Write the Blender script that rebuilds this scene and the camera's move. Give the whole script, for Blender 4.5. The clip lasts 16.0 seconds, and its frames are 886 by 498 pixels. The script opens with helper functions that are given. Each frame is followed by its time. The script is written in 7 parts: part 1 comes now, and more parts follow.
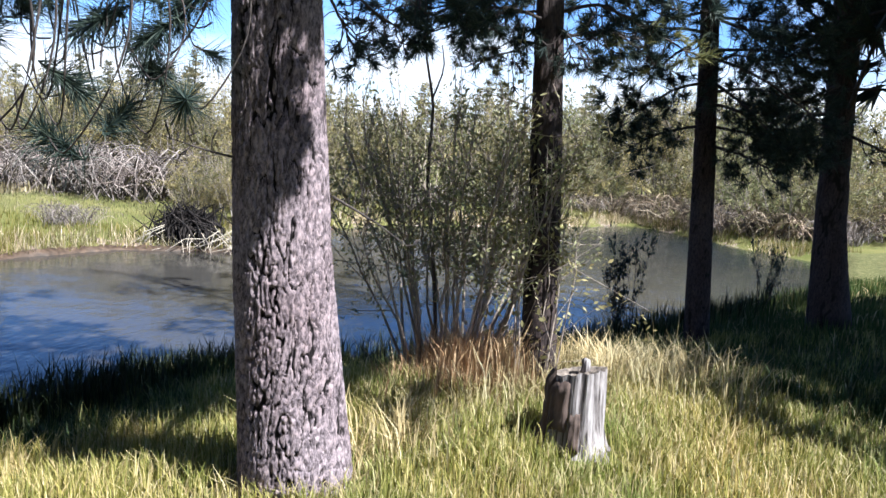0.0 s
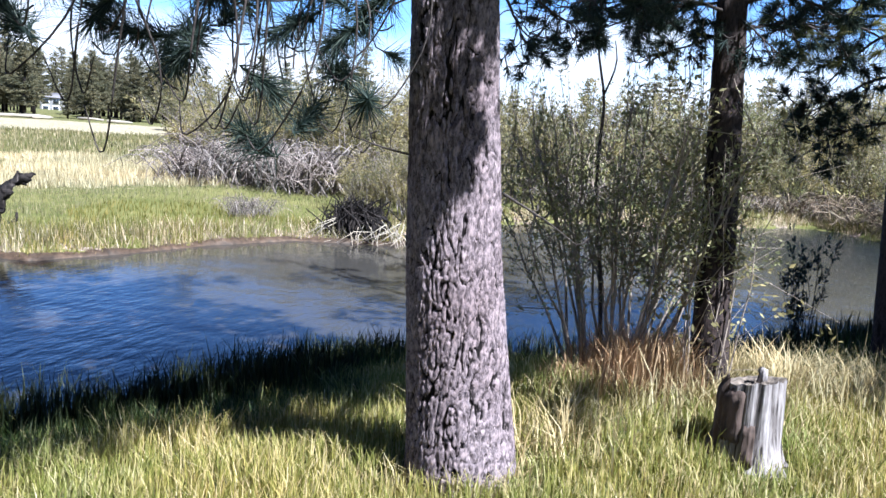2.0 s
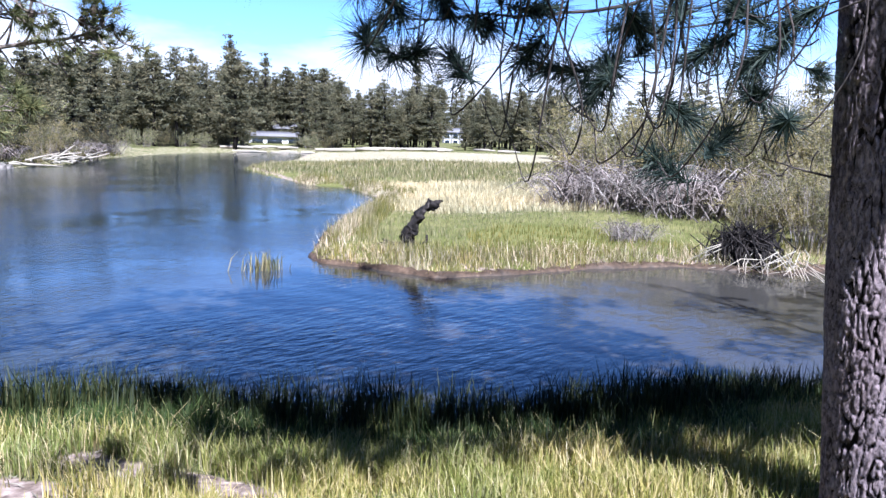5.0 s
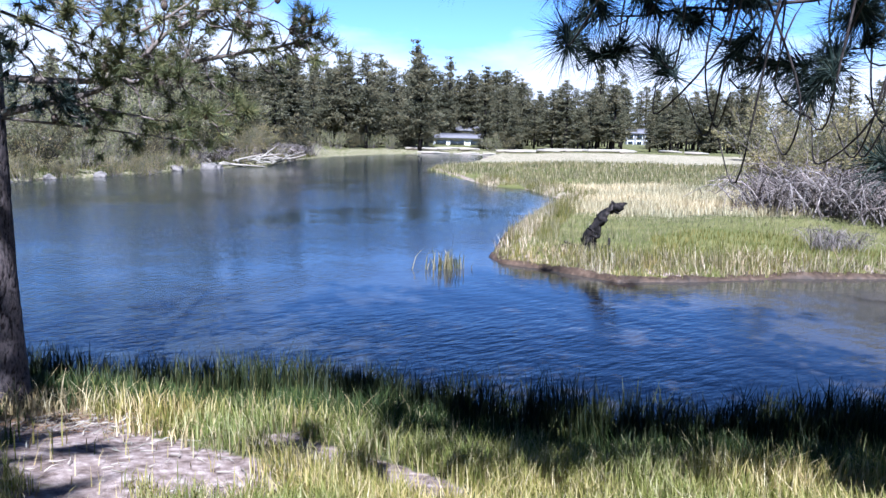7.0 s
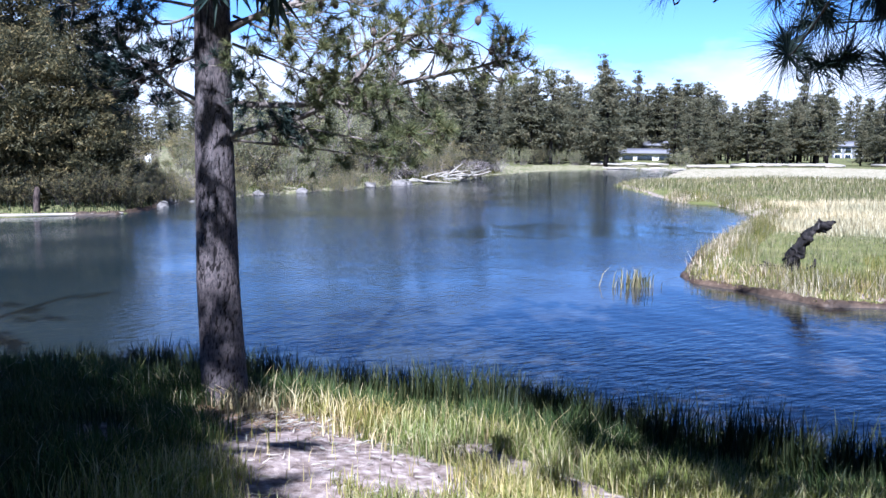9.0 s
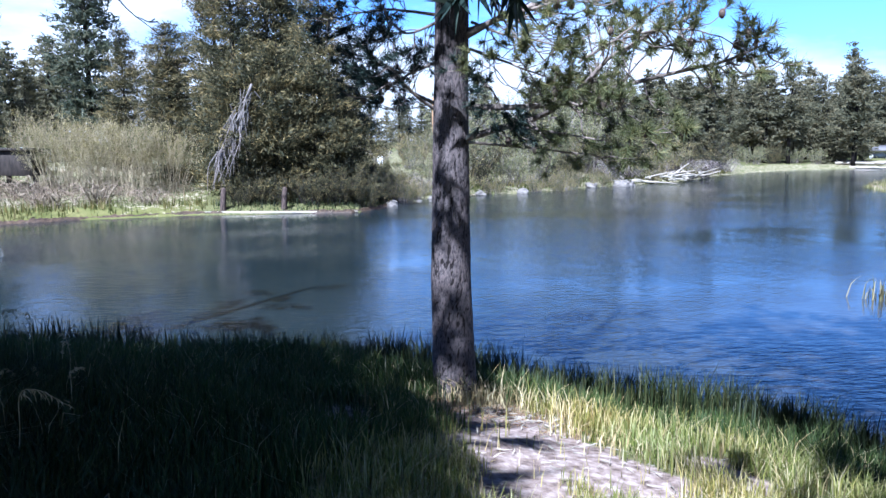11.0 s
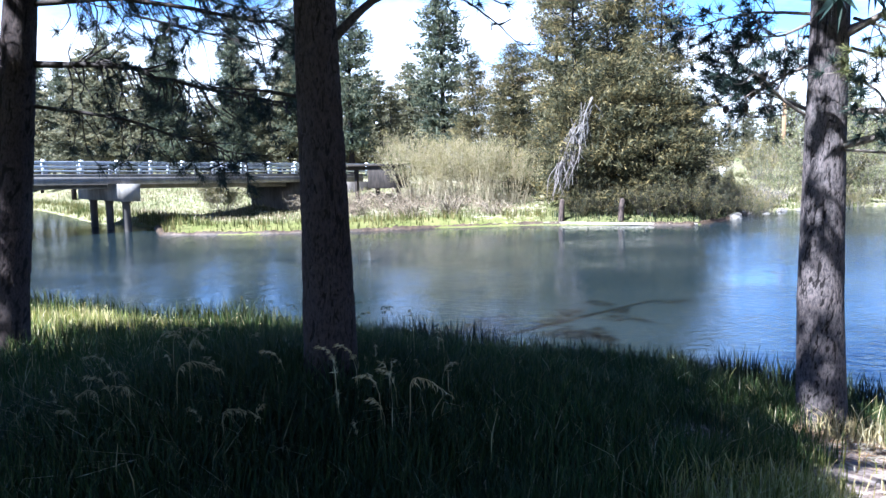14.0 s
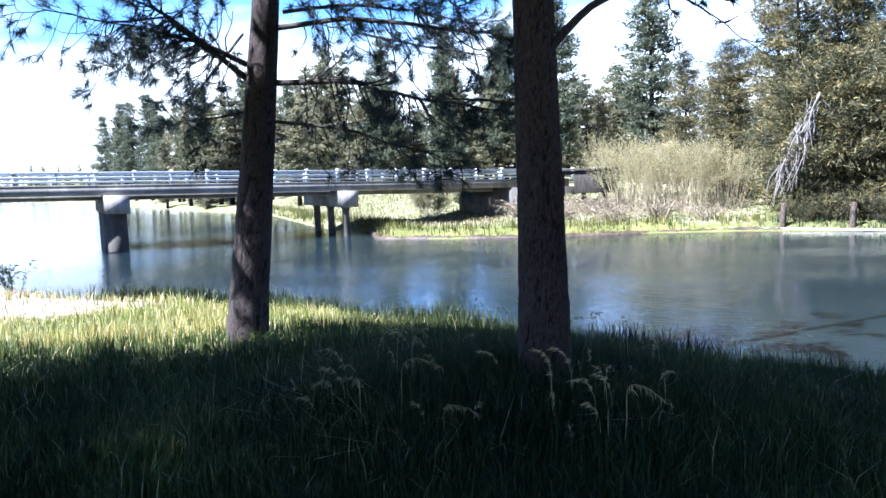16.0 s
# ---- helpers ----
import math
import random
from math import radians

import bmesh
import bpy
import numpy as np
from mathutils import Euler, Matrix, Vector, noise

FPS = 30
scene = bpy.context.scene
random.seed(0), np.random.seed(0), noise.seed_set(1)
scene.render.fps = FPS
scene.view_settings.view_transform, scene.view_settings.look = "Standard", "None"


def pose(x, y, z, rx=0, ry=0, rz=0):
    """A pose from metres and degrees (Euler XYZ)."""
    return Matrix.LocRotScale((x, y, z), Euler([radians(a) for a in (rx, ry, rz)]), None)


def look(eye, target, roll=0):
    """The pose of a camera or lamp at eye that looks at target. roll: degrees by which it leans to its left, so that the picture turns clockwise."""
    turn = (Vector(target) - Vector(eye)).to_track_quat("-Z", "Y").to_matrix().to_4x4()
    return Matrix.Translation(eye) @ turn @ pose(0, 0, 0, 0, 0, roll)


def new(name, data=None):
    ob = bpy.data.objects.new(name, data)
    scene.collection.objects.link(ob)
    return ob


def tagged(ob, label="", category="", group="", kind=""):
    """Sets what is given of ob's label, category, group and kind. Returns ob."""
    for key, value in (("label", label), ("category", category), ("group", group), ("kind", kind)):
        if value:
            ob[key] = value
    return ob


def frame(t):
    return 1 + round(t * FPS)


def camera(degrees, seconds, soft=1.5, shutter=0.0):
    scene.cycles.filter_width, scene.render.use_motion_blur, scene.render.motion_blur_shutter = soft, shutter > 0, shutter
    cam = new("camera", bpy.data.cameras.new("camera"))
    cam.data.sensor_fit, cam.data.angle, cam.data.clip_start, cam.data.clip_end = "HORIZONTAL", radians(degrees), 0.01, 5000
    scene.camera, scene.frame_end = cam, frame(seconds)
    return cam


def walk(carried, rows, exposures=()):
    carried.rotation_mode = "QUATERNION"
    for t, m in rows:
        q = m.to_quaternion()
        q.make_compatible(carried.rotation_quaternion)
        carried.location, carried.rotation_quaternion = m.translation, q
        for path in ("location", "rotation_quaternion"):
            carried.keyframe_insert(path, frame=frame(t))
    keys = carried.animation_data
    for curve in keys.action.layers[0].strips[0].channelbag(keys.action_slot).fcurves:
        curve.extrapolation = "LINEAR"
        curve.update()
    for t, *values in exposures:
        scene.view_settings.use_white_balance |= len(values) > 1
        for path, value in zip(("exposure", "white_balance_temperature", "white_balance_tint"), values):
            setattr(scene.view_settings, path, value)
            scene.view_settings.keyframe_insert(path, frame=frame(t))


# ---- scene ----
# ---- camera ----
cam = camera(57.8, 16.0)
ROWS = [
    (0, -0.000, 0.000, 1.541, -0.00, -7.59, 4.23),
    (0.5, -0.017, -0.011, 1.542, 3.68, -7.97, 4.01),
    (1, -0.025, -0.018, 1.545, 7.01, -8.04, 3.72),
    (1.5, -0.034, -0.023, 1.542, 8.09, -8.05, 4.29),
    (2, -0.044, -0.020, 1.544, 11.37, -8.66, 4.13),
    (2.5, -0.070, -0.040, 1.544, 17.28, -8.82, 3.77),
    (3, -0.086, -0.048, 1.542, 22.12, -9.13, 3.52),
    (3.5, -0.100, -0.059, 1.537, 25.24, -9.36, 3.22),
    (4, -0.119, -0.075, 1.545, 29.25, -8.64, 2.49),
    (4.5, -0.130, -0.092, 1.546, 33.74, -8.29, 2.24),
    (5, -0.137, -0.106, 1.546, 38.04, -8.24, 1.62),
    (7.5, -0.198, -0.151, 1.538, 53.55, -8.03, 1.38),
    (8, -0.201, -0.170, 1.539, 56.38, -7.47, 1.24),
    (8.5, -0.185, -0.194, 1.547, 59.58, -7.66, 0.79),
    (9, -0.202, -0.222, 1.540, 63.89, -7.52, 0.55),
    (11.5, -0.214, -0.329, 1.546, 82.99, -7.69, -0.68),
    (12, -0.215, -0.353, 1.553, 86.65, -7.72, -1.23),
    (12.5, -0.204, -0.384, 1.548, 90.94, -7.44, -1.35),
    (13, -0.202, -0.413, 1.548, 95.52, -7.23, -1.36),
    (13.5, -0.177, -0.441, 1.551, 99.29, -6.74, -1.38),
    (14, -0.153, -0.467, 1.552, 102.94, -6.42, -1.34),
    (14.5, -0.131, -0.481, 1.555, 106.14, -6.31, -1.62),
    (15, -0.120, -0.492, 1.560, 110.01, -6.21, -1.63),
    (15.5, -0.092, -0.499, 1.556, 114.55, -6.27, -2.14),
    (16, -0.076, -0.508, 1.557, 117.46, -5.61, -2.26),
]
walk(cam, [(t, pose(x, y, z, 90 + pitch, 0, yaw) @ pose(0, 0, 0, 0, 0, roll)) for t, x, y, z, yaw, pitch, roll in ROWS],
     [(0.0, 1.92, 5850, 10), (2.5, 1.94, 5420, 12), (3.0, 1.76, 5350, 13), (3.5, 1.73, 5320, 15), (5.0, 1.87, 5320, 17), (7.5, 1.62, 5080, 17), (9.0, 1.73, 5010, 17), (11.5, 1.98, 4900, 12), (12.5, 2.28, 4980, 10), (13.0, 2.45, 5040, 10), (14.0, 2.62, 5150, 10), (16.0, 2.73, 5220, 10)])

# ---- light ----
SUN_AZ = Vector((0.83, -0.56)).normalized()
SUN_EL = radians(52)
SUN_DIR = Vector((SUN_AZ.x * math.cos(SUN_EL), SUN_AZ.y * math.cos(SUN_EL), math.sin(SUN_EL)))
world = bpy.data.worlds.new("sky")
scene.world = world
world.use_nodes = True


def wire_world():
    nt = world.node_tree
    nt.nodes.clear()
    out = nt.nodes.new("ShaderNodeOutputWorld")
    bg = nt.nodes.new("ShaderNodeBackground")
    bg.inputs["Strength"].default_value = 0.0235
    sky = nt.nodes.new("ShaderNodeTexSky")
    sky.sky_type = "NISHITA"
    sky.sun_disc = False
    sky.sun_elevation = SUN_EL
    sky.sun_rotation = math.atan2(SUN_AZ.x, SUN_AZ.y)
    sky.altitude = 1200
    sky.dust_density, sky.ozone_density = 0.4, 3.0
    co = nt.nodes.new("ShaderNodeTexCoord")
    mp = nt.nodes.new("ShaderNodeMapping")
    mp.inputs["Scale"].default_value = (1.6, 1.6, 5.0)
    nz = nt.nodes.new("ShaderNodeTexNoise")
    nz.inputs["Scale"].default_value = 2.2
    nz.inputs["Detail"].default_value = 7
    nz.inputs["Roughness"].default_value = 0.55
    sep = nt.nodes.new("ShaderNodeSeparateXYZ")
    low = nt.nodes.new("ShaderNodeMapRange")
    low.inputs["From Min"].default_value, low.inputs["From Max"].default_value = 0.0, 0.20
    low.inputs["To Min"].default_value, low.inputs["To Max"].default_value = 0.32, -0.21
    add = nt.nodes.new("ShaderNodeMath")
    ramp = nt.nodes.new("ShaderNodeMapRange")
    ramp.inputs["From Min"].default_value, ramp.inputs["From Max"].default_value = 0.45, 0.69
    # more cloud towards the bridge
    west = nt.nodes.new("ShaderNodeVectorMath")
    west.operation = "DOT_PRODUCT"
    west.inputs[1].default_value = (-0.80, -0.60, 0.0)
    veil = nt.nodes.new("ShaderNodeMapRange")
    veil.inputs["From Min"].default_value, veil.inputs["From Max"].default_value = 0.35, 0.9
    veil.inputs["To Min"].default_value, veil.inputs["To Max"].default_value = 0.0, 0.20
    both = nt.nodes.new("ShaderNodeMath")
    mix = nt.nodes.new("ShaderNodeMix")
    mix.data_type = "RGBA"
    mix.inputs["B"].default_value = (16.5, 17.0, 17.5, 1)
    nt.links.new(co.outputs["Generated"], mp.inputs["Vector"])
    nt.links.new(mp.outputs[0], nz.inputs["Vector"])
    nt.links.new(co.outputs["Generated"], sep.inputs[0])
    nt.links.new(sep.outputs["Z"], low.inputs["Value"])
    nt.links.new(nz.outputs["Fac"], add.inputs[0])
    nt.links.new(low.outputs[0], add.inputs[1])
    nt.links.new(co.outputs["Generated"], west.inputs[0])
    nt.links.new(west.outputs["Value"], veil.inputs["Value"])
    nt.links.new(add.outputs[0], both.inputs[0])
    nt.links.new(veil.outputs[0], both.inputs[1])
    nt.links.new(both.outputs[0], ramp.inputs["Value"])
    nt.links.new(ramp.outputs[0], mix.inputs["Factor"])
    tone = nt.nodes.new("ShaderNodeMix")
    tone.data_type, tone.blend_type = "RGBA", "MULTIPLY"
    tone.inputs["Factor"].default_value = 1.0
    # pale towards the horizon, deep blue overhead
    up = nt.nodes.new("ShaderNodeMapRange")
    up.inputs["From Min"].default_value, up.inputs["From Max"].default_value = 0.18, 0.52
    nt.links.new(sep.outputs["Z"], up.inputs["Value"])
    depth = nt.nodes.new("ShaderNodeMix")
    depth.data_type = "RGBA"
    depth.inputs["A"].default_value, depth.inputs["B"].default_value = (1.95, 2.36, 2.98, 1), (0.28, 0.50, 0.98, 1)
    nt.links.new(up.outputs[0], depth.inputs["Factor"])
    nt.links.new(depth.outputs["Result"], tone.inputs["B"])
    nt.links.new(sky.outputs[0], tone.inputs["A"])
    nt.links.new(tone.outputs["Result"], mix.inputs["A"])
    nt.links.new(mix.outputs["Result"], bg.inputs["Color"])
    nt.links.new(bg.outputs[0], out.inputs[0])


wire_world()
sun = new("sun", bpy.data.lights.new("sun", "SUN"))
sun.data.energy, sun.data.angle, sun.data.color = 5.0, radians(0.55), (1.0, 0.965, 0.91)
sun.matrix_world = look(SUN_DIR * 60, (0, 0, 0))

WATER_Z = -0.986

# ---- materials ----
def material(name, rough=0.85, metal=0.0, spec=0.3):
    m = bpy.data.materials.new(name)
    m.use_nodes = True
    b = m.node_tree.nodes["Principled BSDF"]
    b.inputs["Roughness"].default_value, b.inputs["Metallic"].default_value = rough, metal
    b.inputs["Specular IOR Level"].default_value = spec
    return m, m.node_tree, b


def ramp_node(nt, stops):
    r = nt.nodes.new("ShaderNodeValToRGB")
    els = r.color_ramp.elements
    while len(els) < len(stops):
        els.new(0.5)
    for e, (p, c) in zip(els, stops):
        e.position, e.color = p, (*c, 1)
    return r


def noise_node(nt, scale, detail=4, stretch=None, rough=0.55):
    co = nt.nodes.new("ShaderNodeTexCoord")
    n = nt.nodes.new("ShaderNodeTexNoise")
    n.inputs["Scale"].default_value, n.inputs["Detail"].default_value, n.inputs["Roughness"].default_value = scale, detail, rough
    src = co.outputs["Object"]
    if stretch:
        mp = nt.nodes.new("ShaderNodeMapping")
        mp.inputs["Scale"].default_value = stretch
        nt.links.new(src, mp.inputs["Vector"])
        src = mp.outputs[0]
    nt.links.new(src, n.inputs["Vector"])
    return n


def bump(nt, b, height, strength=0.4, dist=0.02):
    n = nt.nodes.new("ShaderNodeBump")
    n.inputs["Strength"].default_value, n.inputs["Distance"].default_value = strength, dist
    nt.links.new(height, n.inputs["Height"])
    nt.links.new(n.outputs[0], b.inputs["Normal"])


def mixed(nt, fac, a, b, mode="MIX"):
    m = nt.nodes.new("ShaderNodeMix")
    m.data_type, m.blend_type = "RGBA", mode
    for sock, v in ((m.inputs["Factor"], fac), (m.inputs["A"], a), (m.inputs["B"], b)):
        if isinstance(v, bpy.types.NodeSocket):
            nt.links.new(v, sock)
        elif isinstance(v, tuple):
            sock.default_value = (*v, 1)
        else:
            sock.default_value = v
    return m.outputs["Result"]


def grainy(name, stops, scale=8.0, detail=5, stretch=None, rough=0.85, bstr=0.4, bdist=0.01, big=0.0, metal=0.0, spec=0.3):
    """A surface with grain at one scale and broad blotches at a second."""
    m, nt, b = material(name, rough, metal, spec)
    n = noise_node(nt, scale, detail, stretch)
    r = ramp_node(nt, stops)
    nt.links.new(n.outputs["Fac"], r.inputs[0])
    col = r.outputs[0]
    if big:
        n2 = noise_node(nt, big, 3)
        r2 = ramp_node(nt, [(0.35, (0.55, 0.55, 0.55)), (0.65, (1.0, 1.0, 1.0))])
        nt.links.new(n2.outputs["Fac"], r2.inputs[0])
        col = mixed(nt, 1.0, col, r2.outputs[0], "MULTIPLY")
    nt.links.new(col, b.inputs["Base Color"])
    if bstr:
        bump(nt, b, n.outputs["Fac"], bstr, bdist)
    return m


def leafy(name, stops, trans=0.35, patch=0.7, patch_stops=None, rough=0.6):
    """Blades, leaves and needles: each island has a tone of its own, light comes through."""
    m, nt, b = material(name, rough, spec=0.25)
    geo = nt.nodes.new("ShaderNodeNewGeometry")
    r = ramp_node(nt, stops)
    nt.links.new(geo.outputs["Random Per Island"], r.inputs[0])
    n = noise_node(nt, patch, 3)
    r2 = ramp_node(nt, patch_stops or [(0.35, (0.62, 0.66, 0.6)), (0.65, (1.1, 1.05, 0.95))])
    nt.links.new(n.outputs["Fac"], r2.inputs[0])
    col = mixed(nt, 1.0, r.outputs[0], r2.outputs[0], "MULTIPLY")
    nt.links.new(col, b.inputs["Base Color"])
    t = nt.nodes.new("ShaderNodeBsdfTranslucent")
    nt.links.new(col, t.inputs["Color"])
    mx = nt.nodes.new("ShaderNodeMixShader")
    mx.inputs[0].default_value = trans
    nt.links.new(b.outputs[0], mx.inputs[1])
    nt.links.new(t.outputs[0], mx.inputs[2])
    nt.links.new(mx.outputs[0], nt.nodes["Material Output"].inputs[0])
    return m


def bark_material(name, plate, ridge, furrow, red):
    m, nt, b = material(name, 0.92, spec=0.15)
    n1 = noise_node(nt, 60, 7, (1, 1, 0.45), 0.7)
    n2 = noise_node(nt, 3.2, 3, (1, 1, 0.5))
    at = nt.nodes.new("ShaderNodeAttribute")
    at.attribute_name = "relief"
    r1 = ramp_node(nt, [(0.40, plate), (0.50, ridge), (0.60, red)])
    nt.links.new(n1.outputs["Fac"], r1.inputs[0])
    r2 = ramp_node(nt, [(0.35, (0.7, 0.66, 0.66)), (0.65, (1.0, 1.0, 1.0))])
    nt.links.new(n2.outputs["Fac"], r2.inputs[0])
    col = mixed(nt, 1.0, r1.outputs[0], r2.outputs[0], "MULTIPLY")
    r3 = ramp_node(nt, [(0.14, (0, 0, 0)), (0.40, (1, 1, 1))])
    nt.links.new(at.outputs["Fac"], r3.inputs[0])
    col = mixed(nt, r3.outputs[0], furrow, col)
    nt.links.new(col, b.inputs["Base Color"])
    bump(nt, b, n1.outputs["Fac"], 0.8, 0.012)
    return m


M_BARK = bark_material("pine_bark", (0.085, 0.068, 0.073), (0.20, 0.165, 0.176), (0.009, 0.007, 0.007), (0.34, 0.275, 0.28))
# pine bark darkened so that its colour carries the shade on these boles
M_BARK_SHADE = bark_material("shade_toned_pine_bark", (0.030, 0.024, 0.023), (0.055, 0.044, 0.042), (0.015, 0.012, 0.011), (0.075, 0.055, 0.048))
M_BARK_GREY = bark_material("grey_pine_bark", (0.05, 0.043, 0.044), (0.11, 0.095, 0.093), (0.015, 0.012, 0.012), (0.15, 0.122, 0.116))
M_TWIG = grainy("twig_bark", [(0.3, (0.022, 0.018, 0.017)), (0.7, (0.065, 0.052, 0.046))], 60, 3)
M_LIMB = grainy("limb_bark", [(0.3, (0.10, 0.08, 0.068)), (0.7, (0.27, 0.22, 0.185))], 45, 4)
M_RUSTSTEM = grainy("yellow_willow_stems", [(0.3, (0.24, 0.19, 0.11)), (0.7, (0.44, 0.37, 0.24))], 30, 4)
M_STEM = grainy("willow_stem_bark", [(0.3, (0.13, 0.105, 0.085)), (0.7, (0.34, 0.28, 0.23))], 45, 4)
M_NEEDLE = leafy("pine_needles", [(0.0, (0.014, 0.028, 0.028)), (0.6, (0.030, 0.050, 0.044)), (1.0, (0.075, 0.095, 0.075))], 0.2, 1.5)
# lighter yellow copy of the needles, with sunlight put into the colour
M_NEEDLE_LIT = leafy("sunlit_yellow_pine_needles", [(0.0, (0.075, 0.095, 0.045)), (0.6, (0.17, 0.18, 0.08)), (1.0, (0.30, 0.27, 0.12))], 0.4, 1.5)
# base colour paled and greyed in place of distance haze
M_CONIFER = leafy("hazed_distant_conifer", [(0.0, (0.115, 0.12, 0.085)), (0.6, (0.18, 0.168, 0.108)), (1.0, (0.27, 0.235, 0.145))], 0.5, 0.25)
M_JUNIPER = leafy("juniper_sprays", [(0.0, (0.042, 0.048, 0.028)), (0.6, (0.105, 0.10, 0.052)), (1.0, (0.29, 0.24, 0.12))], 0.34, 0.8, [(0.38, (0.34, 0.40, 0.40)), (0.62, (1.25, 1.12, 0.92))])
M_ROADPINE = leafy("dark_road_pine", [(0.0, (0.05, 0.066, 0.05)), (0.6, (0.10, 0.115, 0.08)), (1.0, (0.18, 0.175, 0.115))], 0.4, 0.4)
M_BANKGRASS = leafy("olive_bank_grass", [(0.0, (0.055, 0.07, 0.018)), (0.6, (0.12, 0.125, 0.04)), (1.0, (0.28, 0.24, 0.11))], 0.4, 0.5, [(0.38, (0.6, 0.7, 0.55)), (0.62, (1.15, 1.0, 0.9))])
M_GRASS = leafy("meadow_grass", [(0.0, (0.11, 0.13, 0.028)), (0.45, (0.235, 0.235, 0.062)), (0.75, (0.38, 0.335, 0.125)), (1.0, (0.54, 0.475, 0.27))], 0.44, 0.9,
                [(0.35, (0.7, 0.85, 0.7)), (0.65, (1.25, 1.1, 1.0))])
# sedge kept nearly black, the bank's shade put into its colour
M_SEDGE_SHADE = leafy("shade_toned_sedge", [(0.0, (0.014, 0.022, 0.008)), (0.7, (0.03, 0.042, 0.013)), (1.0, (0.075, 0.075, 0.028))], 0.2, 0.8)
M_STRAW = leafy("dry_straw", [(0.0, (0.30, 0.23, 0.11)), (0.6, (0.48, 0.39, 0.22)), (1.0, (0.62, 0.54, 0.36))], 0.3, 1.0)
M_RUST = leafy("rusty_dry_stalks", [(0.0, (0.22, 0.125, 0.07)), (0.6, (0.37, 0.24, 0.14)), (1.0, (0.52, 0.40, 0.26))], 0.25, 1.0)
M_REED = leafy("reeds", [(0.0, (0.11, 0.12, 0.045)), (0.45, (0.21, 0.20, 0.09)), (0.75, (0.36, 0.30, 0.18)), (1.0, (0.56, 0.48, 0.34))], 0.42, 0.5)
M_MEADOW = leafy("wet_meadow_grass", [(0.0, (0.13, 0.145, 0.06)), (0.5, (0.23, 0.225, 0.11)), (1.0, (0.40, 0.35, 0.22))], 0.4, 0.45)
M_LUSH = leafy("lush_meadow_grass", [(0.0, (0.105, 0.12, 0.022)), (0.6, (0.195, 0.19, 0.045)), (1.0, (0.33, 0.28, 0.11))], 0.42, 0.6, [(0.38, (0.72, 0.72, 0.6)), (0.62, (1.1, 1.0, 0.95))])
M_MATTED = leafy("matted_dead_reeds", [(0.0, (0.34, 0.25, 0.17)), (0.6, (0.54, 0.44, 0.32)), (1.0, (0.70, 0.61, 0.49))], 0.3, 0.8)
M_PALE = leafy("bleached_meadow_grass", [(0.0, (0.40, 0.335, 0.20)), (0.6, (0.57, 0.49, 0.32)), (1.0, (0.70, 0.62, 0.45))], 0.35, 0.3)
M_BANKSTRAW = leafy("mixed_bank_straw", [(0.0, (0.11, 0.115, 0.05)), (0.45, (0.20, 0.18, 0.10)), (0.8, (0.36, 0.30, 0.21)), (1.0, (0.52, 0.45, 0.36))], 0.4, 0.25, [(0.38, (0.65, 0.8, 0.55)), (0.62, (1.1, 1.0, 0.95))])
M_WILLOW = leafy("willow_leaves", [(0.0, (0.135, 0.15, 0.07)), (0.6, (0.27, 0.27, 0.14)), (1.0, (0.45, 0.42, 0.25))], 0.42, 1.2)
M_WILLOW_FAR = leafy("yellow_willow_leaves", [(0.0, (0.16, 0.145, 0.06)), (0.6, (0.29, 0.255, 0.12)), (1.0, (0.46, 0.40, 0.21))], 0.42, 0.7, [(0.36, (0.5, 0.55, 0.55)), (0.62, (1.15, 1.08, 0.95))])
# darker copy of the meadow grass; its tone stands in for tree shade
M_GRASS_SHADE = leafy("shade_toned_grass", [(0.0, (0.028, 0.055, 0.012)), (0.6, (0.06, 0.095, 0.024)), (1.0, (0.16, 0.16, 0.06))], 0.38, 0.9)
# tall grass with the shade round the pine put into its colour
M_TALL_SHADE = leafy("tall_shade_toned_grass", [(0.0, (0.018, 0.032, 0.010)), (0.6, (0.04, 0.06, 0.018)), (1.0, (0.09, 0.095, 0.035))], 0.3, 0.9)
M_BRUSH = leafy("dead_brush", [(0.0, (0.075, 0.06, 0.06)), (0.5, (0.19, 0.16, 0.16)), (1.0, (0.40, 0.355, 0.35))], 0.0, 0.6, rough=0.9)
M_TANBRUSH = leafy("tan_dead_brush", [(0.0, (0.08, 0.06, 0.045)), (0.5, (0.215, 0.165, 0.125)), (1.0, (0.40, 0.325, 0.26))], 0.0, 0.6, rough=0.9)
M_STICK = leafy("bleached_sticks", [(0.0, (0.20, 0.17, 0.15)), (1.0, (0.48, 0.43, 0.38))], 0.0, 0.6, rough=0.9)
M_DEADWOOD = grainy("silvery_deadwood", [(0.36, (0.022, 0.018, 0.016)), (0.45, (0.18, 0.158, 0.15)), (0.7, (0.48, 0.445, 0.43))], 42, 6, (1, 1, 0.07), 0.9, 1.0, 0.02, 6.0)
M_STUMPTOP = grainy("cut_wood", [(0.35, (0.04, 0.032, 0.027)), (0.7, (0.24, 0.20, 0.165))], 40, 5, None, 0.9, 0.6, 0.01)
M_ROTTEN = grainy("dark_rotten_bark", [(0.3, (0.02, 0.015, 0.012)), (0.7, (0.12, 0.085, 0.07))], 18, 6, (1, 1, 0.3), 0.95, 0.8, 0.02)
M_SNAG = grainy("charred_snag", [(0.40, (0.005, 0.004, 0.004)), (0.62, (0.022, 0.017, 0.015)), (0.75, (0.13, 0.115, 0.105))], 14, 6, (1, 1, 0.4), 0.9, 0.8, 0.03)
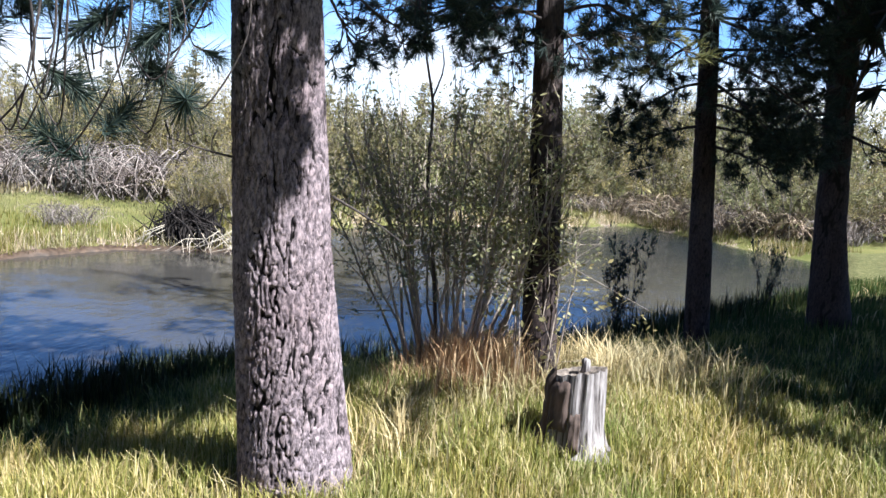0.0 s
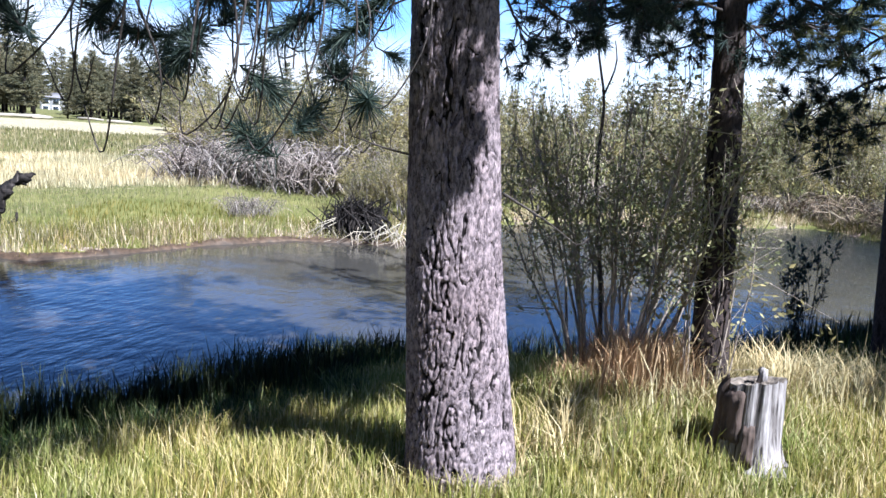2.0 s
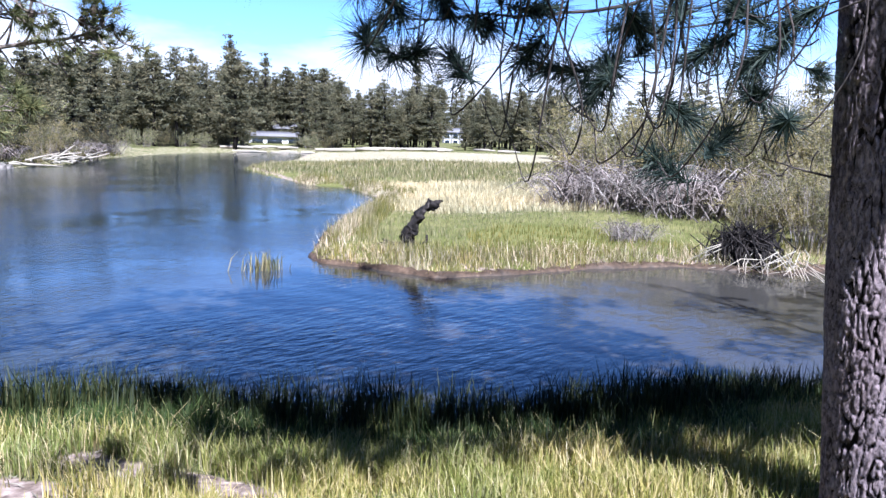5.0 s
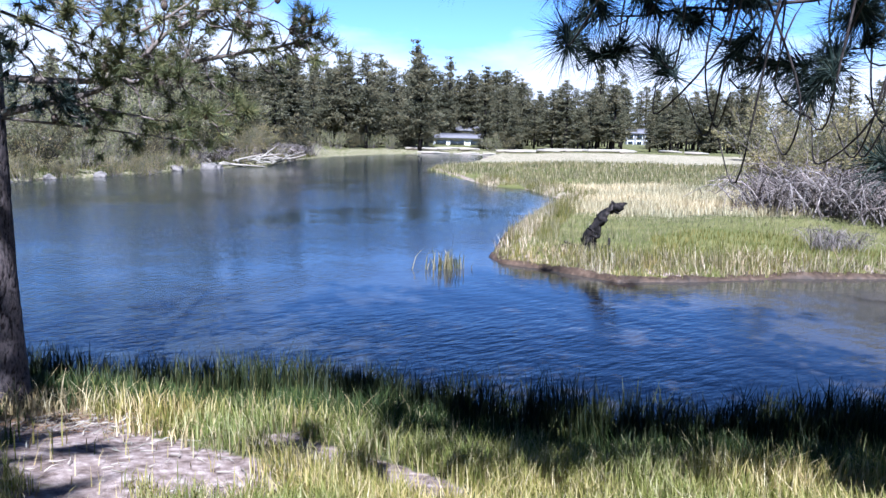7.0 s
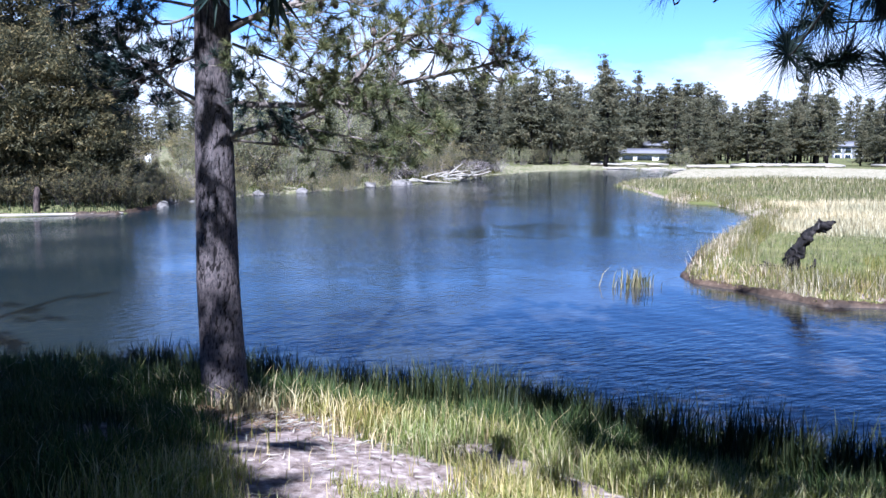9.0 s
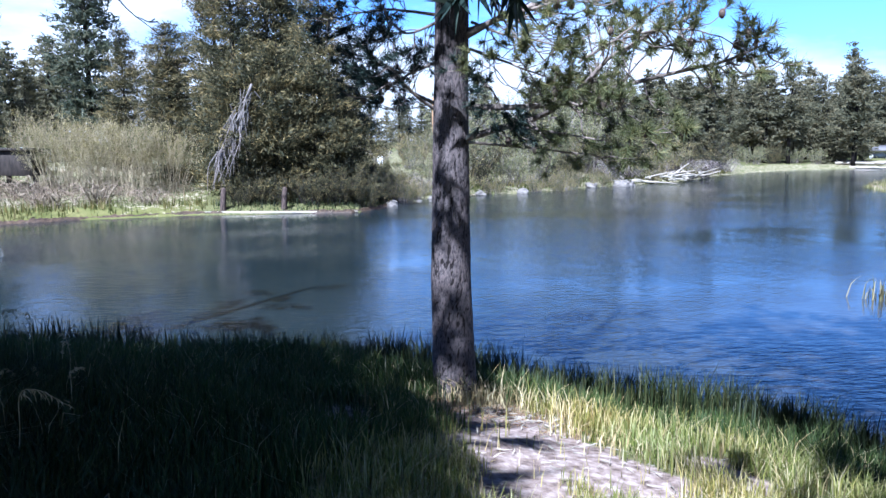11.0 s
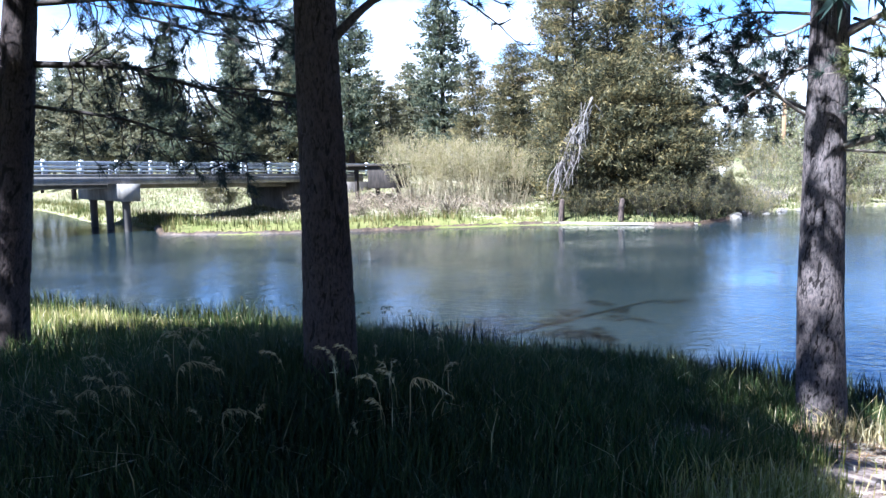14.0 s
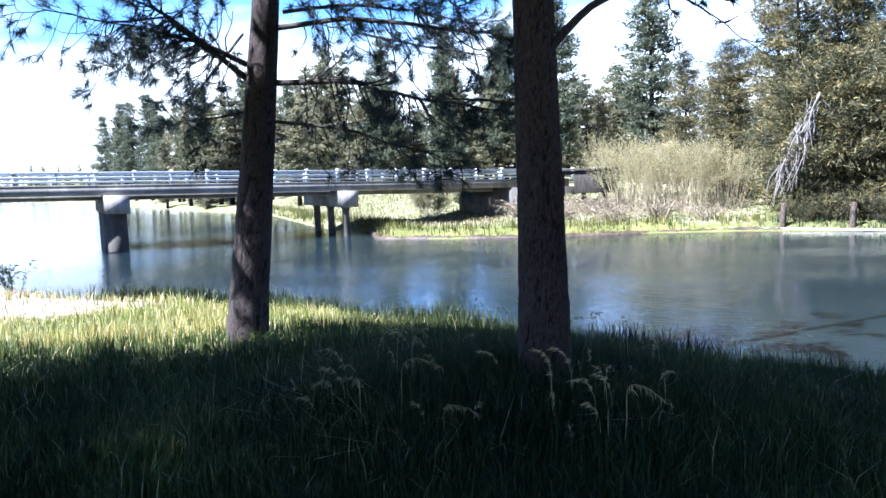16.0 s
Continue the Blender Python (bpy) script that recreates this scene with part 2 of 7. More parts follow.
M_CONCRETE = grainy("weathered_concrete", [(0.3, (0.19, 0.172, 0.152)), (0.7, (0.33, 0.30, 0.27))], 3.5, 6, (1, 1, 0.4), 0.9, 0.3, 0.01, 0.7)
M_RAIL = grainy("galvanised_steel", [(0.3, (0.48, 0.50, 0.53)), (0.7, (0.66, 0.68, 0.70))], 9, 4, None, 0.5, 0.1, 0.004, metal=0.35, spec=0.5)
M_ASPHALT = grainy("asphalt", [(0.3, (0.04, 0.04, 0.042)), (0.7, (0.075, 0.073, 0.072))], 20, 5)
# darker copy of the concrete, standing in for shade under the deck
M_CONCRETE_SHADE = grainy("shade_toned_concrete", [(0.3, (0.07, 0.06, 0.052)), (0.7, (0.15, 0.13, 0.115))], 3.5, 6, (1, 1, 0.4), 0.9, 0.3, 0.01, 0.7)
M_TIMBER = grainy("dark_timber", [(0.3, (0.014, 0.011, 0.009)), (0.7, (0.045, 0.035, 0.028))], 8, 5, (1, 1, 0.3))
M_ROCK = grainy("pale_rock", [(0.3, (0.085, 0.075, 0.066)), (0.7, (0.20, 0.18, 0.16))], 4, 6, None, 0.9, 0.6, 0.03)
M_WHITE = grainy("white_siding", [(0.3, (0.66, 0.65, 0.62)), (0.7, (0.80, 0.79, 0.77))], 4, 3, (1, 1, 6), 0.7, 0.2)
M_GREYSIDE = grainy("grey_siding", [(0.3, (0.17, 0.17, 0.17)), (0.7, (0.27, 0.265, 0.26))], 4, 3, (1, 1, 6), 0.8, 0.2)
M_ROOF = grainy("grey_shingles", [(0.3, (0.10, 0.10, 0.11)), (0.7, (0.20, 0.19, 0.20))], 6, 4, None, 0.9, 0.4)
M_GLASS, _nt, _b = material("dark_window_glass", 0.05, spec=0.6)
_b.inputs["Base Color"].default_value = (0.02, 0.025, 0.03, 1)
M_MUD = grainy("wet_brown_mud", [(0.3, (0.028, 0.018, 0.011)), (0.6, (0.085, 0.055, 0.035)), (0.8, (0.17, 0.12, 0.08))], 9, 6, None, 0.6, 0.8, 0.03, 1.2)
M_CONE = grainy("pine_cone", [(0.3, (0.05, 0.035, 0.028)), (0.7, (0.15, 0.11, 0.085))], 90, 3)
M_POLE = grainy("creosoted_pole", [(0.3, (0.16, 0.09, 0.045)), (0.7, (0.32, 0.20, 0.11))], 12, 4, (1, 1, 0.1))


def ground_material():
    m, nt, b = material("ground_soil_and_turf", 0.95, spec=0.1)
    n1, n2, n3, n4 = noise_node(nt, 1.1, 5), noise_node(nt, 14, 6), noise_node(nt, 75, 5), noise_node(nt, 4.5, 7)
    turf = ramp_node(nt, [(0.3, (0.05, 0.06, 0.02)), (0.5, (0.10, 0.105, 0.04)), (0.7, (0.21, 0.175, 0.09))])
    nt.links.new(n2.outputs["Fac"], turf.inputs[0])
    soil = ramp_node(nt, [(0.30, (0.085, 0.06, 0.047)), (0.46, (0.22, 0.165, 0.138)), (0.58, (0.31, 0.245, 0.21)), (0.72, (0.50, 0.42, 0.375))])
    nt.links.new(n2.outputs["Fac"], soil.inputs[0])
    dry = ramp_node(nt, [(0.3, (0.235, 0.20, 0.13)), (0.7, (0.37, 0.325, 0.235))])
    nt.links.new(n1.outputs["Fac"], dry.inputs[0])
    lush = ramp_node(nt, [(0.3, (0.085, 0.095, 0.026)), (0.7, (0.165, 0.155, 0.058))])
    nt.links.new(n1.outputs["Fac"], lush.inputs[0])
    at = nt.nodes.new("ShaderNodeAttribute")
    at.attribute_name = "cover"
    sep = nt.nodes.new("ShaderNodeSeparateColor")
    nt.links.new(at.outputs["Color"], sep.inputs[0])

    def edge(sock):
        ad = nt.nodes.new("ShaderNodeMath")
        ad.operation = "MULTIPLY_ADD"
        ad.inputs[1].default_value, ad.inputs[2].default_value = 1.5, -0.75
        nt.links.new(n4.outputs["Fac"], ad.inputs[0])
        s = nt.nodes.new("ShaderNodeMath")
        nt.links.new(sock, s.inputs[0])
        nt.links.new(ad.outputs[0], s.inputs[1])
        mr = nt.nodes.new("ShaderNodeMapRange")
        mr.inputs["From Min"].default_value, mr.inputs["From Max"].default_value = 0.38, 0.62
        nt.links.new(s.outputs[0], mr.inputs["Value"])
        return mr.outputs[0]

    col = mixed(nt, edge(sep.outputs["Blue"]), turf.outputs[0], lush.outputs[0])
    col = mixed(nt, edge(sep.outputs["Green"]), col, dry.outputs[0])
    col = mixed(nt, edge(sep.outputs["Red"]), col, soil.outputs[0])
    nt.links.new(col, b.inputs["Base Color"])
    ad = nt.nodes.new("ShaderNodeMath")
    nt.links.new(n2.outputs["Fac"], ad.inputs[0])
    nt.links.new(n3.outputs["Fac"], ad.inputs[1])
    bump(nt, b, ad.outputs[0], 0.6, 0.03)
    return m


def water_material():
    """Murky water: a dim body of its own under a clear surface, calm swells and patches of short ripples."""
    m, nt, b = material("river_water", 0.09, spec=0.5)
    b.inputs["IOR"].default_value = 1.333
    n0 = noise_node(nt, 0.10, 3)
    r = ramp_node(nt, [(0.35, (0.008, 0.014, 0.017)), (0.65, (0.012, 0.019, 0.023))])
    nt.links.new(n0.outputs["Fac"], r.inputs[0])
    # the still inlet is shallow and muddy
    co = nt.nodes.new("ShaderNodeTexCoord")
    far = nt.nodes.new("ShaderNodeVectorMath")
    far.operation = "DISTANCE"
    far.inputs[1].default_value = (-3.0, 13.0, WATER_Z)
    nt.links.new(co.outputs["Object"], far.inputs[0])
    mud = nt.nodes.new("ShaderNodeMapRange")
    mud.inputs["From Min"].default_value, mud.inputs["From Max"].default_value = 7.0, 13.0
    mud.inputs["To Min"].default_value, mud.inputs["To Max"].default_value = 1.0, 0.0
    nt.links.new(far.outputs["Value"], mud.inputs["Value"])
    nt.links.new(mixed(nt, mud.outputs[0], r.outputs[0], (0.037, 0.035, 0.031)), b.inputs["Base Color"])

    def turned(scale, detail, stretch, angle):
        n = noise_node(nt, scale, detail, stretch)
        n.inputs["Vector"].links[0].from_node.inputs["Rotation"].default_value = (0, 0, math.radians(angle))
        return n

    swell = turned(0.9, 2, (0.5, 1.0, 1), 20)
    short = turned(8.5, 3, (1.0, 0.42, 1), -32)
    where = noise_node(nt, 0.20, 2, (1.0, 0.6, 1))
    r3 = ramp_node(nt, [(0.40, (0.25, 0.25, 0.25)), (0.60, (0.95, 0.95, 0.95))])
    nt.links.new(where.outputs["Fac"], r3.inputs[0])
    mul = nt.nodes.new("ShaderNodeMath")
    mul.operation = "MULTIPLY"
    nt.links.new(short.outputs["Fac"], mul.inputs[0])
    nt.links.new(r3.outputs[0], mul.inputs[1])
    ad = nt.nodes.new("ShaderNodeMath")
    ad.operation = "MULTIPLY_ADD"
    ad.inputs[1].default_value = 1.1
    nt.links.new(swell.outputs["Fac"], ad.inputs[0])
    nt.links.new(mul.outputs[0], ad.inputs[2])
    bump(nt, b, ad.outputs[0], 0.34, 0.05)
    return m


M_GROUND, M_WATER = ground_material(), water_material()

# ---- mesh helpers ----
RNG = np.random.default_rng(7)


def mesh_np(name, V, quads=None, tris=None, mat=None, smooth=False):
    V = np.asarray(V, dtype=np.float32).reshape(-1, 3)
    q = np.zeros((0, 4), np.int32) if quads is None else np.asarray(quads, np.int32).reshape(-1, 4)
    t = np.zeros((0, 3), np.int32) if tris is None else np.asarray(tris, np.int32).reshape(-1, 3)
    me = bpy.data.meshes.new(name)
    me.vertices.add(len(V))
    me.vertices.foreach_set("co", V.ravel())
    loops = np.concatenate([q.ravel(), t.ravel()])
    me.loops.add(len(loops))
    me.loops.foreach_set("vertex_index", loops)
    me.polygons.add(len(q) + len(t))
    me.polygons.foreach_set("loop_start", np.concatenate([np.arange(len(q)) * 4, len(q) * 4 + np.arange(len(t)) * 3]).astype(np.int32))
    if smooth:
        me.polygons.foreach_set("use_smooth", np.ones(len(q) + len(t), dtype=bool))
    me.update()
    me.validate()
    if mat:
        me.materials.append(mat)
    return me


class Soup:
    """Collects tubes and boxes, then becomes one mesh."""

    def __init__(self):
        self.v, self.q, self.t, self.n = [], [], [], 0

    def add(self, V, quads=(), tris=()):
        V = np.asarray(V, float).reshape(-1, 3)
        if len(quads):
            self.q.append(np.asarray(quads, int) + self.n)
        if len(tris):
            self.t.append(np.asarray(tris, int) + self.n)
        self.v.append(V)
        self.n += len(V)
        return self

    def tube(self, pts, radii, sides=5, cap=True):
        pts = np.asarray(pts, float)
        n = len(pts)
        radii = np.broadcast_to(np.asarray(radii, float), (n,))
        d = np.gradient(pts, axis=0)
        d /= np.linalg.norm(d, axis=1)[:, None] + 1e-9
        ref = np.where(np.abs(d[:, 2:3]) > 0.9, np.array([[1.0, 0, 0]]), np.array([[0, 0, 1.0]]))
        a = np.cross(d, ref)
        a /= np.linalg.norm(a, axis=1)[:, None] + 1e-9
        b = np.cross(d, a)
        th = np.arange(sides) * 2 * np.pi / sides
        ring = a[:, None] * np.cos(th)[None, :, None] + b[:, None] * np.sin(th)[None, :, None]
        V = (pts[:, None] + ring * radii[:, None, None]).reshape(-1, 3)
        i, j = np.meshgrid(np.arange(n - 1), np.arange(sides), indexing="ij")
        k = (j + 1) % sides
        Q = np.stack([i * sides + j, i * sides + k, (i + 1) * sides + k, (i + 1) * sides + j], -1).reshape(-1, 4)
        T = []
        if cap:
            V = np.vstack([V, pts[0], pts[-1]])
            c0, c1 = n * sides, n * sides + 1
            for s in range(sides):
                T.append((c0, (s + 1) % sides, s))
                T.append((c1, (n - 1) * sides + s, (n - 1) * sides + (s + 1) % sides))
        return self.add(V, Q, T)

    def box(self, c, size, m=None, bevel=0.0):
        x, y, z = np.asarray(size, float) / 2
        if bevel:
            e = min(bevel, 0.45 * min(size))
            V = []
            for sx in (-1, 1):
                for sy in (-1, 1):
                    for sz in (-1, 1):
                        V += [(sx * x, sy * (y - e), sz * (z - e)), (sx * (x - e), sy * y, sz * (z - e)), (sx * (x - e), sy * (y - e), sz * z)]
            bm = bmesh.new()
            for p in V:
                bm.verts.new(p)
            bmesh.ops.convex_hull(bm, input=bm.verts)
            bm.verts.index_update()
            P = np.array([v.co[:] for v in bm.verts])
            T = [[v.index for v in f.verts] for f in bm.faces]
            bm.free()
            Q = []
        else:
            P = np.array([(sx * x, sy * y, sz * z) for sx in (-1, 1) for sy in (-1, 1) for sz in (-1, 1)])
            Q, T = [(0, 1, 3, 2), (4, 6, 7, 5), (0, 4, 5, 1), (2, 3, 7, 6), (0, 2, 6, 4), (1, 5, 7, 3)], []
        if m is not None:
            P = P @ np.array(m).T
        return self.add(P + np.asarray(c, float), Q, T)

    def mesh(self, name, mat, smooth=False):
        return mesh_np(name, np.vstack(self.v), np.vstack(self.q) if self.q else None, np.vstack(self.t) if self.t else None, mat, smooth)


def thing(name, label, category, at=(0, 0, 0), group="", kind=""):
    ob = new(name)
    ob.location = at
    ob.empty_display_size = 0.2
    return tagged(ob, label, category, group, kind)


def part(name, mesh, parent, label="", m=None):
    """One mesh object under a thing or a part; m is its place in the parent."""
    ob = new(name, mesh)
    ob.parent = parent
    if m is not None:
        ob.matrix_basis = m
    if label:
        ob["label"] = label
    if name in ("needle_spray", "foliage", "crown", "seed_head", "root_tangle", "stem_clump"):
        tagged(ob, kind="stuff")
    return ob


# ---- the lie of the land ----
NEAR_SHORE = [(10.2, 21.0), (7.4, 15.6), (4.5, 12.2), (2.0, 9.7), (-0.1, 7.6), (-1.7, 7.2), (-2.7, 6.6), (-3.1, 5.6), (-3.6, 4.8), (-4.6, 4.0), (-5.6, 3.6),
              (-6.3, 2.7), (-7.2, 1.7), (-8.1, 0.7), (-8.5, -0.5), (-9.1, -2.7), (-9.6, -4.2), (-10.0, -6.0), (-10.8, -9.8), (-10.5, -12.0), (-11.2, -16.5),
              (-14, -22), (-20, -34), (-38, -66), (-80, -140)]
FAR_SHORE_A = [(-110, -165), (-93, -138), (-74, -93), (-57, -64), (-51, -52), (-42, -35), (-32, -24), (-29.7, -19.4), (-26.3, -17), (-26.5, -14), (-27.4, -10),
               (-29, -7), (-30, -4), (-29.6, 1.8), (-31.3, 3), (-35, 4.3), (-37.2, 6.5), (-39.5, 11.2), (-44.5, 18), (-46.5, 22), (-50.5, 26.3), (-55.5, 30.4),
               (-61, 37), (-65, 43.5), (-67, 51), (-67.5, 58)]
FAR_SHORE_B = [(-66, 61), (-58, 52), (-50.5, 44.5), (-40.3, 31.1), (-34.5, 28.2), (-27.5, 24.8), (-26.3, 25.6), (-22.2, 23.2), (-20.6, 22.3), (-16.7, 16.6),
               (-14.7, 13.8), (-12, 10.8), (-11.3, 10.4), (-10.2, 10.7), (-8.8, 10.8), (-8.1, 12), (-7.3, 13.9), (-6.3, 15.4), (-4.3, 16), (-2.9, 21.5),
               (-1.6, 23.2), (4, 26.8), (6.8, 29.2), (8.0, 27.2), (8.9, 24), (10.2, 22.0)]


def seg_distance(X, Y, line):
    L = np.array(line, float)
    best = np.full(X.shape, 1e9)
    for (ax, ay), (bx, by) in zip(L[:-1], L[1:]):
        dx, dy = bx - ax, by - ay
        u = np.clip(((X - ax) * dx + (Y - ay) * dy) / (dx * dx + dy * dy), 0, 1)
        best = np.minimum(best, np.hypot(X - ax - u * dx, Y - ay - u * dy))
    return best


def in_river(X, Y):
    L = np.array(NEAR_SHORE + FAR_SHORE_A + FAR_SHORE_B, float)
    inside = np.zeros(X.shape, bool)
    for (ax, ay), (bx, by) in zip(L, np.roll(L, -1, axis=0)):
        cond = (ay > Y) != (by > Y)
        xs = (bx - ax) * (Y - ay) / (by - ay + 1e-12) + ax
        inside ^= cond & (X < xs)
    return inside


def smooth01(x):
    x = np.clip(x, 0, 1)
    return x * x * (3 - 2 * x)


def wobble(X, Y, s, seed=0):
    return (np.sin(X * s + seed) * np.cos(Y * s * 1.3 + 2.1 * seed) + 0.5 * np.sin(2.3 * X * s - 1.7 * Y * s + seed * 3.1) + 0.3 * np.cos(4.1 * Y * s + 3.3 * X * s + seed)) / 1.8


def land(X, Y):
    """Height of the ground, distance to the near shore, to the far shore, and whether it is river bed."""
    X, Y = np.asarray(X, float), np.asarray(Y, float)
    dn = seg_distance(X, Y, NEAR_SHORE)
    da = seg_distance(X, Y, FAR_SHORE_A)
    db = seg_distance(X, Y, FAR_SHORE_B)
    wet = in_river(X, Y)
    near = WATER_Z + 0.42 * smooth01(dn / 0.5) + 0.50 * smooth01((dn - 0.2) / 3.2) + 0.10 * smooth01((dn - 3) / 4)
    near += 0.16 * np.exp(-((X + 4.3) ** 2 + (Y + 2.2) ** 2) / 2.5) + 0.16 * np.exp(-((X - 0.6) ** 2 + (Y - 5.1) ** 2) / 3.0)
    low = 1 - smooth01((Y - 14) / 16)
    dip = 0.55 * np.exp(-((X + 33.6) ** 2 + (Y + 15.4) ** 2) / 10.0) + 0.5 * np.exp(-((X + 37) ** 2 + (Y + 19.5) ** 2) / 14.0)
    bank = -dip * smooth01((da - 1) / 3) + WATER_Z + 0.28 * smooth01(da / 0.8) + (0.25 + 0.75 * low) * smooth01((da - 1) / 9) + 0.5 * low * smooth01((da - 10) / 30)
    mead = WATER_Z + 0.20 * smooth01(db / 0.7) + 0.30 * smooth01((db - 1) / 10) + 0.05 * smooth01((db - 12) / 30)
    wn, wa, wb = 1 / (dn + 0.3) ** 4, 1 / (da + 0.3) ** 4, 1 / (db + 0.3) ** 4
    h = (near * wn + bank * wa + mead * wb) / (wn + wa + wb)
    d = np.minimum(np.minimum(dn, da), db)
    h = h + 0.03 * wobble(X, Y, 2.3, 1) * smooth01(d) + 0.05 * wobble(X, Y, 0.6, 2) * smooth01(d / 3)
    bed = WATER_Z - 0.06 - 0.9 * smooth01(d / 3.5)
    return np.where(wet, bed, h), dn, da, db, wet


def hz(x, y):
    return float(land(np.array([x]), np.array([y]))[0][0])


SAND = [(-4.30, 0.98, 0.72, 0.54), (-3.85, 1.30, 0.50, 0.36), (-4.0, 2.0, 0.42, 0.22), (-3.25, 2.18, 0.45, 0.15), (-5.25, 0.95, 0.62, 0.46), (-3.6, 0.7, 0.35, 0.25), (-9.3, -13.5, 2.6, 3.4), (-11.3, -17.3, 1.6, 2.6), (-7.2, -10.2, 1.6, 1.2), (-4.9, 0.0, 0.35, 0.2)]


def sandiness(X, Y):
    s = np.zeros(np.shape(X))
    for x, y, a, b in SAND:
        s = np.maximum(s, np.clip(1.25 - 0.75 * np.hypot((X - x) / a, (Y - y) / b) ** 1.5, 0, 1))
    return s


def build_ground():
    nr, na = 170, 600
    r = np.concatenate([[0.0], 0.6 * (1.051 ** np.arange(nr - 1))])
    r[-1] = 3500
    a = np.arange(na) * 2 * np.pi / na
    R, A = np.meshgrid(r, a, indexing="ij")
    X, Y = R * np.cos(A) - 0.2, R * np.sin(A)
    H, dn, da, db, wet = land(X, Y)
    H = H + np.clip((R - 150) / 900, 0, 1) * 3.0
    V = np.stack([X, Y, H], -1).reshape(-1, 3)
    i, j = np.meshgrid(np.arange(nr - 1), np.arange(na), indexing="ij")
    k = (j + 1) % na
    Q = np.stack([i * na + j, (i + 1) * na + j, (i + 1) * na + k, i * na + k], -1).reshape(-1, 4)
    me = mesh_np("ground", V, Q, None, M_GROUND, True)
    sand = np.maximum(sandiness(X, Y), np.where(da < 0.5, 0.34, 0) * (dn > 10))
    sand = np.maximum(sand, np.where((db < 0.45) & (dn > 3), 0.62, 0.0))
    sand = np.where(wet, 0.0, sand)
    far = np.hypot(X, Y)
    pale = 1.1 * np.exp(-(((X + 17.2) / 6.4) ** 2 + ((Y - 23.4) / 5.6) ** 2)) + 0.62 * smooth01((far - 55) / 4) * smooth01((89 - far) / 5) * smooth01((Y - 36) / 6) * smooth01((X + 66) / 6)
    pale = np.maximum(pale, np.where(Y < -10, 0.34, 0.42) * ((da < 9) & (da > 2.2) & (Y < 6)))
    pale = np.maximum(pale, 0.45 * ((da < 5) & (Y > 4)))
    pale = np.maximum(pale, 0.42 * ((da < 60) & (Y < 18) & (X < -30) & (dn > 12)))
    pale = np.where((da < 5) & (Y > -3.6) & (Y < 3.4) & (X < -28), 0.0, pale)
    lush = np.where((db < dn) & (db < da) & (db < 26) & (far < 60), 0.8, 0.0) * (1 - np.clip(pale, 0, 1))
    lush = np.maximum(lush, 0.7 * (da < 2.2) * (Y < -3.6))
    col = np.stack([sand, np.clip(pale, 0, 1), lush, np.ones_like(sand)], -1).reshape(-1, 4).astype(np.float32)
    at = me.color_attributes.new("cover", "FLOAT_COLOR", "POINT")
    at.data.foreach_set("color", col.ravel())
    tagged(new("ground", me), "grassy riverbank and meadow with bare sandy patches", "ground", kind="structure")
    tagged(new("water", mesh_np("water", [(-160, -200, WATER_Z), (30, -200, WATER_Z), (30, 90, WATER_Z), (-160, 90, WATER_Z)], [(0, 1, 2, 3)], None, M_WATER)),
           "calm murky river water with light ripples", "water", kind="structure")


build_ground()


def cut_bank(label, line, height, seed):
    """The crumbling low mud edge where turf drops into the water."""
    L = np.array(line, float)
    seg = np.hypot(*np.diff(L, axis=0).T)
    t = np.r_[0, np.cumsum(seg)]
    u = np.arange(0, t[-1], 0.09)
    C = np.stack([np.interp(u, t, L[:, 0]), np.interp(u, t, L[:, 1])], -1)
    T = np.gradient(C, axis=0)
    N = np.stack([T[:, 1], -T[:, 0]], -1) / np.hypot(T[:, 0], T[:, 1])[:, None]
    if in_river(*(C[len(C) // 2:len(C) // 2 + 1] + 0.3 * N[len(C) // 2]).T)[0]:
        N = -N
    rag = 0.5 + 0.35 * np.sin(u * 1.9 + seed) * np.sin(u * 0.73 + 2 * seed) + 0.25 * np.sin(u * 5.3 + seed)
    jit = np.random.default_rng(int(seed)).uniform(-1, 1, (2, len(u)))
    rows = [(-0.16 + 0 * rag, np.full(len(u), -0.2)), (-0.03 - 0.06 * rag + 0.03 * jit[0], 0.004 + 0.01 * rag), (0.03 - 0.04 * rag + 0.03 * jit[1], height * (0.3 + 0.6 * rag + 0.25 * jit[0])), (0.10 + 0.05 * jit[0], height * (0.6 + 0.4 * rag + 0.2 * jit[1])), (0.34 + 0 * rag, np.full(len(u), 0.0))]
    V = np.concatenate([np.c_[C + N * off[:, None], WATER_Z + z] for off, z in rows])
    n, i = len(u), np.arange(len(u) - 1)
    Q = np.concatenate([np.stack([r * n + i, r * n + i + 1, (r + 1) * n + i + 1, (r + 1) * n + i], -1) for r in range(len(rows) - 1)])
    tagged(new("mud_bank", mesh_np("mud_bank", V, Q, None, M_MUD, True)), label, "bank", kind="structure")


cut_bank("crumbling brown mud edge of the wet meadow", FAR_SHORE_B[8:20], 0.10, 1.0)
cut_bank("brown mud edge of the opposite bank", FAR_SHORE_A[7:16], 0.13, 2.0)

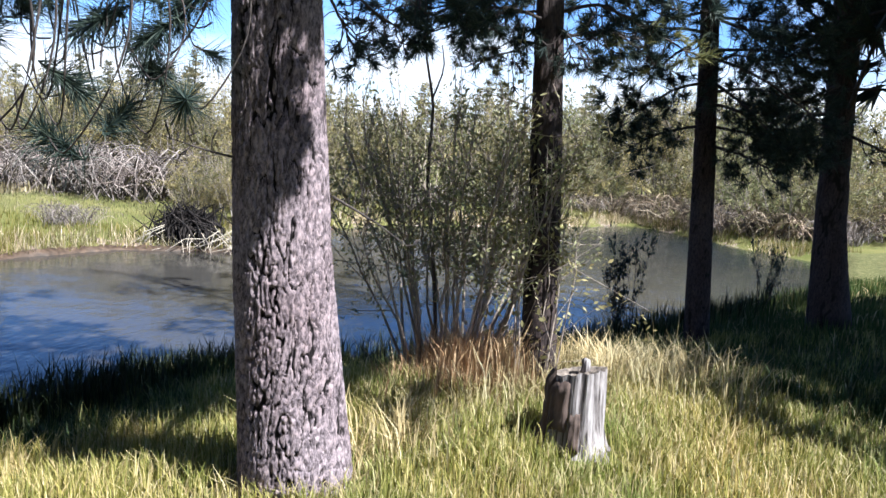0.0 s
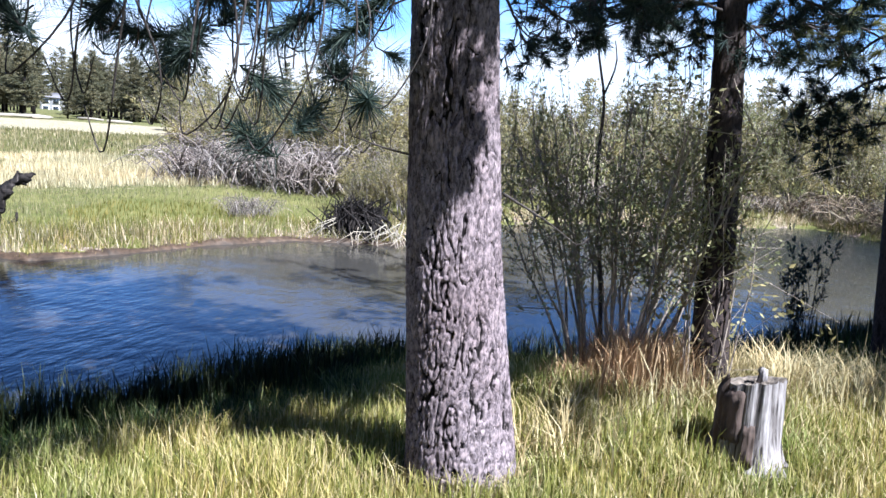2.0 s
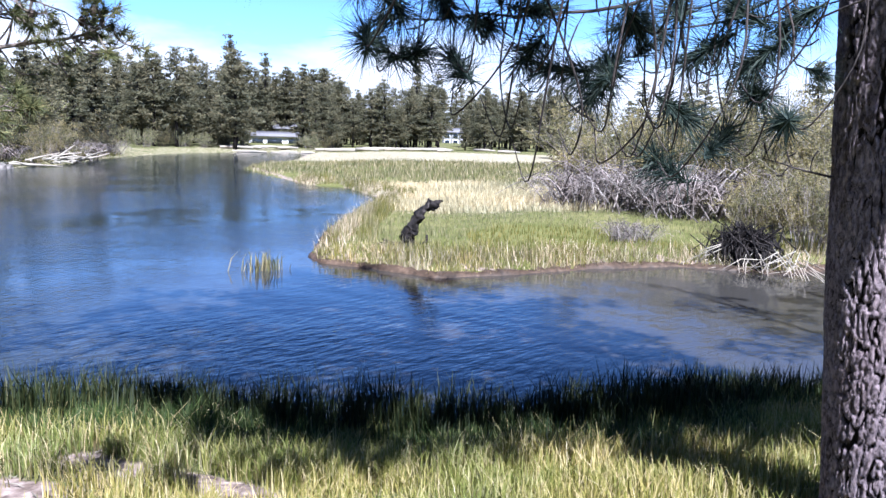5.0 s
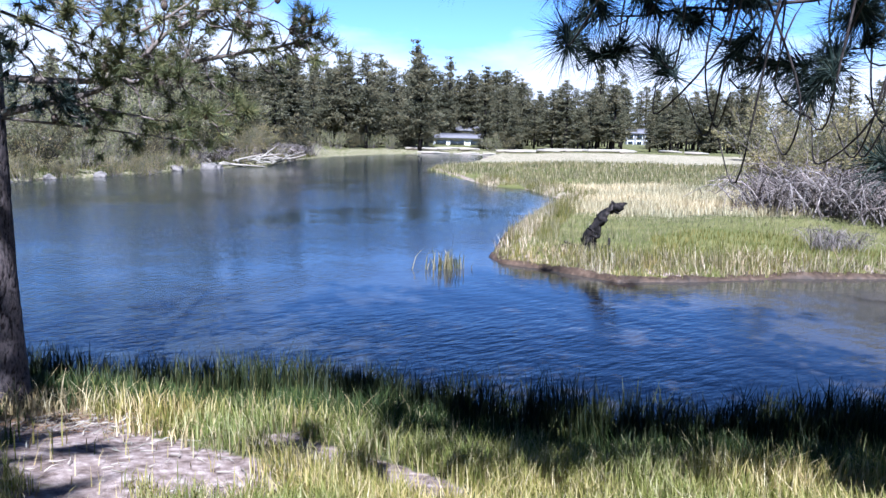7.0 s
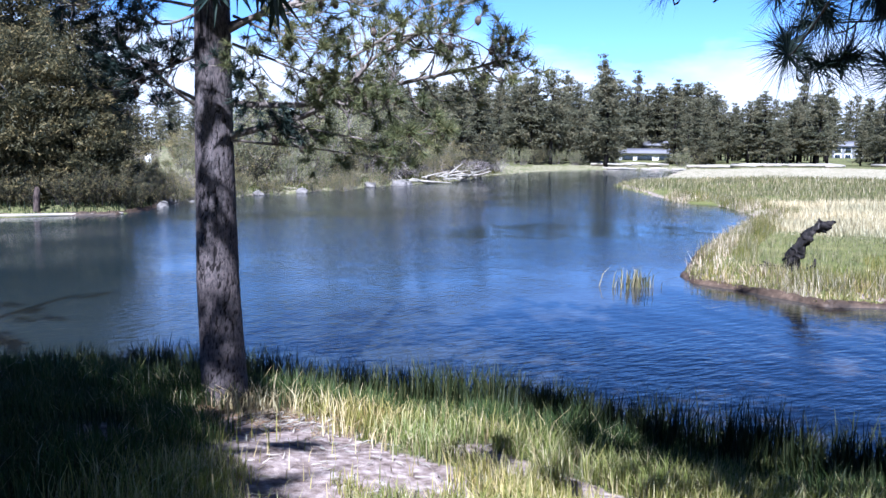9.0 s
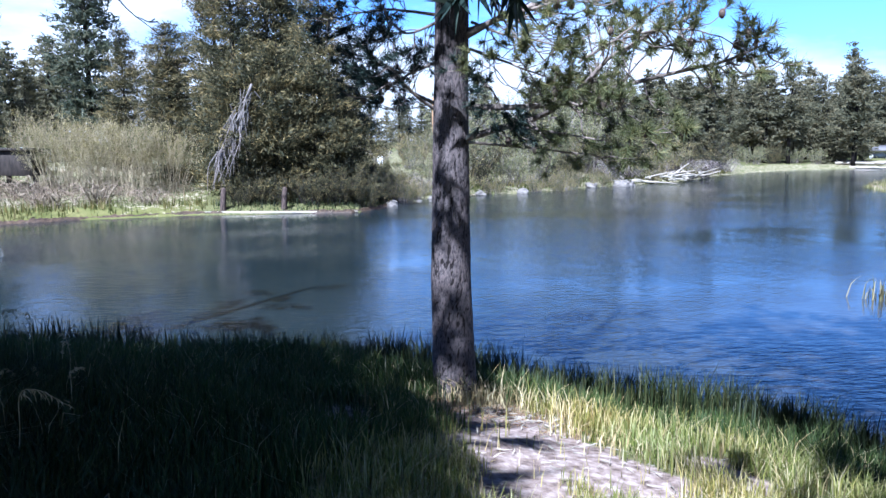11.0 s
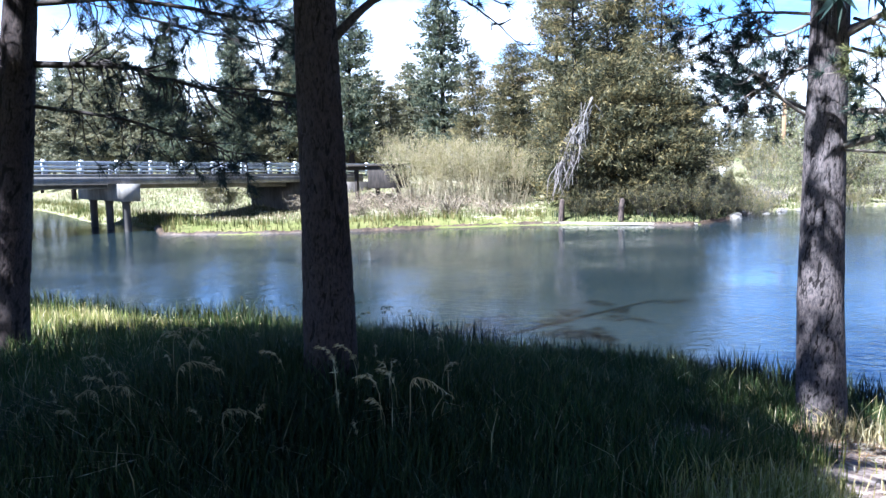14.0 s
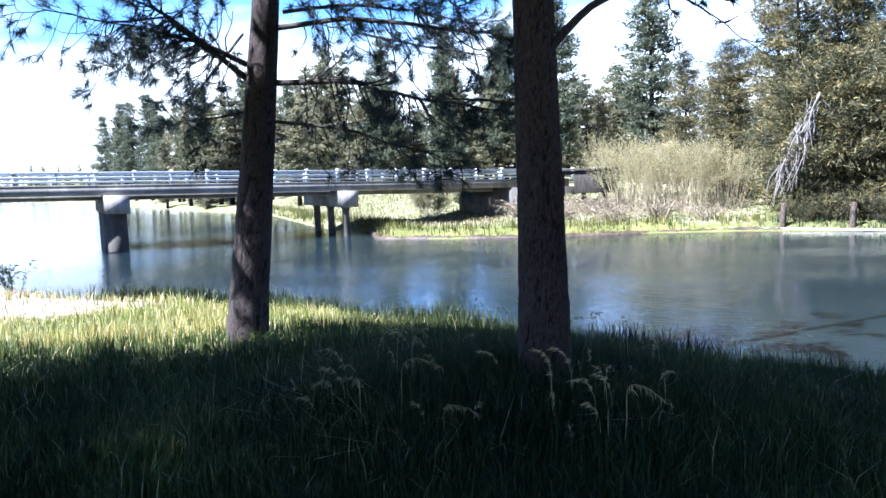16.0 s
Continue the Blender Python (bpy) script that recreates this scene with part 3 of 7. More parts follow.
# ---- trees ----
def spline(pts, n):
    """A smooth line of n points through the given ones."""
    P = np.asarray(pts, float)
    k = len(P)
    if k == 2:
        return P[0] + (P[1] - P[0]) * np.linspace(0, 1, n)[:, None]
    E = np.vstack([2 * P[0] - P[1], P, 2 * P[-1] - P[-2]])
    out = []
    for u in np.linspace(0, k - 1, n):
        i = min(int(u), k - 2)
        f = u - i
        a, b, c, d = E[i:i + 4]
        out.append(0.5 * (2 * b + (c - a) * f + (2 * a - 5 * b + 4 * c - d) * f * f + (3 * b - a - 3 * c + d) * f ** 3))
    return np.array(out)


def crack(v, width):
    """0 in the middle of a crack, 1 from its edge on."""
    v = min(1.0, abs(v) / width)
    return v * v * (3 - 2 * v)


def trunk_mesh(name, axis, radii, mat, sides=64, step=0.03, fine_to=3.0, depth=0.02, cell=9.0, flare=0.25, seed=0):
    """A bark-plated bole along an axis of points; relief is kept as an attribute."""
    axis = np.asarray(axis, float)
    length = np.cumsum(np.r_[0, np.linalg.norm(np.diff(axis, axis=0), axis=1)])
    hs = list(np.arange(0, min(fine_to, length[-1]), step))
    hs += list(np.arange(hs[-1] + 0.25, length[-1], 0.3)) + [length[-1]]
    V, rel = [], []
    for h in hs:
        c = np.array([np.interp(h, length, axis[:, k]) for k in range(3)])
        r = np.interp(h, length, radii)
        for s in range(sides):
            th = s * 2 * math.pi / sides
            rr = r * (1 + flare * math.exp(-h / 0.16) * (0.75 + 0.45 * math.sin(3 * th + seed) + 0.25 * math.sin(7 * th + 2 * seed)))
            ex, ey = math.cos(th), math.sin(th)
            if h <= fine_to + 0.4:
                x, y = ((th - 0.5 * math.pi) % (2 * math.pi)) * r * cell + seed * 3.1, h * cell
                p = Vector((x, y * 0.4, seed))
                w = 0.45 * noise.noise_vector(p * 0.9) + 0.15 * noise.noise_vector(p * 3.1)
                long = crack(noise.noise(Vector((x * 0.95, y * 0.17, seed)) + w), 0.10)
                side = crack(noise.noise(Vector((x * 1.7, y * 0.42, seed + 7.3)) + w), 0.11)
                cross = crack(noise.noise(Vector((x * 1.3, y * 0.80, seed + 2.9)) + 1.4 * w), 0.075)
                g = long * (0.34 + 0.66 * side) * (0.48 + 0.52 * cross) * 0.74 + 0.20 * noise.noise(p * 0.8) + 0.10 * noise.noise(p * 3.9) + 0.08 * noise.noise(p * 9)
            else:
                g = 0.6 + 0.3 * noise.noise(Vector((ex * 3, ey * 3, h * 2)))
            rr += depth * (g - 0.6)
            V.append((c[0] + ex * rr, c[1] + ey * rr, c[2]))
            rel.append(g)
    n = len(hs)
    i, j = np.meshgrid(np.arange(n - 1), np.arange(sides), indexing="ij")
    k = (j + 1) % sides
    Q = np.stack([i * sides + j, i * sides + k, (i + 1) * sides + k, (i + 1) * sides + j], -1).reshape(-1, 4)
    me = mesh_np(name, V, Q, None, mat, True)
    at = me.attributes.new("relief", "FLOAT", "POINT")
    at.data.foreach_set("value", np.array(rel, np.float32))
    return me


def unit(v):
    return v / (np.linalg.norm(v, axis=-1, keepdims=True) + 1e-9)


def needles(C, D, n, length, width, rng, spread=0.8):
    """Tufts of needles at the points C, opening along D."""
    C, D = np.repeat(C, n, axis=0), np.repeat(D, n, axis=0)
    d = unit(D + spread * unit(rng.normal(size=C.shape)))
    L = length * rng.uniform(0.6, 1.1, (len(C), 1))
    C = C + D * rng.uniform(-0.35, 0.15, (len(C), 1)) * length
    side = unit(np.cross(d, rng.normal(size=d.shape))) * width
    tip = C + d * L
    tip[:, 2] -= 0.10 * L[:, 0]
    V = np.stack([C - side, C + side, tip], 1).reshape(-1, 3)
    return V, np.arange(len(V)).reshape(-1, 3)


def bough_meshes(path, r0, twigs, twig_len, droop, seed, tuft=50, nlen=0.15, width=0.0028, start=0.25, mat=None, wood=None, curl=0.35, cones=0, fine=9, forks=0.65, turn=2, spread=0.8, bare=0.0):
    """A limb with side twigs that sag and turn up, with needle tufts at their ends."""
    rng = np.random.default_rng(seed)
    P = spline(path, 14)
    total = np.linalg.norm(np.diff(P, axis=0), axis=1).sum()
    P = P + rng.normal(size=P.shape) * 0.012 * total * np.linspace(0, 1, 14)[:, None] * 0.5
    s = Soup().tube(P, np.linspace(r0, r0 * 0.22, 14), 6) if fine > 3 else Soup().tube(P[[0, 4, 8, 13]], np.linspace(r0, r0 * 0.22, 4), 4)
    C, D = [P[-1]], [unit(P[-1] - P[-2])]
    cone = []
    for k in range(twigs):
        u = start + (1 - start) * (k + rng.uniform(0, 1)) / twigs
        i = min(int(u * 13), 12)
        f = u * 13 - i
        p0 = P[i] * (1 - f) + P[i + 1] * f
        ax = unit(P[i + 1] - P[i])
        side = unit(np.cross(ax, rng.normal(size=3)))
        L = twig_len * rng.uniform(0.5, 1.15) * (1.15 - 0.55 * u)
        v = unit(side * 0.9 + ax * 0.55 + np.array([0, 0, -droop * rng.uniform(0.3, 1.2)]))
        q = [p0]
        for j in range(5):
            v = unit(v + np.array([0, 0, -droop * 0.35 if j < turn else curl * rng.uniform(0.3, 1.3)]) + 0.18 * rng.normal(size=3))
            q.append(q[-1] + v * L / 5)
        q = spline(q, fine)
        s.tube(q if fine > 3 else q[[0, -1]], np.linspace(r0 * 0.30, 0.0035, fine if fine > 3 else 2), 4 if fine > 5 else 3, False)
        if rng.random() >= bare:
            C.append(q[-1])
            D.append(v)
        if rng.random() < forks:
            m = int(rng.integers(fine // 3, max(fine // 3 + 1, fine - 1)))
            w = unit(v + 0.9 * rng.normal(size=3))
            q2 = np.array([q[m] + w * L * 0.4 * e + np.array([0, 0, 0.05 * L * e * e]) for e in np.linspace(0, 1, 4)])
            if fine > 4:
                s.tube(q2, np.linspace(0.005, 0.003, 4), 3, False)
            C.append(q2[-1])
            D.append(w)
        if cones and rng.random() < cones:
            c = q[int(rng.integers(fine // 2, fine))]
            cone.append(c)
    V, T = needles(np.array(C), np.array(D), tuft, nlen, width, rng, spread)
    return s.mesh("bough", wood or M_TWIG, True), mesh_np("needle_spray", V, None, T, mat or M_NEEDLE), cone


CONE = Soup().tube([(0, 0, -0.035), (0, 0, -0.02), (0, 0, 0), (0, 0, 0.02), (0, 0, 0.03)], [0.006, 0.02, 0.024, 0.016, 0.004], 7).mesh("cone", M_CONE, True)


def add_bough(tree, base, *args, **kw):
    """A bough given in world places, hung on a tree that stands at base."""
    b, n, c = bough_meshes(*args, **kw)
    o = part("bough", b, tree, m=Matrix.Translation(-Vector(base)))
    part("needle_spray", n, o, "long green pine needles")
    for p in c:
        part("cone", CONE, o, "small brown pine cone", Matrix.Translation(p))


CROWN = [bough_meshes([(0, 0, 0), (0.9, 0.05, 0.12), (1.7, -0.05, 0.10), (2.4, 0.0, 0.25)], 0.035, 22, 0.75, 0.25, 40 + k, 9, 0.30, 0.038, 0.2, fine=3) for k in range(3)]


def crown(tree, axis_fn, z0, z1, count, reach, seed):
    """Boughs round the upper bole, shorter towards the top."""
    rng = random.Random(seed)
    for k in range(count):
        u = (k + rng.random()) / count
        z = z0 + (z1 - z0) * u
        s = reach * (1.05 - 0.75 * u) / 2.4 * rng.uniform(0.75, 1.15)
        b, n, _ = CROWN[k % 3]
        x, y = axis_fn(z)
        m = Matrix.Translation((x, y, z)) @ Euler((rng.uniform(-0.3, 0.3), rng.uniform(-0.2, 0.25), k * 2.4 + rng.uniform(-0.4, 0.4))).to_matrix().to_4x4() @ Matrix.Diagonal((s, s, s, 1))
        o = part("bough", b, tree, m=m)
        part("needle_spray", n, o, "long green pine needles")


def near_pine(label, pts, radii, mat, height, seed, crown_from=3.6, reach=2.4, count=22, sides=48, step=0.04, depth=0.016, fine_to=3.2, flare=0.25, cell=9.0):
    """A pine whose bole follows pts, then runs on straight to its height."""
    base = Vector(pts[0])
    ax = [np.array(p) - np.array(base) for p in pts]
    d = unit(ax[-1] - ax[0])
    d = unit(d + np.array([0, 0, 0.6]))
    top = ax[-1] + d * (height - ax[-1][2])
    ax.append(top)
    rad = list(radii) + [0.03]
    ob = thing("pine_tree", label, "tree", base, "riverbank pines")
    lo = np.array(ax[0]) - (ax[1] - ax[0]) / np.linalg.norm(ax[1] - ax[0]) * 0.25
    part("trunk", trunk_mesh("trunk", [lo] + ax, [rad[0] * 1.04] + rad, mat, sides, step, fine_to, depth, cell, flare, seed), ob)
    zs, xs, ys = [a[2] for a in ax], [a[0] for a in ax], [a[1] for a in ax]
    if count:
        crown(ob, lambda z: (float(np.interp(z, zs, xs)), float(np.interp(z, zs, ys))), crown_from, height - 0.3, count, reach, seed)
    return ob, base


MAIN, MAIN_BASE = near_pine("large pine with thick plated grey-pink bark on the grassy bank", [(-0.572, 3.40, hz(-0.572, 3.4)), (-0.685, 3.385, 1.07), (-0.748, 3.37, 2.06)],
                            [0.248, 0.203, 0.180], M_BARK, 12.5, 3, 3.9, 3.1, 44, 300, 0.0075, 0.022, 2.55, 0.22, 22.0)
crown(MAIN, lambda z: (-0.165 - 0.045 * (z - 2.06), -0.03 - 0.008 * (z - 2.06)), 7.2, 12.0, 40, 3.9, 33)
T2, T2_BASE = near_pine("slim pine behind the stump, bark darkened for shade", [(0.66, 4.96, hz(0.66, 4.96)), (0.60, 4.96, 1.31), (0.53, 4.97, 2.43)], [0.115, 0.098, 0.085], M_BARK_SHADE, 10, 5, 3.2, 1.8, 16)
T3, T3_BASE = near_pine("shaded dark pine near the inlet", [(2.60, 7.88, hz(2.6, 7.88)), (2.49, 7.92, 1.5), (2.38, 7.95, 3.07)], [0.125, 0.105, 0.085], M_BARK_SHADE, 11, 7, 3.4, 2.2, 18)
T4, T4_BASE = near_pine("stout shaded pine with a swept base", [(4.30, 8.70, hz(4.3, 8.7)), (4.25, 8.86, 0.9), (4.23, 8.92, 1.7), (4.165, 8.97, 3.34)], [0.235, 0.165, 0.155, 0.150], M_BARK_SHADE, 13, 9, 3.8, 2.6, 20)
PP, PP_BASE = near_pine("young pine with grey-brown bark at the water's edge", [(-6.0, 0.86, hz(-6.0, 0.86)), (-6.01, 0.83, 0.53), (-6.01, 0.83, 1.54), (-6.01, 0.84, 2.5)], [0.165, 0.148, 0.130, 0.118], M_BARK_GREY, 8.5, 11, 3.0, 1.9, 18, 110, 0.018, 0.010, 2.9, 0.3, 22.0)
CC, CC_BASE = near_pine("shaded pine in tall grass, plated bark darkened for shade", [(-4.25, -2.06, hz(-4.25, -2.06)), (-4.25, -2.06, 1.23), (-4.24, -2.07, 2.45)], [0.155, 0.128, 0.108], M_BARK_SHADE, 11, 13, 3.3, 2.3, 36, 120, 0.018, 0.016, 2.8, 0.15, 20.0)
LL, LL_BASE = near_pine("leaning shaded pine above the river", [(-6.13, -5.89, hz(-6.13, -5.89)), (-6.26, -5.74, 1.64), (-6.38, -5.6, 3.25)], [0.205, 0.165, 0.130], M_BARK_SHADE, 11, 15, 3.6, 2.1, 15)

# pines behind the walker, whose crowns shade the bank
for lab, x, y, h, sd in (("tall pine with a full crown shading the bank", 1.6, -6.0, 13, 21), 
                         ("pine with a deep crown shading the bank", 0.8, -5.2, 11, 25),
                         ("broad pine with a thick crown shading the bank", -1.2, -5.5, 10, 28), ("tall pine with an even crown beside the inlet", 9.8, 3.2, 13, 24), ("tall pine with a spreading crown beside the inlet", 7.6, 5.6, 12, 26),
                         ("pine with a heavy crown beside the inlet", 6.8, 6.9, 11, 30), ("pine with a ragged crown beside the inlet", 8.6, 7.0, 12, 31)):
    near_pine(lab, [(x, y, hz(x, y)), (x, y + 0.05, 1.5), (x, y, 3.2)], [0.24, 0.19, 0.17], M_BARK_SHADE, h, sd, 3.4, 3.8, 64, 20, 0.15)

# hanging boughs of the large pine
for k, (pth, r, n, tw) in enumerate((([(-0.76, 3.30, 2.55), (-1.12, 3.08, 2.32), (-1.36, 2.88, 2.12), (-1.62, 2.72, 2.02), (-1.88, 2.48, 1.99), (-2.16, 2.12, 1.92)], 0.014, 32, 0.52),
                                     ([(-0.74, 3.32, 2.60), (-0.98, 3.18, 2.30), (-1.18, 3.02, 2.05), (-1.34, 2.90, 1.84)], 0.010, 16, 0.46),
                                     ([(-0.74, 3.30, 2.75), (-1.3, 2.95, 2.46), (-1.75, 2.62, 2.24), (-2.05, 2.30, 2.10)], 0.013, 22, 0.55),
                                     ([(-0.72, 3.36, 2.60), (-0.92, 3.25, 2.32), (-1.02, 3.15, 2.12), (-1.06, 3.10, 1.92)], 0.010, 8, 0.40),
                                     ([(-0.74, 3.32, 2.5), (-1.02, 3.12, 2.14), (-1.25, 2.94, 1.98), (-1.52, 2.70, 1.94)], 0.010, 14, 0.42),
                                     ([(-0.74, 3.30, 2.9), (-1.5, 2.8, 2.55), (-2.2, 2.25, 2.28), (-2.55, 1.85, 2.12)], 0.014, 18, 0.45))):
    add_bough(MAIN, MAIN_BASE, pth, r, int(n * 0.55), tw * 1.05, 1.5, 101 + 10 * k, 150, 0.15, 0.0016, 0.15, curl=0.85, forks=0.15, turn=3, spread=1.0, bare=0.88)
TUFTS = [(-2.21, 2.06, 1.89), (-2.04, 2.15, 1.83), (-1.97, 2.27, 1.81), (-1.88, 2.34, 1.94), (-1.79, 2.46, 1.83), (-1.68, 2.47, 1.79), (-1.59, 2.63, 1.70), (-1.53, 2.66, 1.82), (-1.27, 2.89, 1.87), (-1.12, 2.94, 1.83),
         (-1.46, 2.70, 1.95), (-1.71, 2.45, 2.00), (-1.03, 3.07, 1.98), (-1.29, 2.77, 1.63), (-1.10, 3.00, 1.72), (-1.02, 3.07, 1.62), (-1.35, 2.69, 1.47), (-2.00, 2.25, 2.00), (-1.37, 2.85, 2.03), (-1.17, 2.92, 2.02), (-2.07, 2.06, 1.98), (-1.22, 3.01, 1.57)]
DROOPS = [(-1.79, 2.40, 1.48), (-1.89, 2.33, 1.63), (-1.97, 2.27, 1.67), (-1.67, 2.53, 1.52), (-1.50, 2.62, 1.55), (-1.46, 2.70, 1.56), (-1.58, 2.64, 1.53), (-1.76, 2.41, 1.64), (-1.44, 2.71, 1.64), (-1.17, 2.92, 1.75),
          (-1.27, 2.89, 1.62), (-1.10, 2.95, 1.64), (-1.39, 2.73, 1.54), (-1.59, 2.52, 1.63)]


def hang_twigs():
    """Long sagging twigs of the large pine; most carry a brush of needles, the rest are bare and curl up at the end."""
    rng = np.random.default_rng(77)
    toward = unit(np.array([0.85, -0.68, 0.0]) * -1)
    for k, p in enumerate(TUFTS + DROOPS):
        p = np.array(p)
        bare = k >= len(TUFTS)
        way = -1 if rng.random() < 0.25 else 1
        back = -toward * way * rng.uniform(0.12, 0.5) + rng.normal(size=3) * 0.08
        rise = max(0.14, 2.12 - p[2]) + rng.uniform(0, 0.15)
        top = p + back + np.array([0, 0, rise])
        low = p - toward * way * rng.uniform(0.08, 0.2) - np.array([0, 0, 0.06 if bare else 0.035]) + rng.normal(size=3) * 0.02
        mid = top * 0.4 + low * 0.6 - toward * way * rng.uniform(0.02, 0.14) + rng.normal(size=3) * 0.04
        q = spline([top, mid, low, p + (np.array([0, 0, 0.05]) if bare else 0)], 16)
        o = part("twig", Soup().tube(q, np.linspace(0.0046, 0.0022, 16), 5, False).mesh("twig", M_TWIG, True), MAIN, m=Matrix.Translation(-MAIN_BASE))
        if bare:
            continue
        d = unit(toward * way * rng.uniform(0.3, 0.8) + np.array([0, 0, rng.uniform(-0.3, 0.2)]) + rng.normal(size=3) * 0.35)
        C = p + d * np.array([[0.02], [-0.015], [-0.05], [-0.09]])
        V, T = needles(C, np.repeat(d[None], 4, 0), 95, 0.17, 0.0021, rng, 1.35)
        part("needle_spray", mesh_np("needle_spray", V, None, T, M_NEEDLE), o, "brush of long dark pine needles")


hang_twigs()
add_bough(MAIN, MAIN_BASE, [(-0.86, 3.2, 1.42), (-0.97, 3.1, 1.45), (-1.08, 3.02, 1.49)], 0.006, 5, 0.12, 0.0, 104, 0, 0.01, 0.001)
add_bough(MAIN, MAIN_BASE, [(-0.52, 3.46, 1.285), (-0.33, 3.53, 1.18), (-0.16, 3.6, 1.06)], 0.008, 3, 0.12, 0.1, 105, 0, 0.01, 0.001)
# a dense bough towards the sun, whose shadow lies on the bole
add_bough(MAIN, MAIN_BASE, [(-0.72, 3.25, 2.85), (-0.45, 3.0, 2.68), (-0.20, 2.82, 2.46), (-0.02, 2.70, 2.36)], 0.016, 34, 0.17, 0.2, 171, 110, 0.10, 0.006, 0.62, fine=5)
# long boughs of the large pine over the clearing
for k, (z, a, e, w) in enumerate(((6.1, -0.30, 0.05, 1.55), (6.5, -0.22, -0.05, 1.8), (5.6, -0.26, 0.0, 1.65), (7.0, -0.30, -0.1, 1.85), (5.9, -0.12, 0.05, 1.8))):
    o = part("bough", CROWN[k % 3][0], MAIN, m=Matrix.Translation((-0.30, -0.06, z)) @ Euler((0, e, a)).to_matrix().to_4x4() @ Matrix.Diagonal((w, 0.9, 0.9, 1)))
    part("needle_spray", CROWN[k % 3][1], o, "long green pine needles")
# boughs over the shrub, from the large pine and the slim one
add_bough(MAIN, MAIN_BASE, [(-0.70, 3.6, 3.0), (-0.45, 4.4, 2.85), (-0.1, 5.1, 2.55), (0.1, 5.6, 2.35)], 0.022, 24, 0.5, 0.6, 106, 45, 0.10, 0.003, 0.3)
add_bough(T2, T2_BASE, [(0.56, 4.97, 2.5), (0.2, 5.2, 2.65), (-0.2, 5.5, 2.55), (-0.6, 5.8, 2.45)], 0.016, 18, 0.45, 0.5, 107, 45, 0.10, 0.003, 0.2)
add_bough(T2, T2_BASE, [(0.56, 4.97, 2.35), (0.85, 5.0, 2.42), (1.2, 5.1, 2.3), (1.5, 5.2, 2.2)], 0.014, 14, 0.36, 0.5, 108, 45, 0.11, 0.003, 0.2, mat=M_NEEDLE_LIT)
for k, pth in enumerate(([(0.56, 4.97, 2.45), (0.1, 5.0, 2.42), (-0.25, 5.1, 2.25)], [(0.55, 4.97, 2.3), (0.25, 4.7, 2.32), (0.0, 4.4, 2.2)], [(0.55, 4.97, 2.6), (1.0, 4.8, 2.52), (1.4, 4.6, 2.35)],
                         [(0.56, 4.97, 2.2), (0.95, 5.2, 2.3), (1.3, 5.5, 2.2)], [(0.55, 4.97, 2.5), (0.4, 5.5, 2.6), (0.3, 6.0, 2.5)])):
    add_bough(T2, T2_BASE, pth, 0.012, 20, 0.34, 0.4, 210 + k, 70, 0.11, 0.003, 0.2, fine=6, spread=1.1)
for k, pth in enumerate(([(0.50, 4.95, 2.36), (0.15, 4.97, 2.31), (-0.17, 5.08, 2.21), (-0.44, 5.06, 2.09)], [(0.52, 4.95, 2.20), (0.30, 4.97, 2.10), (0.11, 4.97, 2.04)],
                         [(0.49, 4.95, 2.52), (0.14, 4.97, 2.47), (-0.25, 4.97, 2.35), (-0.58, 4.95, 2.23)], [(0.52, 4.95, 2.32), (0.66, 4.83, 2.19), (0.81, 4.70, 2.03)])):
    add_bough(T2, T2_BASE, pth, 0.010, 16, 0.24, 0.5, 230 + k, 42, 0.085, 0.0026, 0.15, fine=6, spread=1.2)
for k, pth in enumerate(([(-0.60, 3.53, 2.26), (-0.50, 4.15, 2.21), (-0.35, 4.57, 2.15), (-0.25, 4.67, 2.09)], [(-0.60, 3.53, 2.32), (-0.26, 4.37, 2.34), (0.14, 4.77, 2.31)], [(-0.60, 3.53, 2.19), (-0.59, 4.14, 2.09), (-0.53, 4.35, 1.96)])):
    add_bough(MAIN, MAIN_BASE, pth, 0.010, 18, 0.24, 0.5, 240 + k, 42, 0.085, 0.0026, 0.3, fine=6, spread=1.2)
# high boughs of the large pine towards the stump, which shade the shore
for k, pth in enumerate(([(-0.78, 3.36, 4.4), (0.2, 3.2, 4.7), (1.0, 2.9, 4.8), (1.7, 2.5, 4.7)], [(-0.78, 3.36, 3.4), (-0.2, 3.9, 3.6), (0.3, 4.2, 3.6), (0.9, 4.3, 3.5)],
                         [(-0.78, 3.36, 4.0), (0.4, 3.3, 4.2), (1.2, 3.2, 4.3), (2.0, 3.0, 4.2)])):
    add_bough(MAIN, MAIN_BASE, pth, 0.024, 30, 0.55, 0.4, 260 + k, 60, 0.15, 0.005, 0.15, fine=6, spread=1.2)
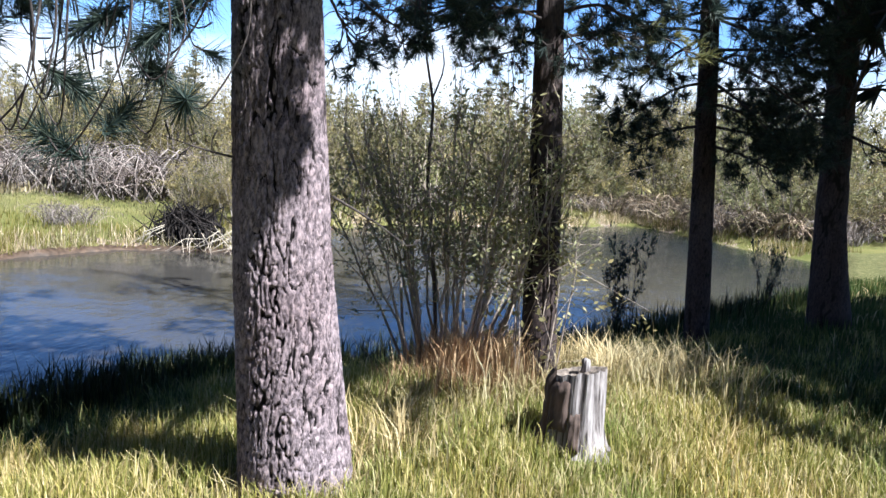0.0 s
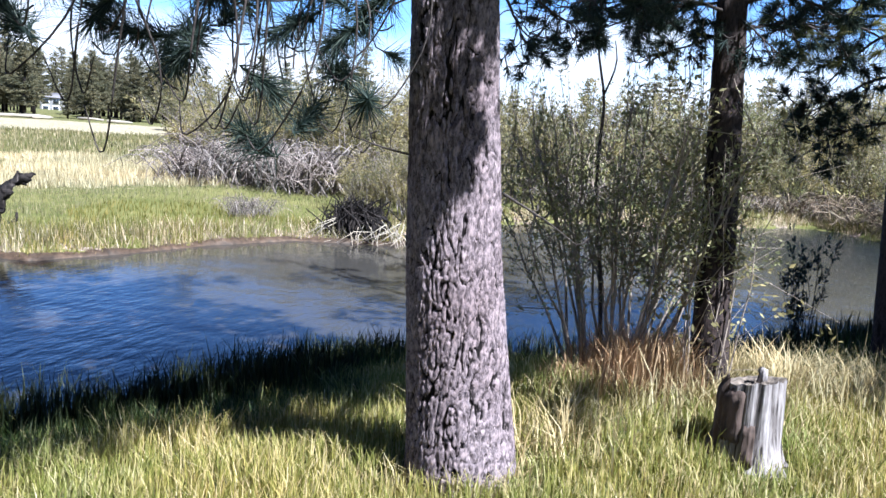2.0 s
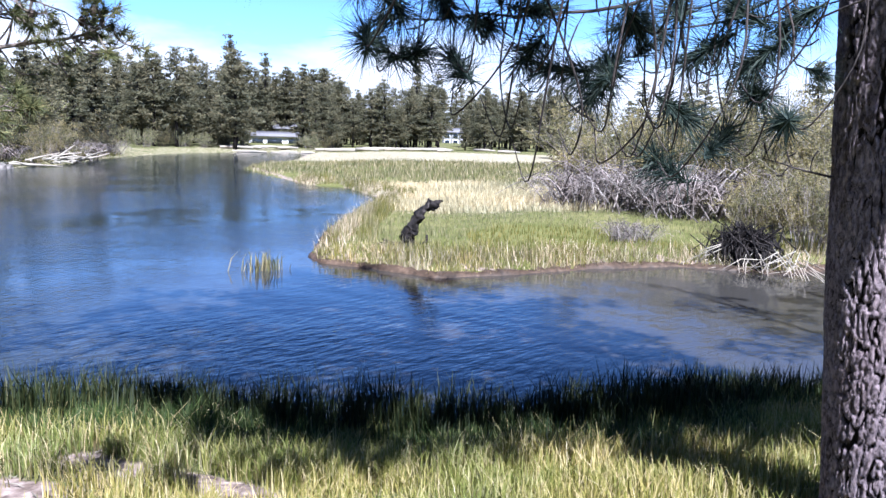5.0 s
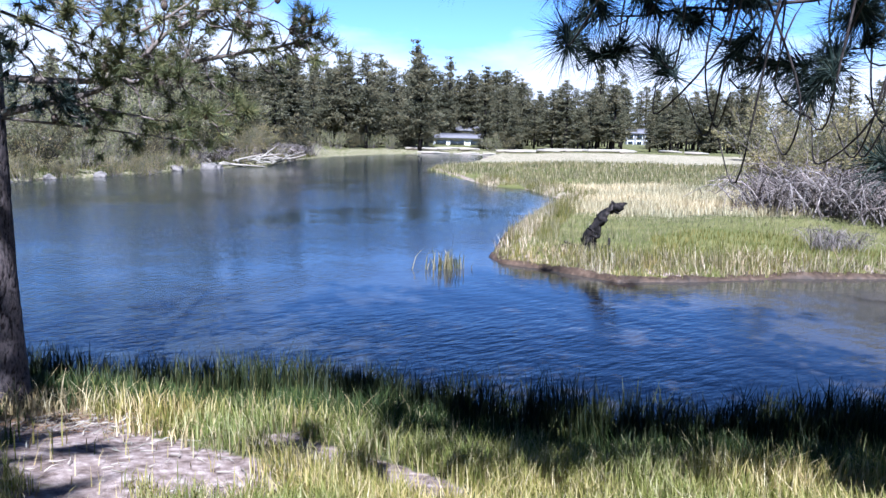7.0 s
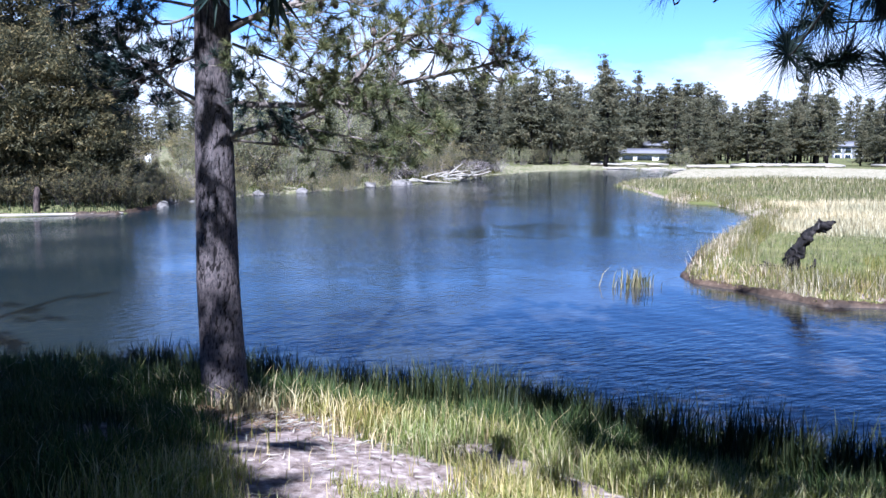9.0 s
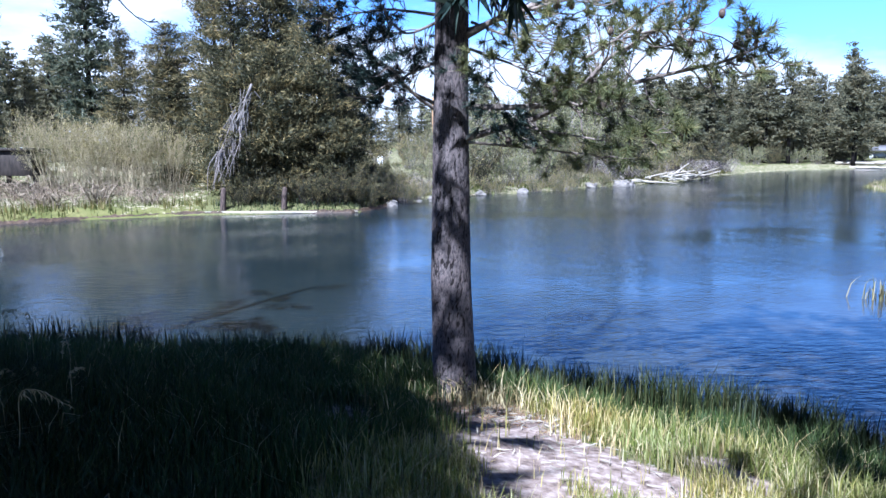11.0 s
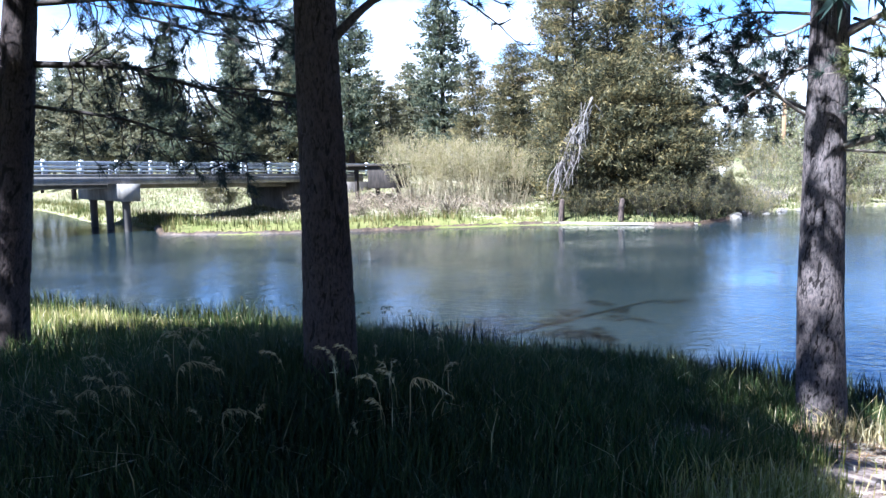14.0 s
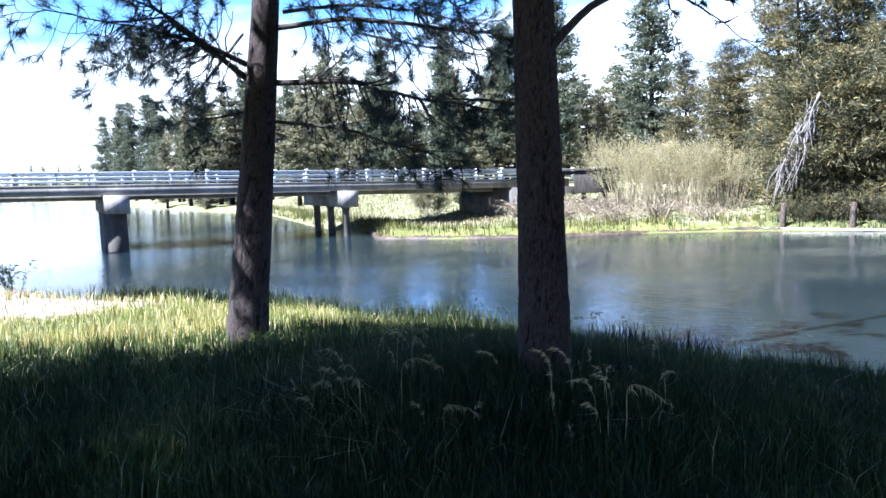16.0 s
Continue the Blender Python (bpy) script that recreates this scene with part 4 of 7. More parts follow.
# boughs of the pines by the inlet
for k, pth in enumerate(([(2.45, 7.9, 2.3), (2.1, 7.8, 2.2), (1.8, 7.7, 2.0), (1.5, 7.6, 1.85)], [(2.46, 7.9, 2.1), (2.7, 7.6, 2.0), (2.95, 7.45, 1.75), (3.2, 7.3, 1.7)],
                         [(2.40, 7.9, 2.75), (2.0, 7.7, 2.75), (1.6, 7.6, 2.7), (1.2, 7.5, 2.6)], [(2.40, 7.9, 2.9), (2.8, 7.6, 2.85), (3.3, 7.4, 2.7)],
                         [(2.38, 7.9, 3.2), (1.7, 7.6, 3.1), (0.9, 7.5, 2.95)], [(2.42, 7.9, 2.6), (3.0, 7.7, 2.6), (3.6, 7.6, 2.45)], [(2.42, 7.9, 3.1), (2.9, 7.5, 3.15), (3.5, 7.2, 3.0)], [(2.44, 7.9, 2.2), (2.9, 7.8, 2.25), (3.4, 7.7, 2.1)], [(2.44, 7.9, 3.3), (2.2, 7.3, 3.2), (2.0, 6.8, 3.0)], [(2.5, 7.9, 1.9), (2.0, 7.7, 1.78), (1.7, 7.6, 1.62)], [(2.5, 7.9, 1.88), (3.0, 7.7, 1.8), (3.5, 7.6, 1.6)], [(2.5, 7.9, 1.7), (2.7, 7.5, 1.62), (2.9, 7.2, 1.48)], [(2.5, 7.9, 2.5), (2.5, 7.4, 2.5), (2.6, 6.9, 2.4)],
                         [(2.35, 7.86, 2.95), (1.76, 7.70, 2.78), (1.22, 7.60, 2.80)], [(2.39, 7.84, 2.53), (2.67, 7.44, 2.36), (3.01, 7.09, 2.07), (3.18, 6.90, 1.86)], [(2.35, 7.85, 2.90), (2.67, 7.43, 2.71), (3.04, 7.07, 2.55)],
                         [(2.42, 7.84, 2.32), (2.66, 7.44, 2.05), (2.91, 7.13, 1.71)], [(2.37, 7.85, 2.74), (1.97, 7.75, 2.44), (1.53, 7.65, 1.90)])):
    add_bough(T3, T3_BASE, pth, 0.018, 22, 0.42, 0.3, 120 + k, 66, 0.13, 0.0032, 0.2, fine=5, spread=1.1)
for k, pth in enumerate(([(4.2, 8.7, 2.2), (4.25, 8.55, 2.7), (4.32, 8.4, 3.3)], [(4.1, 8.8, 2.45), (3.75, 8.5, 2.3), (3.35, 8.3, 2.1), (3.1, 8.2, 2.1)],
                         [(4.1, 8.8, 2.9), (3.5, 8.5, 2.9), (2.9, 8.3, 2.75)], [(4.15, 8.7, 2.4), (4.5, 8.4, 2.4), (5.0, 8.2, 2.3)], [(4.1, 8.8, 2.0), (4.4, 8.4, 1.8), (4.8, 8.2, 1.65)], [(4.1, 8.8, 2.7), (3.6, 8.3, 2.6), (3.2, 7.9, 2.4)], [(4.1, 8.8, 3.3), (3.5, 8.4, 3.3), (2.9, 8.0, 3.1)], [(4.1, 8.8, 3.1), (4.4, 8.2, 3.2), (4.8, 7.7, 3.0)], [(4.15, 8.7, 2.1), (3.8, 8.4, 1.9), (3.5, 8.1, 1.7)], [(4.2, 8.75, 1.9), (3.7, 8.6, 1.8), (3.2, 8.5, 1.58)],
                         [(4.20, 8.85, 2.17), (3.63, 8.78, 2.09), (3.18, 8.74, 2.18)])):
    add_bough(T4, T4_BASE, pth, 0.03 if k == 0 else 0.022, 16, 0.50, 0.3, 140 + k, 52, 0.14, 0.0030, 0.25, fine=5, spread=1.1)
# limbs of the young pine; needle colour sets sunlit boughs off from shaded ones
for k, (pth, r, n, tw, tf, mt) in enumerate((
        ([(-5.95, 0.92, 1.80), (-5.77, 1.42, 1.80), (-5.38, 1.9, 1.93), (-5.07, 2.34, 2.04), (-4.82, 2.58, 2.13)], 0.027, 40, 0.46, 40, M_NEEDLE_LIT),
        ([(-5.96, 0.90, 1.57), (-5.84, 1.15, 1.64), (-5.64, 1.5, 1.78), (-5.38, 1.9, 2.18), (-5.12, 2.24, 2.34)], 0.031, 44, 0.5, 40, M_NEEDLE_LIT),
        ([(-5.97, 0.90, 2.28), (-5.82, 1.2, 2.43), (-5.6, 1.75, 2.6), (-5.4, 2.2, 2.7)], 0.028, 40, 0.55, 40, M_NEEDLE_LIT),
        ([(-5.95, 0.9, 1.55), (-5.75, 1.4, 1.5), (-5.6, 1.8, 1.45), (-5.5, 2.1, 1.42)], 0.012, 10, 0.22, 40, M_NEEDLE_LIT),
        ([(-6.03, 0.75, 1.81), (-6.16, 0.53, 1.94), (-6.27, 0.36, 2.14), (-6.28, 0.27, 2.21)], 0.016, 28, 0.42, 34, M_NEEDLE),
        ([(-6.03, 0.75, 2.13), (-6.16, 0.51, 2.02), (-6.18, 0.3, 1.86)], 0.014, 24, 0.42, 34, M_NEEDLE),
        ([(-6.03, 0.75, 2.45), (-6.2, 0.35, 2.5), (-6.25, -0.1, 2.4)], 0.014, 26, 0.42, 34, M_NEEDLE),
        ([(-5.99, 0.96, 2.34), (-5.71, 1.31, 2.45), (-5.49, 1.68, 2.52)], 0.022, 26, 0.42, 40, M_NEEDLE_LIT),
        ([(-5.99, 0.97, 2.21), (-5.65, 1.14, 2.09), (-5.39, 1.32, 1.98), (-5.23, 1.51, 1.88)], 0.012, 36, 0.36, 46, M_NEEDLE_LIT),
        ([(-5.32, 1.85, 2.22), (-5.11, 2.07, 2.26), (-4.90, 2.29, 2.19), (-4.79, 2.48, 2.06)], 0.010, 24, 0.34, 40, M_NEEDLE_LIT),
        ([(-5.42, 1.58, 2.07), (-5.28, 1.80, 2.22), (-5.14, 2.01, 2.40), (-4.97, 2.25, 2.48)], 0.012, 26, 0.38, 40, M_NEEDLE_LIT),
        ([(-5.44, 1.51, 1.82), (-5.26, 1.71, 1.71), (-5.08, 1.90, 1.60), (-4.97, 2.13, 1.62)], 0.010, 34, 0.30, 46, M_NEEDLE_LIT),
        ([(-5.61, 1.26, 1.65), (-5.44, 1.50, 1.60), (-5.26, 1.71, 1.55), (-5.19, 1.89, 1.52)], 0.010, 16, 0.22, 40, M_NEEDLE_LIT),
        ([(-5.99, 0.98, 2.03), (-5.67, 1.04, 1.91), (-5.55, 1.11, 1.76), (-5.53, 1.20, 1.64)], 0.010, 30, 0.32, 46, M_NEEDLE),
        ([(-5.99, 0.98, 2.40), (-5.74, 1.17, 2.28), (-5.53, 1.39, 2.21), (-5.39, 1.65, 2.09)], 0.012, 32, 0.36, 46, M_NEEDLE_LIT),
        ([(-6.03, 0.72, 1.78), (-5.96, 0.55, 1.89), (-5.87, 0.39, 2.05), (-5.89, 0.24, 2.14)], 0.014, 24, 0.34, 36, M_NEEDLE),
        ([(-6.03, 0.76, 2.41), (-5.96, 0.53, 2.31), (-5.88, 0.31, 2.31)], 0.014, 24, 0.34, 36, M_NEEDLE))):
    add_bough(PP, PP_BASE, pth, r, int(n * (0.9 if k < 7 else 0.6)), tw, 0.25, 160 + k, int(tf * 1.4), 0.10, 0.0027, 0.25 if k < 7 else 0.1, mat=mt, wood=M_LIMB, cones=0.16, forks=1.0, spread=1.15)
# limbs of the shaded pines
add_bough(CC, CC_BASE, [(-4.27, -1.98, 2.2), (-4.33, -1.75, 2.40), (-4.4, -1.3, 2.55), (-4.45, -0.9, 2.5)], 0.028, 8, 0.4, 0.8, 181, 40, 0.1, 0.002, 0.5)
add_bough(CC, CC_BASE, [(-4.3, -1.5, 2.5), (-4.32, -1.2, 2.30), (-4.37, -0.95, 2.08)], 0.008, 5, 0.25, 0.4, 182, 0, 0.1, 0.002, 0.3)
add_bough(CC, CC_BASE, [(-4.25, -2.18, 1.9), (-4.1, -2.35, 1.93), (-3.9, -2.52, 1.93)], 0.012, 6, 0.3, 0.3, 183, 30, 0.1, 0.002, 0.3)
for k, (pth, r, n) in enumerate((([(-6.35, -5.6, 2.46), (-6.58, -4.87, 2.43), (-6.63, -4.23, 2.25), (-6.77, -3.26, 2.04)], 0.035, 38),
                                 ([(-6.33, -5.6, 2.1), (-6.56, -4.9, 1.98), (-6.66, -4.17, 1.75), (-6.7, -3.7, 1.62)], 0.02, 24),
                                 ([(-6.38, -5.55, 2.98), (-6.5, -4.6, 2.97), (-6.78, -3.5, 2.75), (-6.8, -3.0, 2.6)], 0.03, 40),
                                 ([(-6.38, -5.55, 3.4), (-6.4, -4.5, 3.3), (-6.5, -3.4, 3.05)], 0.03, 36),
                                 ([(-6.3, -5.8, 2.5), (-5.94, -5.98, 2.79), (-5.57, -6.07, 2.88), (-5.1, -6.3, 2.95)], 0.03, 26),
                                 ([(-6.28, -5.8, 2.65), (-5.73, -6.02, 2.9), (-5.44, -6.17, 3.17)], 0.03, 22),
                                 ([(-6.25, -5.8, 2.2), (-5.95, -6.0, 2.13), (-5.6, -6.2, 2.1)], 0.014, 10),
                                 ([(-6.36, -5.93, 2.56), (-5.95, -6.09, 2.88), (-5.67, -6.22, 3.09), (-5.30, -6.44, 3.24)], 0.03, 30),
                                 ([(-5.71, -6.19, 3.07), (-5.25, -6.48, 2.99), (-4.84, -6.69, 3.05), (-4.40, -6.88, 2.96)], 0.012, 30),
                                 ([(-5.53, -6.36, 3.11), (-5.38, -6.36, 2.89), (-5.20, -6.39, 2.63), (-5.09, -6.48, 2.57)], 0.008, 14),
                                 ([(-6.63, -5.60, 3.18), (-6.94, -5.00, 3.22), (-7.24, -4.28, 3.09), (-7.46, -3.59, 2.93)], 0.022, 40),
                                 ([(-6.90, -4.86, 2.92), (-7.10, -4.34, 2.78), (-7.23, -3.86, 2.67), (-7.30, -3.45, 2.55)], 0.014, 36),
                                 ([(-6.38, -5.91, 2.97), (-6.03, -6.14, 2.47), (-5.77, -6.26, 2.30)], 0.016, 24))):
    add_bough(LL, LL_BASE, pth, r, int(n * (1.4 if k < 7 else 0.8)), 0.55, 0.6, 190 + k, 70, 0.165, 0.0020, 0.12, curl=0.2, fine=6, spread=1.1, bare=0.15)

# ---- grasses ----
def blades(X, Y, Z, h, w, rng, lean=0.45, single=False):
    n = len(X)
    az = rng.uniform(0, 2 * np.pi, n)
    d = np.stack([np.cos(az), np.sin(az), np.zeros(n)], -1)
    s = np.stack([-np.sin(az), np.cos(az), np.zeros(n)], -1) * (w / 2)[:, None]
    B = np.stack([X, Y, Z - 0.015], -1)
    L = (lean * rng.uniform(0.1, 1.3, n) * h)[:, None]
    up = np.array([0, 0, 1.0])
    if single:
        V = np.stack([B - s, B + s, B + d * L * 0.7 + up * h[:, None]], 1).reshape(-1, 3)
        return V, None, np.arange(3 * n).reshape(-1, 3)
    M = B + d * L * 0.28 + up * (0.6 * h)[:, None]
    T = B + d * L + up * h[:, None] * rng.uniform(0.82, 1.0, (n, 1))
    V = np.stack([B - s, B + s, M + s * 0.8, M - s * 0.8, T], 1).reshape(-1, 3)
    k = np.arange(n)[:, None] * 5
    return V, k + np.array([[0, 1, 2, 3]]), k + np.array([[3, 2, 4]])


def sward(name, label, X, Y, h, w, mat, rng, lean=0.45, single=False, category="grass"):
    Z = land(X, Y)[0]
    V, q, t = blades(X, Y, Z, h, w, rng, lean, single)
    return tagged(new(name, mesh_np(name, V, q, t, mat)), label, category, kind="stuff")


def near_field(n, r0, r1, rng, lo=-42, hi=160):
    """Points of the near bank, thinning with distance."""
    r = rng.uniform(r0, r1, n)
    a = np.radians(rng.uniform(lo, hi, n))
    return -r * np.sin(a) - 0.1, r * np.cos(a) - 0.25


def build_near_grass():
    rng = np.random.default_rng(11)
    X, Y = near_field(330000, 3.0, 17, rng)
    X2, Y2 = near_field(150000, 3.0, 7.5, rng)
    X, Y = np.r_[X, X2], np.r_[Y, Y2]
    X3, Y3 = near_field(36000, 0.35, 3.0, rng, -180, 180)
    X, Y = np.r_[X, X3], np.r_[Y, Y3]
    z, dn, da, db, wet = land(X, Y)
    thin = np.clip(1 - 1.25 * sandiness(X, Y), np.where(Y < -6, 0.12, 0.02), 1) * (0.7 + 0.3 * wobble(X, Y, 3.1, 4))
    shrub = np.hypot(X - 0.75, Y - 3.9) > 0.2
    ok = ~wet & (dn < 14) & (dn > 0.25) & (rng.random(len(X)) < thin) & shrub & (np.hypot(X + 0.62, Y - 3.4) > 0.24)
    X, Y, dn = X[ok], Y[ok], dn[ok]
    tall = 0.5 + 0.5 * wobble(X, Y, 1.7, 5)
    deep = np.exp(-((X + 5.0) ** 2 + (Y + 3.4) ** 2) / 9.0)
    h = (0.07 + 0.12 * tall + 0.16 * deep) * rng.uniform(0.6, 1.35, len(X)) * (1 + 0.5 * np.exp(-((dn - 1.1) / 0.7) ** 2))
    far = np.hypot(X, Y)
    w = 0.0048 + 0.0011 * np.maximum(far - 3, 0) * rng.uniform(0.7, 1.2, len(X))
    dry = rng.random(len(X)) < 0.16 + 0.3 * np.clip(sandiness(X, Y) * 2, 0, 1) + 0.22 * (X > 0.3) * (Y < 6.5) * (0.5 + 0.5 * wobble(X, Y, 1.1, 8))
    back = far > 8
    # where shade falls, blades take the darkened grass colour
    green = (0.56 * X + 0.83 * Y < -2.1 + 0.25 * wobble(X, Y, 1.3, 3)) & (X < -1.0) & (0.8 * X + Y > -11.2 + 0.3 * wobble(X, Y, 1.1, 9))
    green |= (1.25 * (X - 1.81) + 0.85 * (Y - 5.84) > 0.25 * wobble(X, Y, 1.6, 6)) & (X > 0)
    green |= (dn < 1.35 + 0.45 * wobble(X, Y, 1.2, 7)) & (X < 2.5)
    dry &= ~green | (rng.random(len(X)) < 0.4)
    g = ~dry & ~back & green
    sward("shade_grass", "deep green grass under the shaded pines, darkened for shade", X[g], Y[g], h[g], w[g], M_GRASS_SHADE, rng)
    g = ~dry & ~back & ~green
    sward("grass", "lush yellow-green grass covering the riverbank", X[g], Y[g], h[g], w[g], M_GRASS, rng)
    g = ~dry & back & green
    sward("shade_grass", "deep green grass along the farther bank, darkened for shade", X[g], Y[g], h[g], w[g] * 1.3, M_GRASS_SHADE, rng, single=True)
    g = ~dry & back & ~green
    sward("farther_grass", "green grass of the shaded bank farther off", X[g], Y[g], h[g], w[g] * 1.3, M_GRASS, rng, single=True)
    sward("dry_grass", "bleached dry grass among the green", X[dry], Y[dry], h[dry] * 0.9, w[dry], M_STRAW, rng, 0.9)
    # coarse tufts that stand out of the turf
    C = np.stack(near_field(3400, 2.3, 9.0, rng), -1)
    zc, dc, _, _, wc = land(C[:, 0], C[:, 1])
    C = C[~wc & (dc > 0.7) & (rng.random(len(C)) < 1.05 - 1.3 * sandiness(C[:, 0], C[:, 1])) & (np.hypot(C[:, 0] + 0.62, C[:, 1] - 3.4) > 0.3) & (np.hypot(C[:, 0] - 0.735, C[:, 1] - 3.93) > 0.24)]
    size = np.repeat(rng.uniform(0.6, 1.25, len(C)), 30)
    P = np.repeat(C, 30, axis=0) + rng.normal(size=(len(C) * 30, 2)) * (0.045 * size)[:, None]
    # tufts in the shaded part take the darkened colour too
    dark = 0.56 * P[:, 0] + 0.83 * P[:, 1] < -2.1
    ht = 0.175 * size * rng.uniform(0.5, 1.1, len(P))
    for k, mat, lab in ((~dark, M_GRASS, "coarse yellow-green tufts standing out of the turf"), (dark, M_GRASS_SHADE, "coarse green tufts under the shaded pines, darkened for shade")):
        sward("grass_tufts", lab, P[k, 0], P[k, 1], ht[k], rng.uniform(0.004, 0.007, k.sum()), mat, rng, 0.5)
    shore = np.array(NEAR_SHORE[2:20])
    leg = rng.integers(0, len(shore) - 1, 90000)
    f = rng.random((90000, 1))
    P = shore[leg] * (1 - f) + shore[leg + 1] * f + rng.normal(size=(90000, 2)) * 0.55
    X, Y = P[:, 0], P[:, 1]
    z, dn, da, db, wet = land(X, Y)
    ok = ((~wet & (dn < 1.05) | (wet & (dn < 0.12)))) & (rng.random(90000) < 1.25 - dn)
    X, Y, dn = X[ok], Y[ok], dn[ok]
    # darkened sedge draws the shaded band along the bank
    sward("sedge", "green sedge along the water's edge, darkened for shade", X, Y, (0.22 + 0.26 * (0.5 + 0.5 * wobble(X, Y, 1.9, 6))) * rng.uniform(0.55, 1.25, len(X)), 0.005 + 0.0008 * np.hypot(X, Y), M_SEDGE_SHADE, rng, 0.4)
    # the stand of tall coarse grass round the shaded pine, its shade put into the colour
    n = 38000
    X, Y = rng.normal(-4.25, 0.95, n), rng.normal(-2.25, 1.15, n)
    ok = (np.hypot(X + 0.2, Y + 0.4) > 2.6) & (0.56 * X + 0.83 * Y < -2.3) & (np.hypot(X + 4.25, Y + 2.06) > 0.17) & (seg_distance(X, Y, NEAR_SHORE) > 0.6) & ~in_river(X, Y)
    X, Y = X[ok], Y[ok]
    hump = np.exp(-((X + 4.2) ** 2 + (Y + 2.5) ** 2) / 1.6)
    sward("tall_grass", "tall coarse green grass round the shaded pine, darkened for shade", X, Y, (0.16 + 0.24 * hump) * rng.uniform(0.5, 1.35, len(X)), rng.uniform(0.005, 0.011, len(X)), M_TALL_SHADE, rng, 0.5)
    n = 900
    X, Y = rng.normal(-3.9, 0.55, n), rng.normal(-2.75, 0.6, n)
    ok = np.hypot(X + 0.2, Y + 0.4) > 2.7
    sward("arching_straw", "pale arching dead blades among tall grass", X[ok], Y[ok], rng.uniform(0.12, 0.42, ok.sum()), rng.uniform(0.004, 0.008, ok.sum()), M_STRAW, rng, 1.3)
    # long straw round the shrub, the slim pine and the foot of the large pine
    P, Hh = [], []
    for x, y, sx, sy, n, hh in ((0.95, 5.2, 0.5, 0.28, 1500, 0.34), (0.55, 4.7, 0.35, 0.25, 900, 0.22), (1.6, 5.7, 0.35, 0.25, 800, 0.3), (-0.6, 3.2, 0.2, 0.06, 260, 0.13), (-0.42, 3.3, 0.1, 0.12, 160, 0.17),
                                (-5.75, 1.0, 0.22, 0.16, 420, 0.22), (0.1, 4.3, 0.4, 0.2, 350, 0.15), (-0.15, 3.75, 0.18, 0.18, 320, 0.26)):
        P.append(np.stack([rng.normal(x, sx, n), rng.normal(y, sy, n)], -1))
        Hh.append(np.full(n, hh) * rng.uniform(0.4, 1.2, n))
    P, Hh = np.vstack(P), np.concatenate(Hh)
    sward("straw", "long pale straw grass round the shrub and pines", P[:, 0], P[:, 1], Hh, rng.uniform(0.004, 0.009, len(P)), M_STRAW, rng, 0.9)
    n = 4200
    X, Y = rng.normal(0.24, 0.30, n), rng.normal(5.02, 0.22, n)
    sward("rusty_stalks", "rust-brown dry stalks at the foot of the willow", X, Y, rng.uniform(0.12, 0.6, n) * np.exp(-((X - 0.24) / 0.6) ** 2) * (0.85 + 0.35 * wobble(X, Y, 7.0, 2)), rng.uniform(0.004, 0.009, n), M_RUST, rng, 0.5)


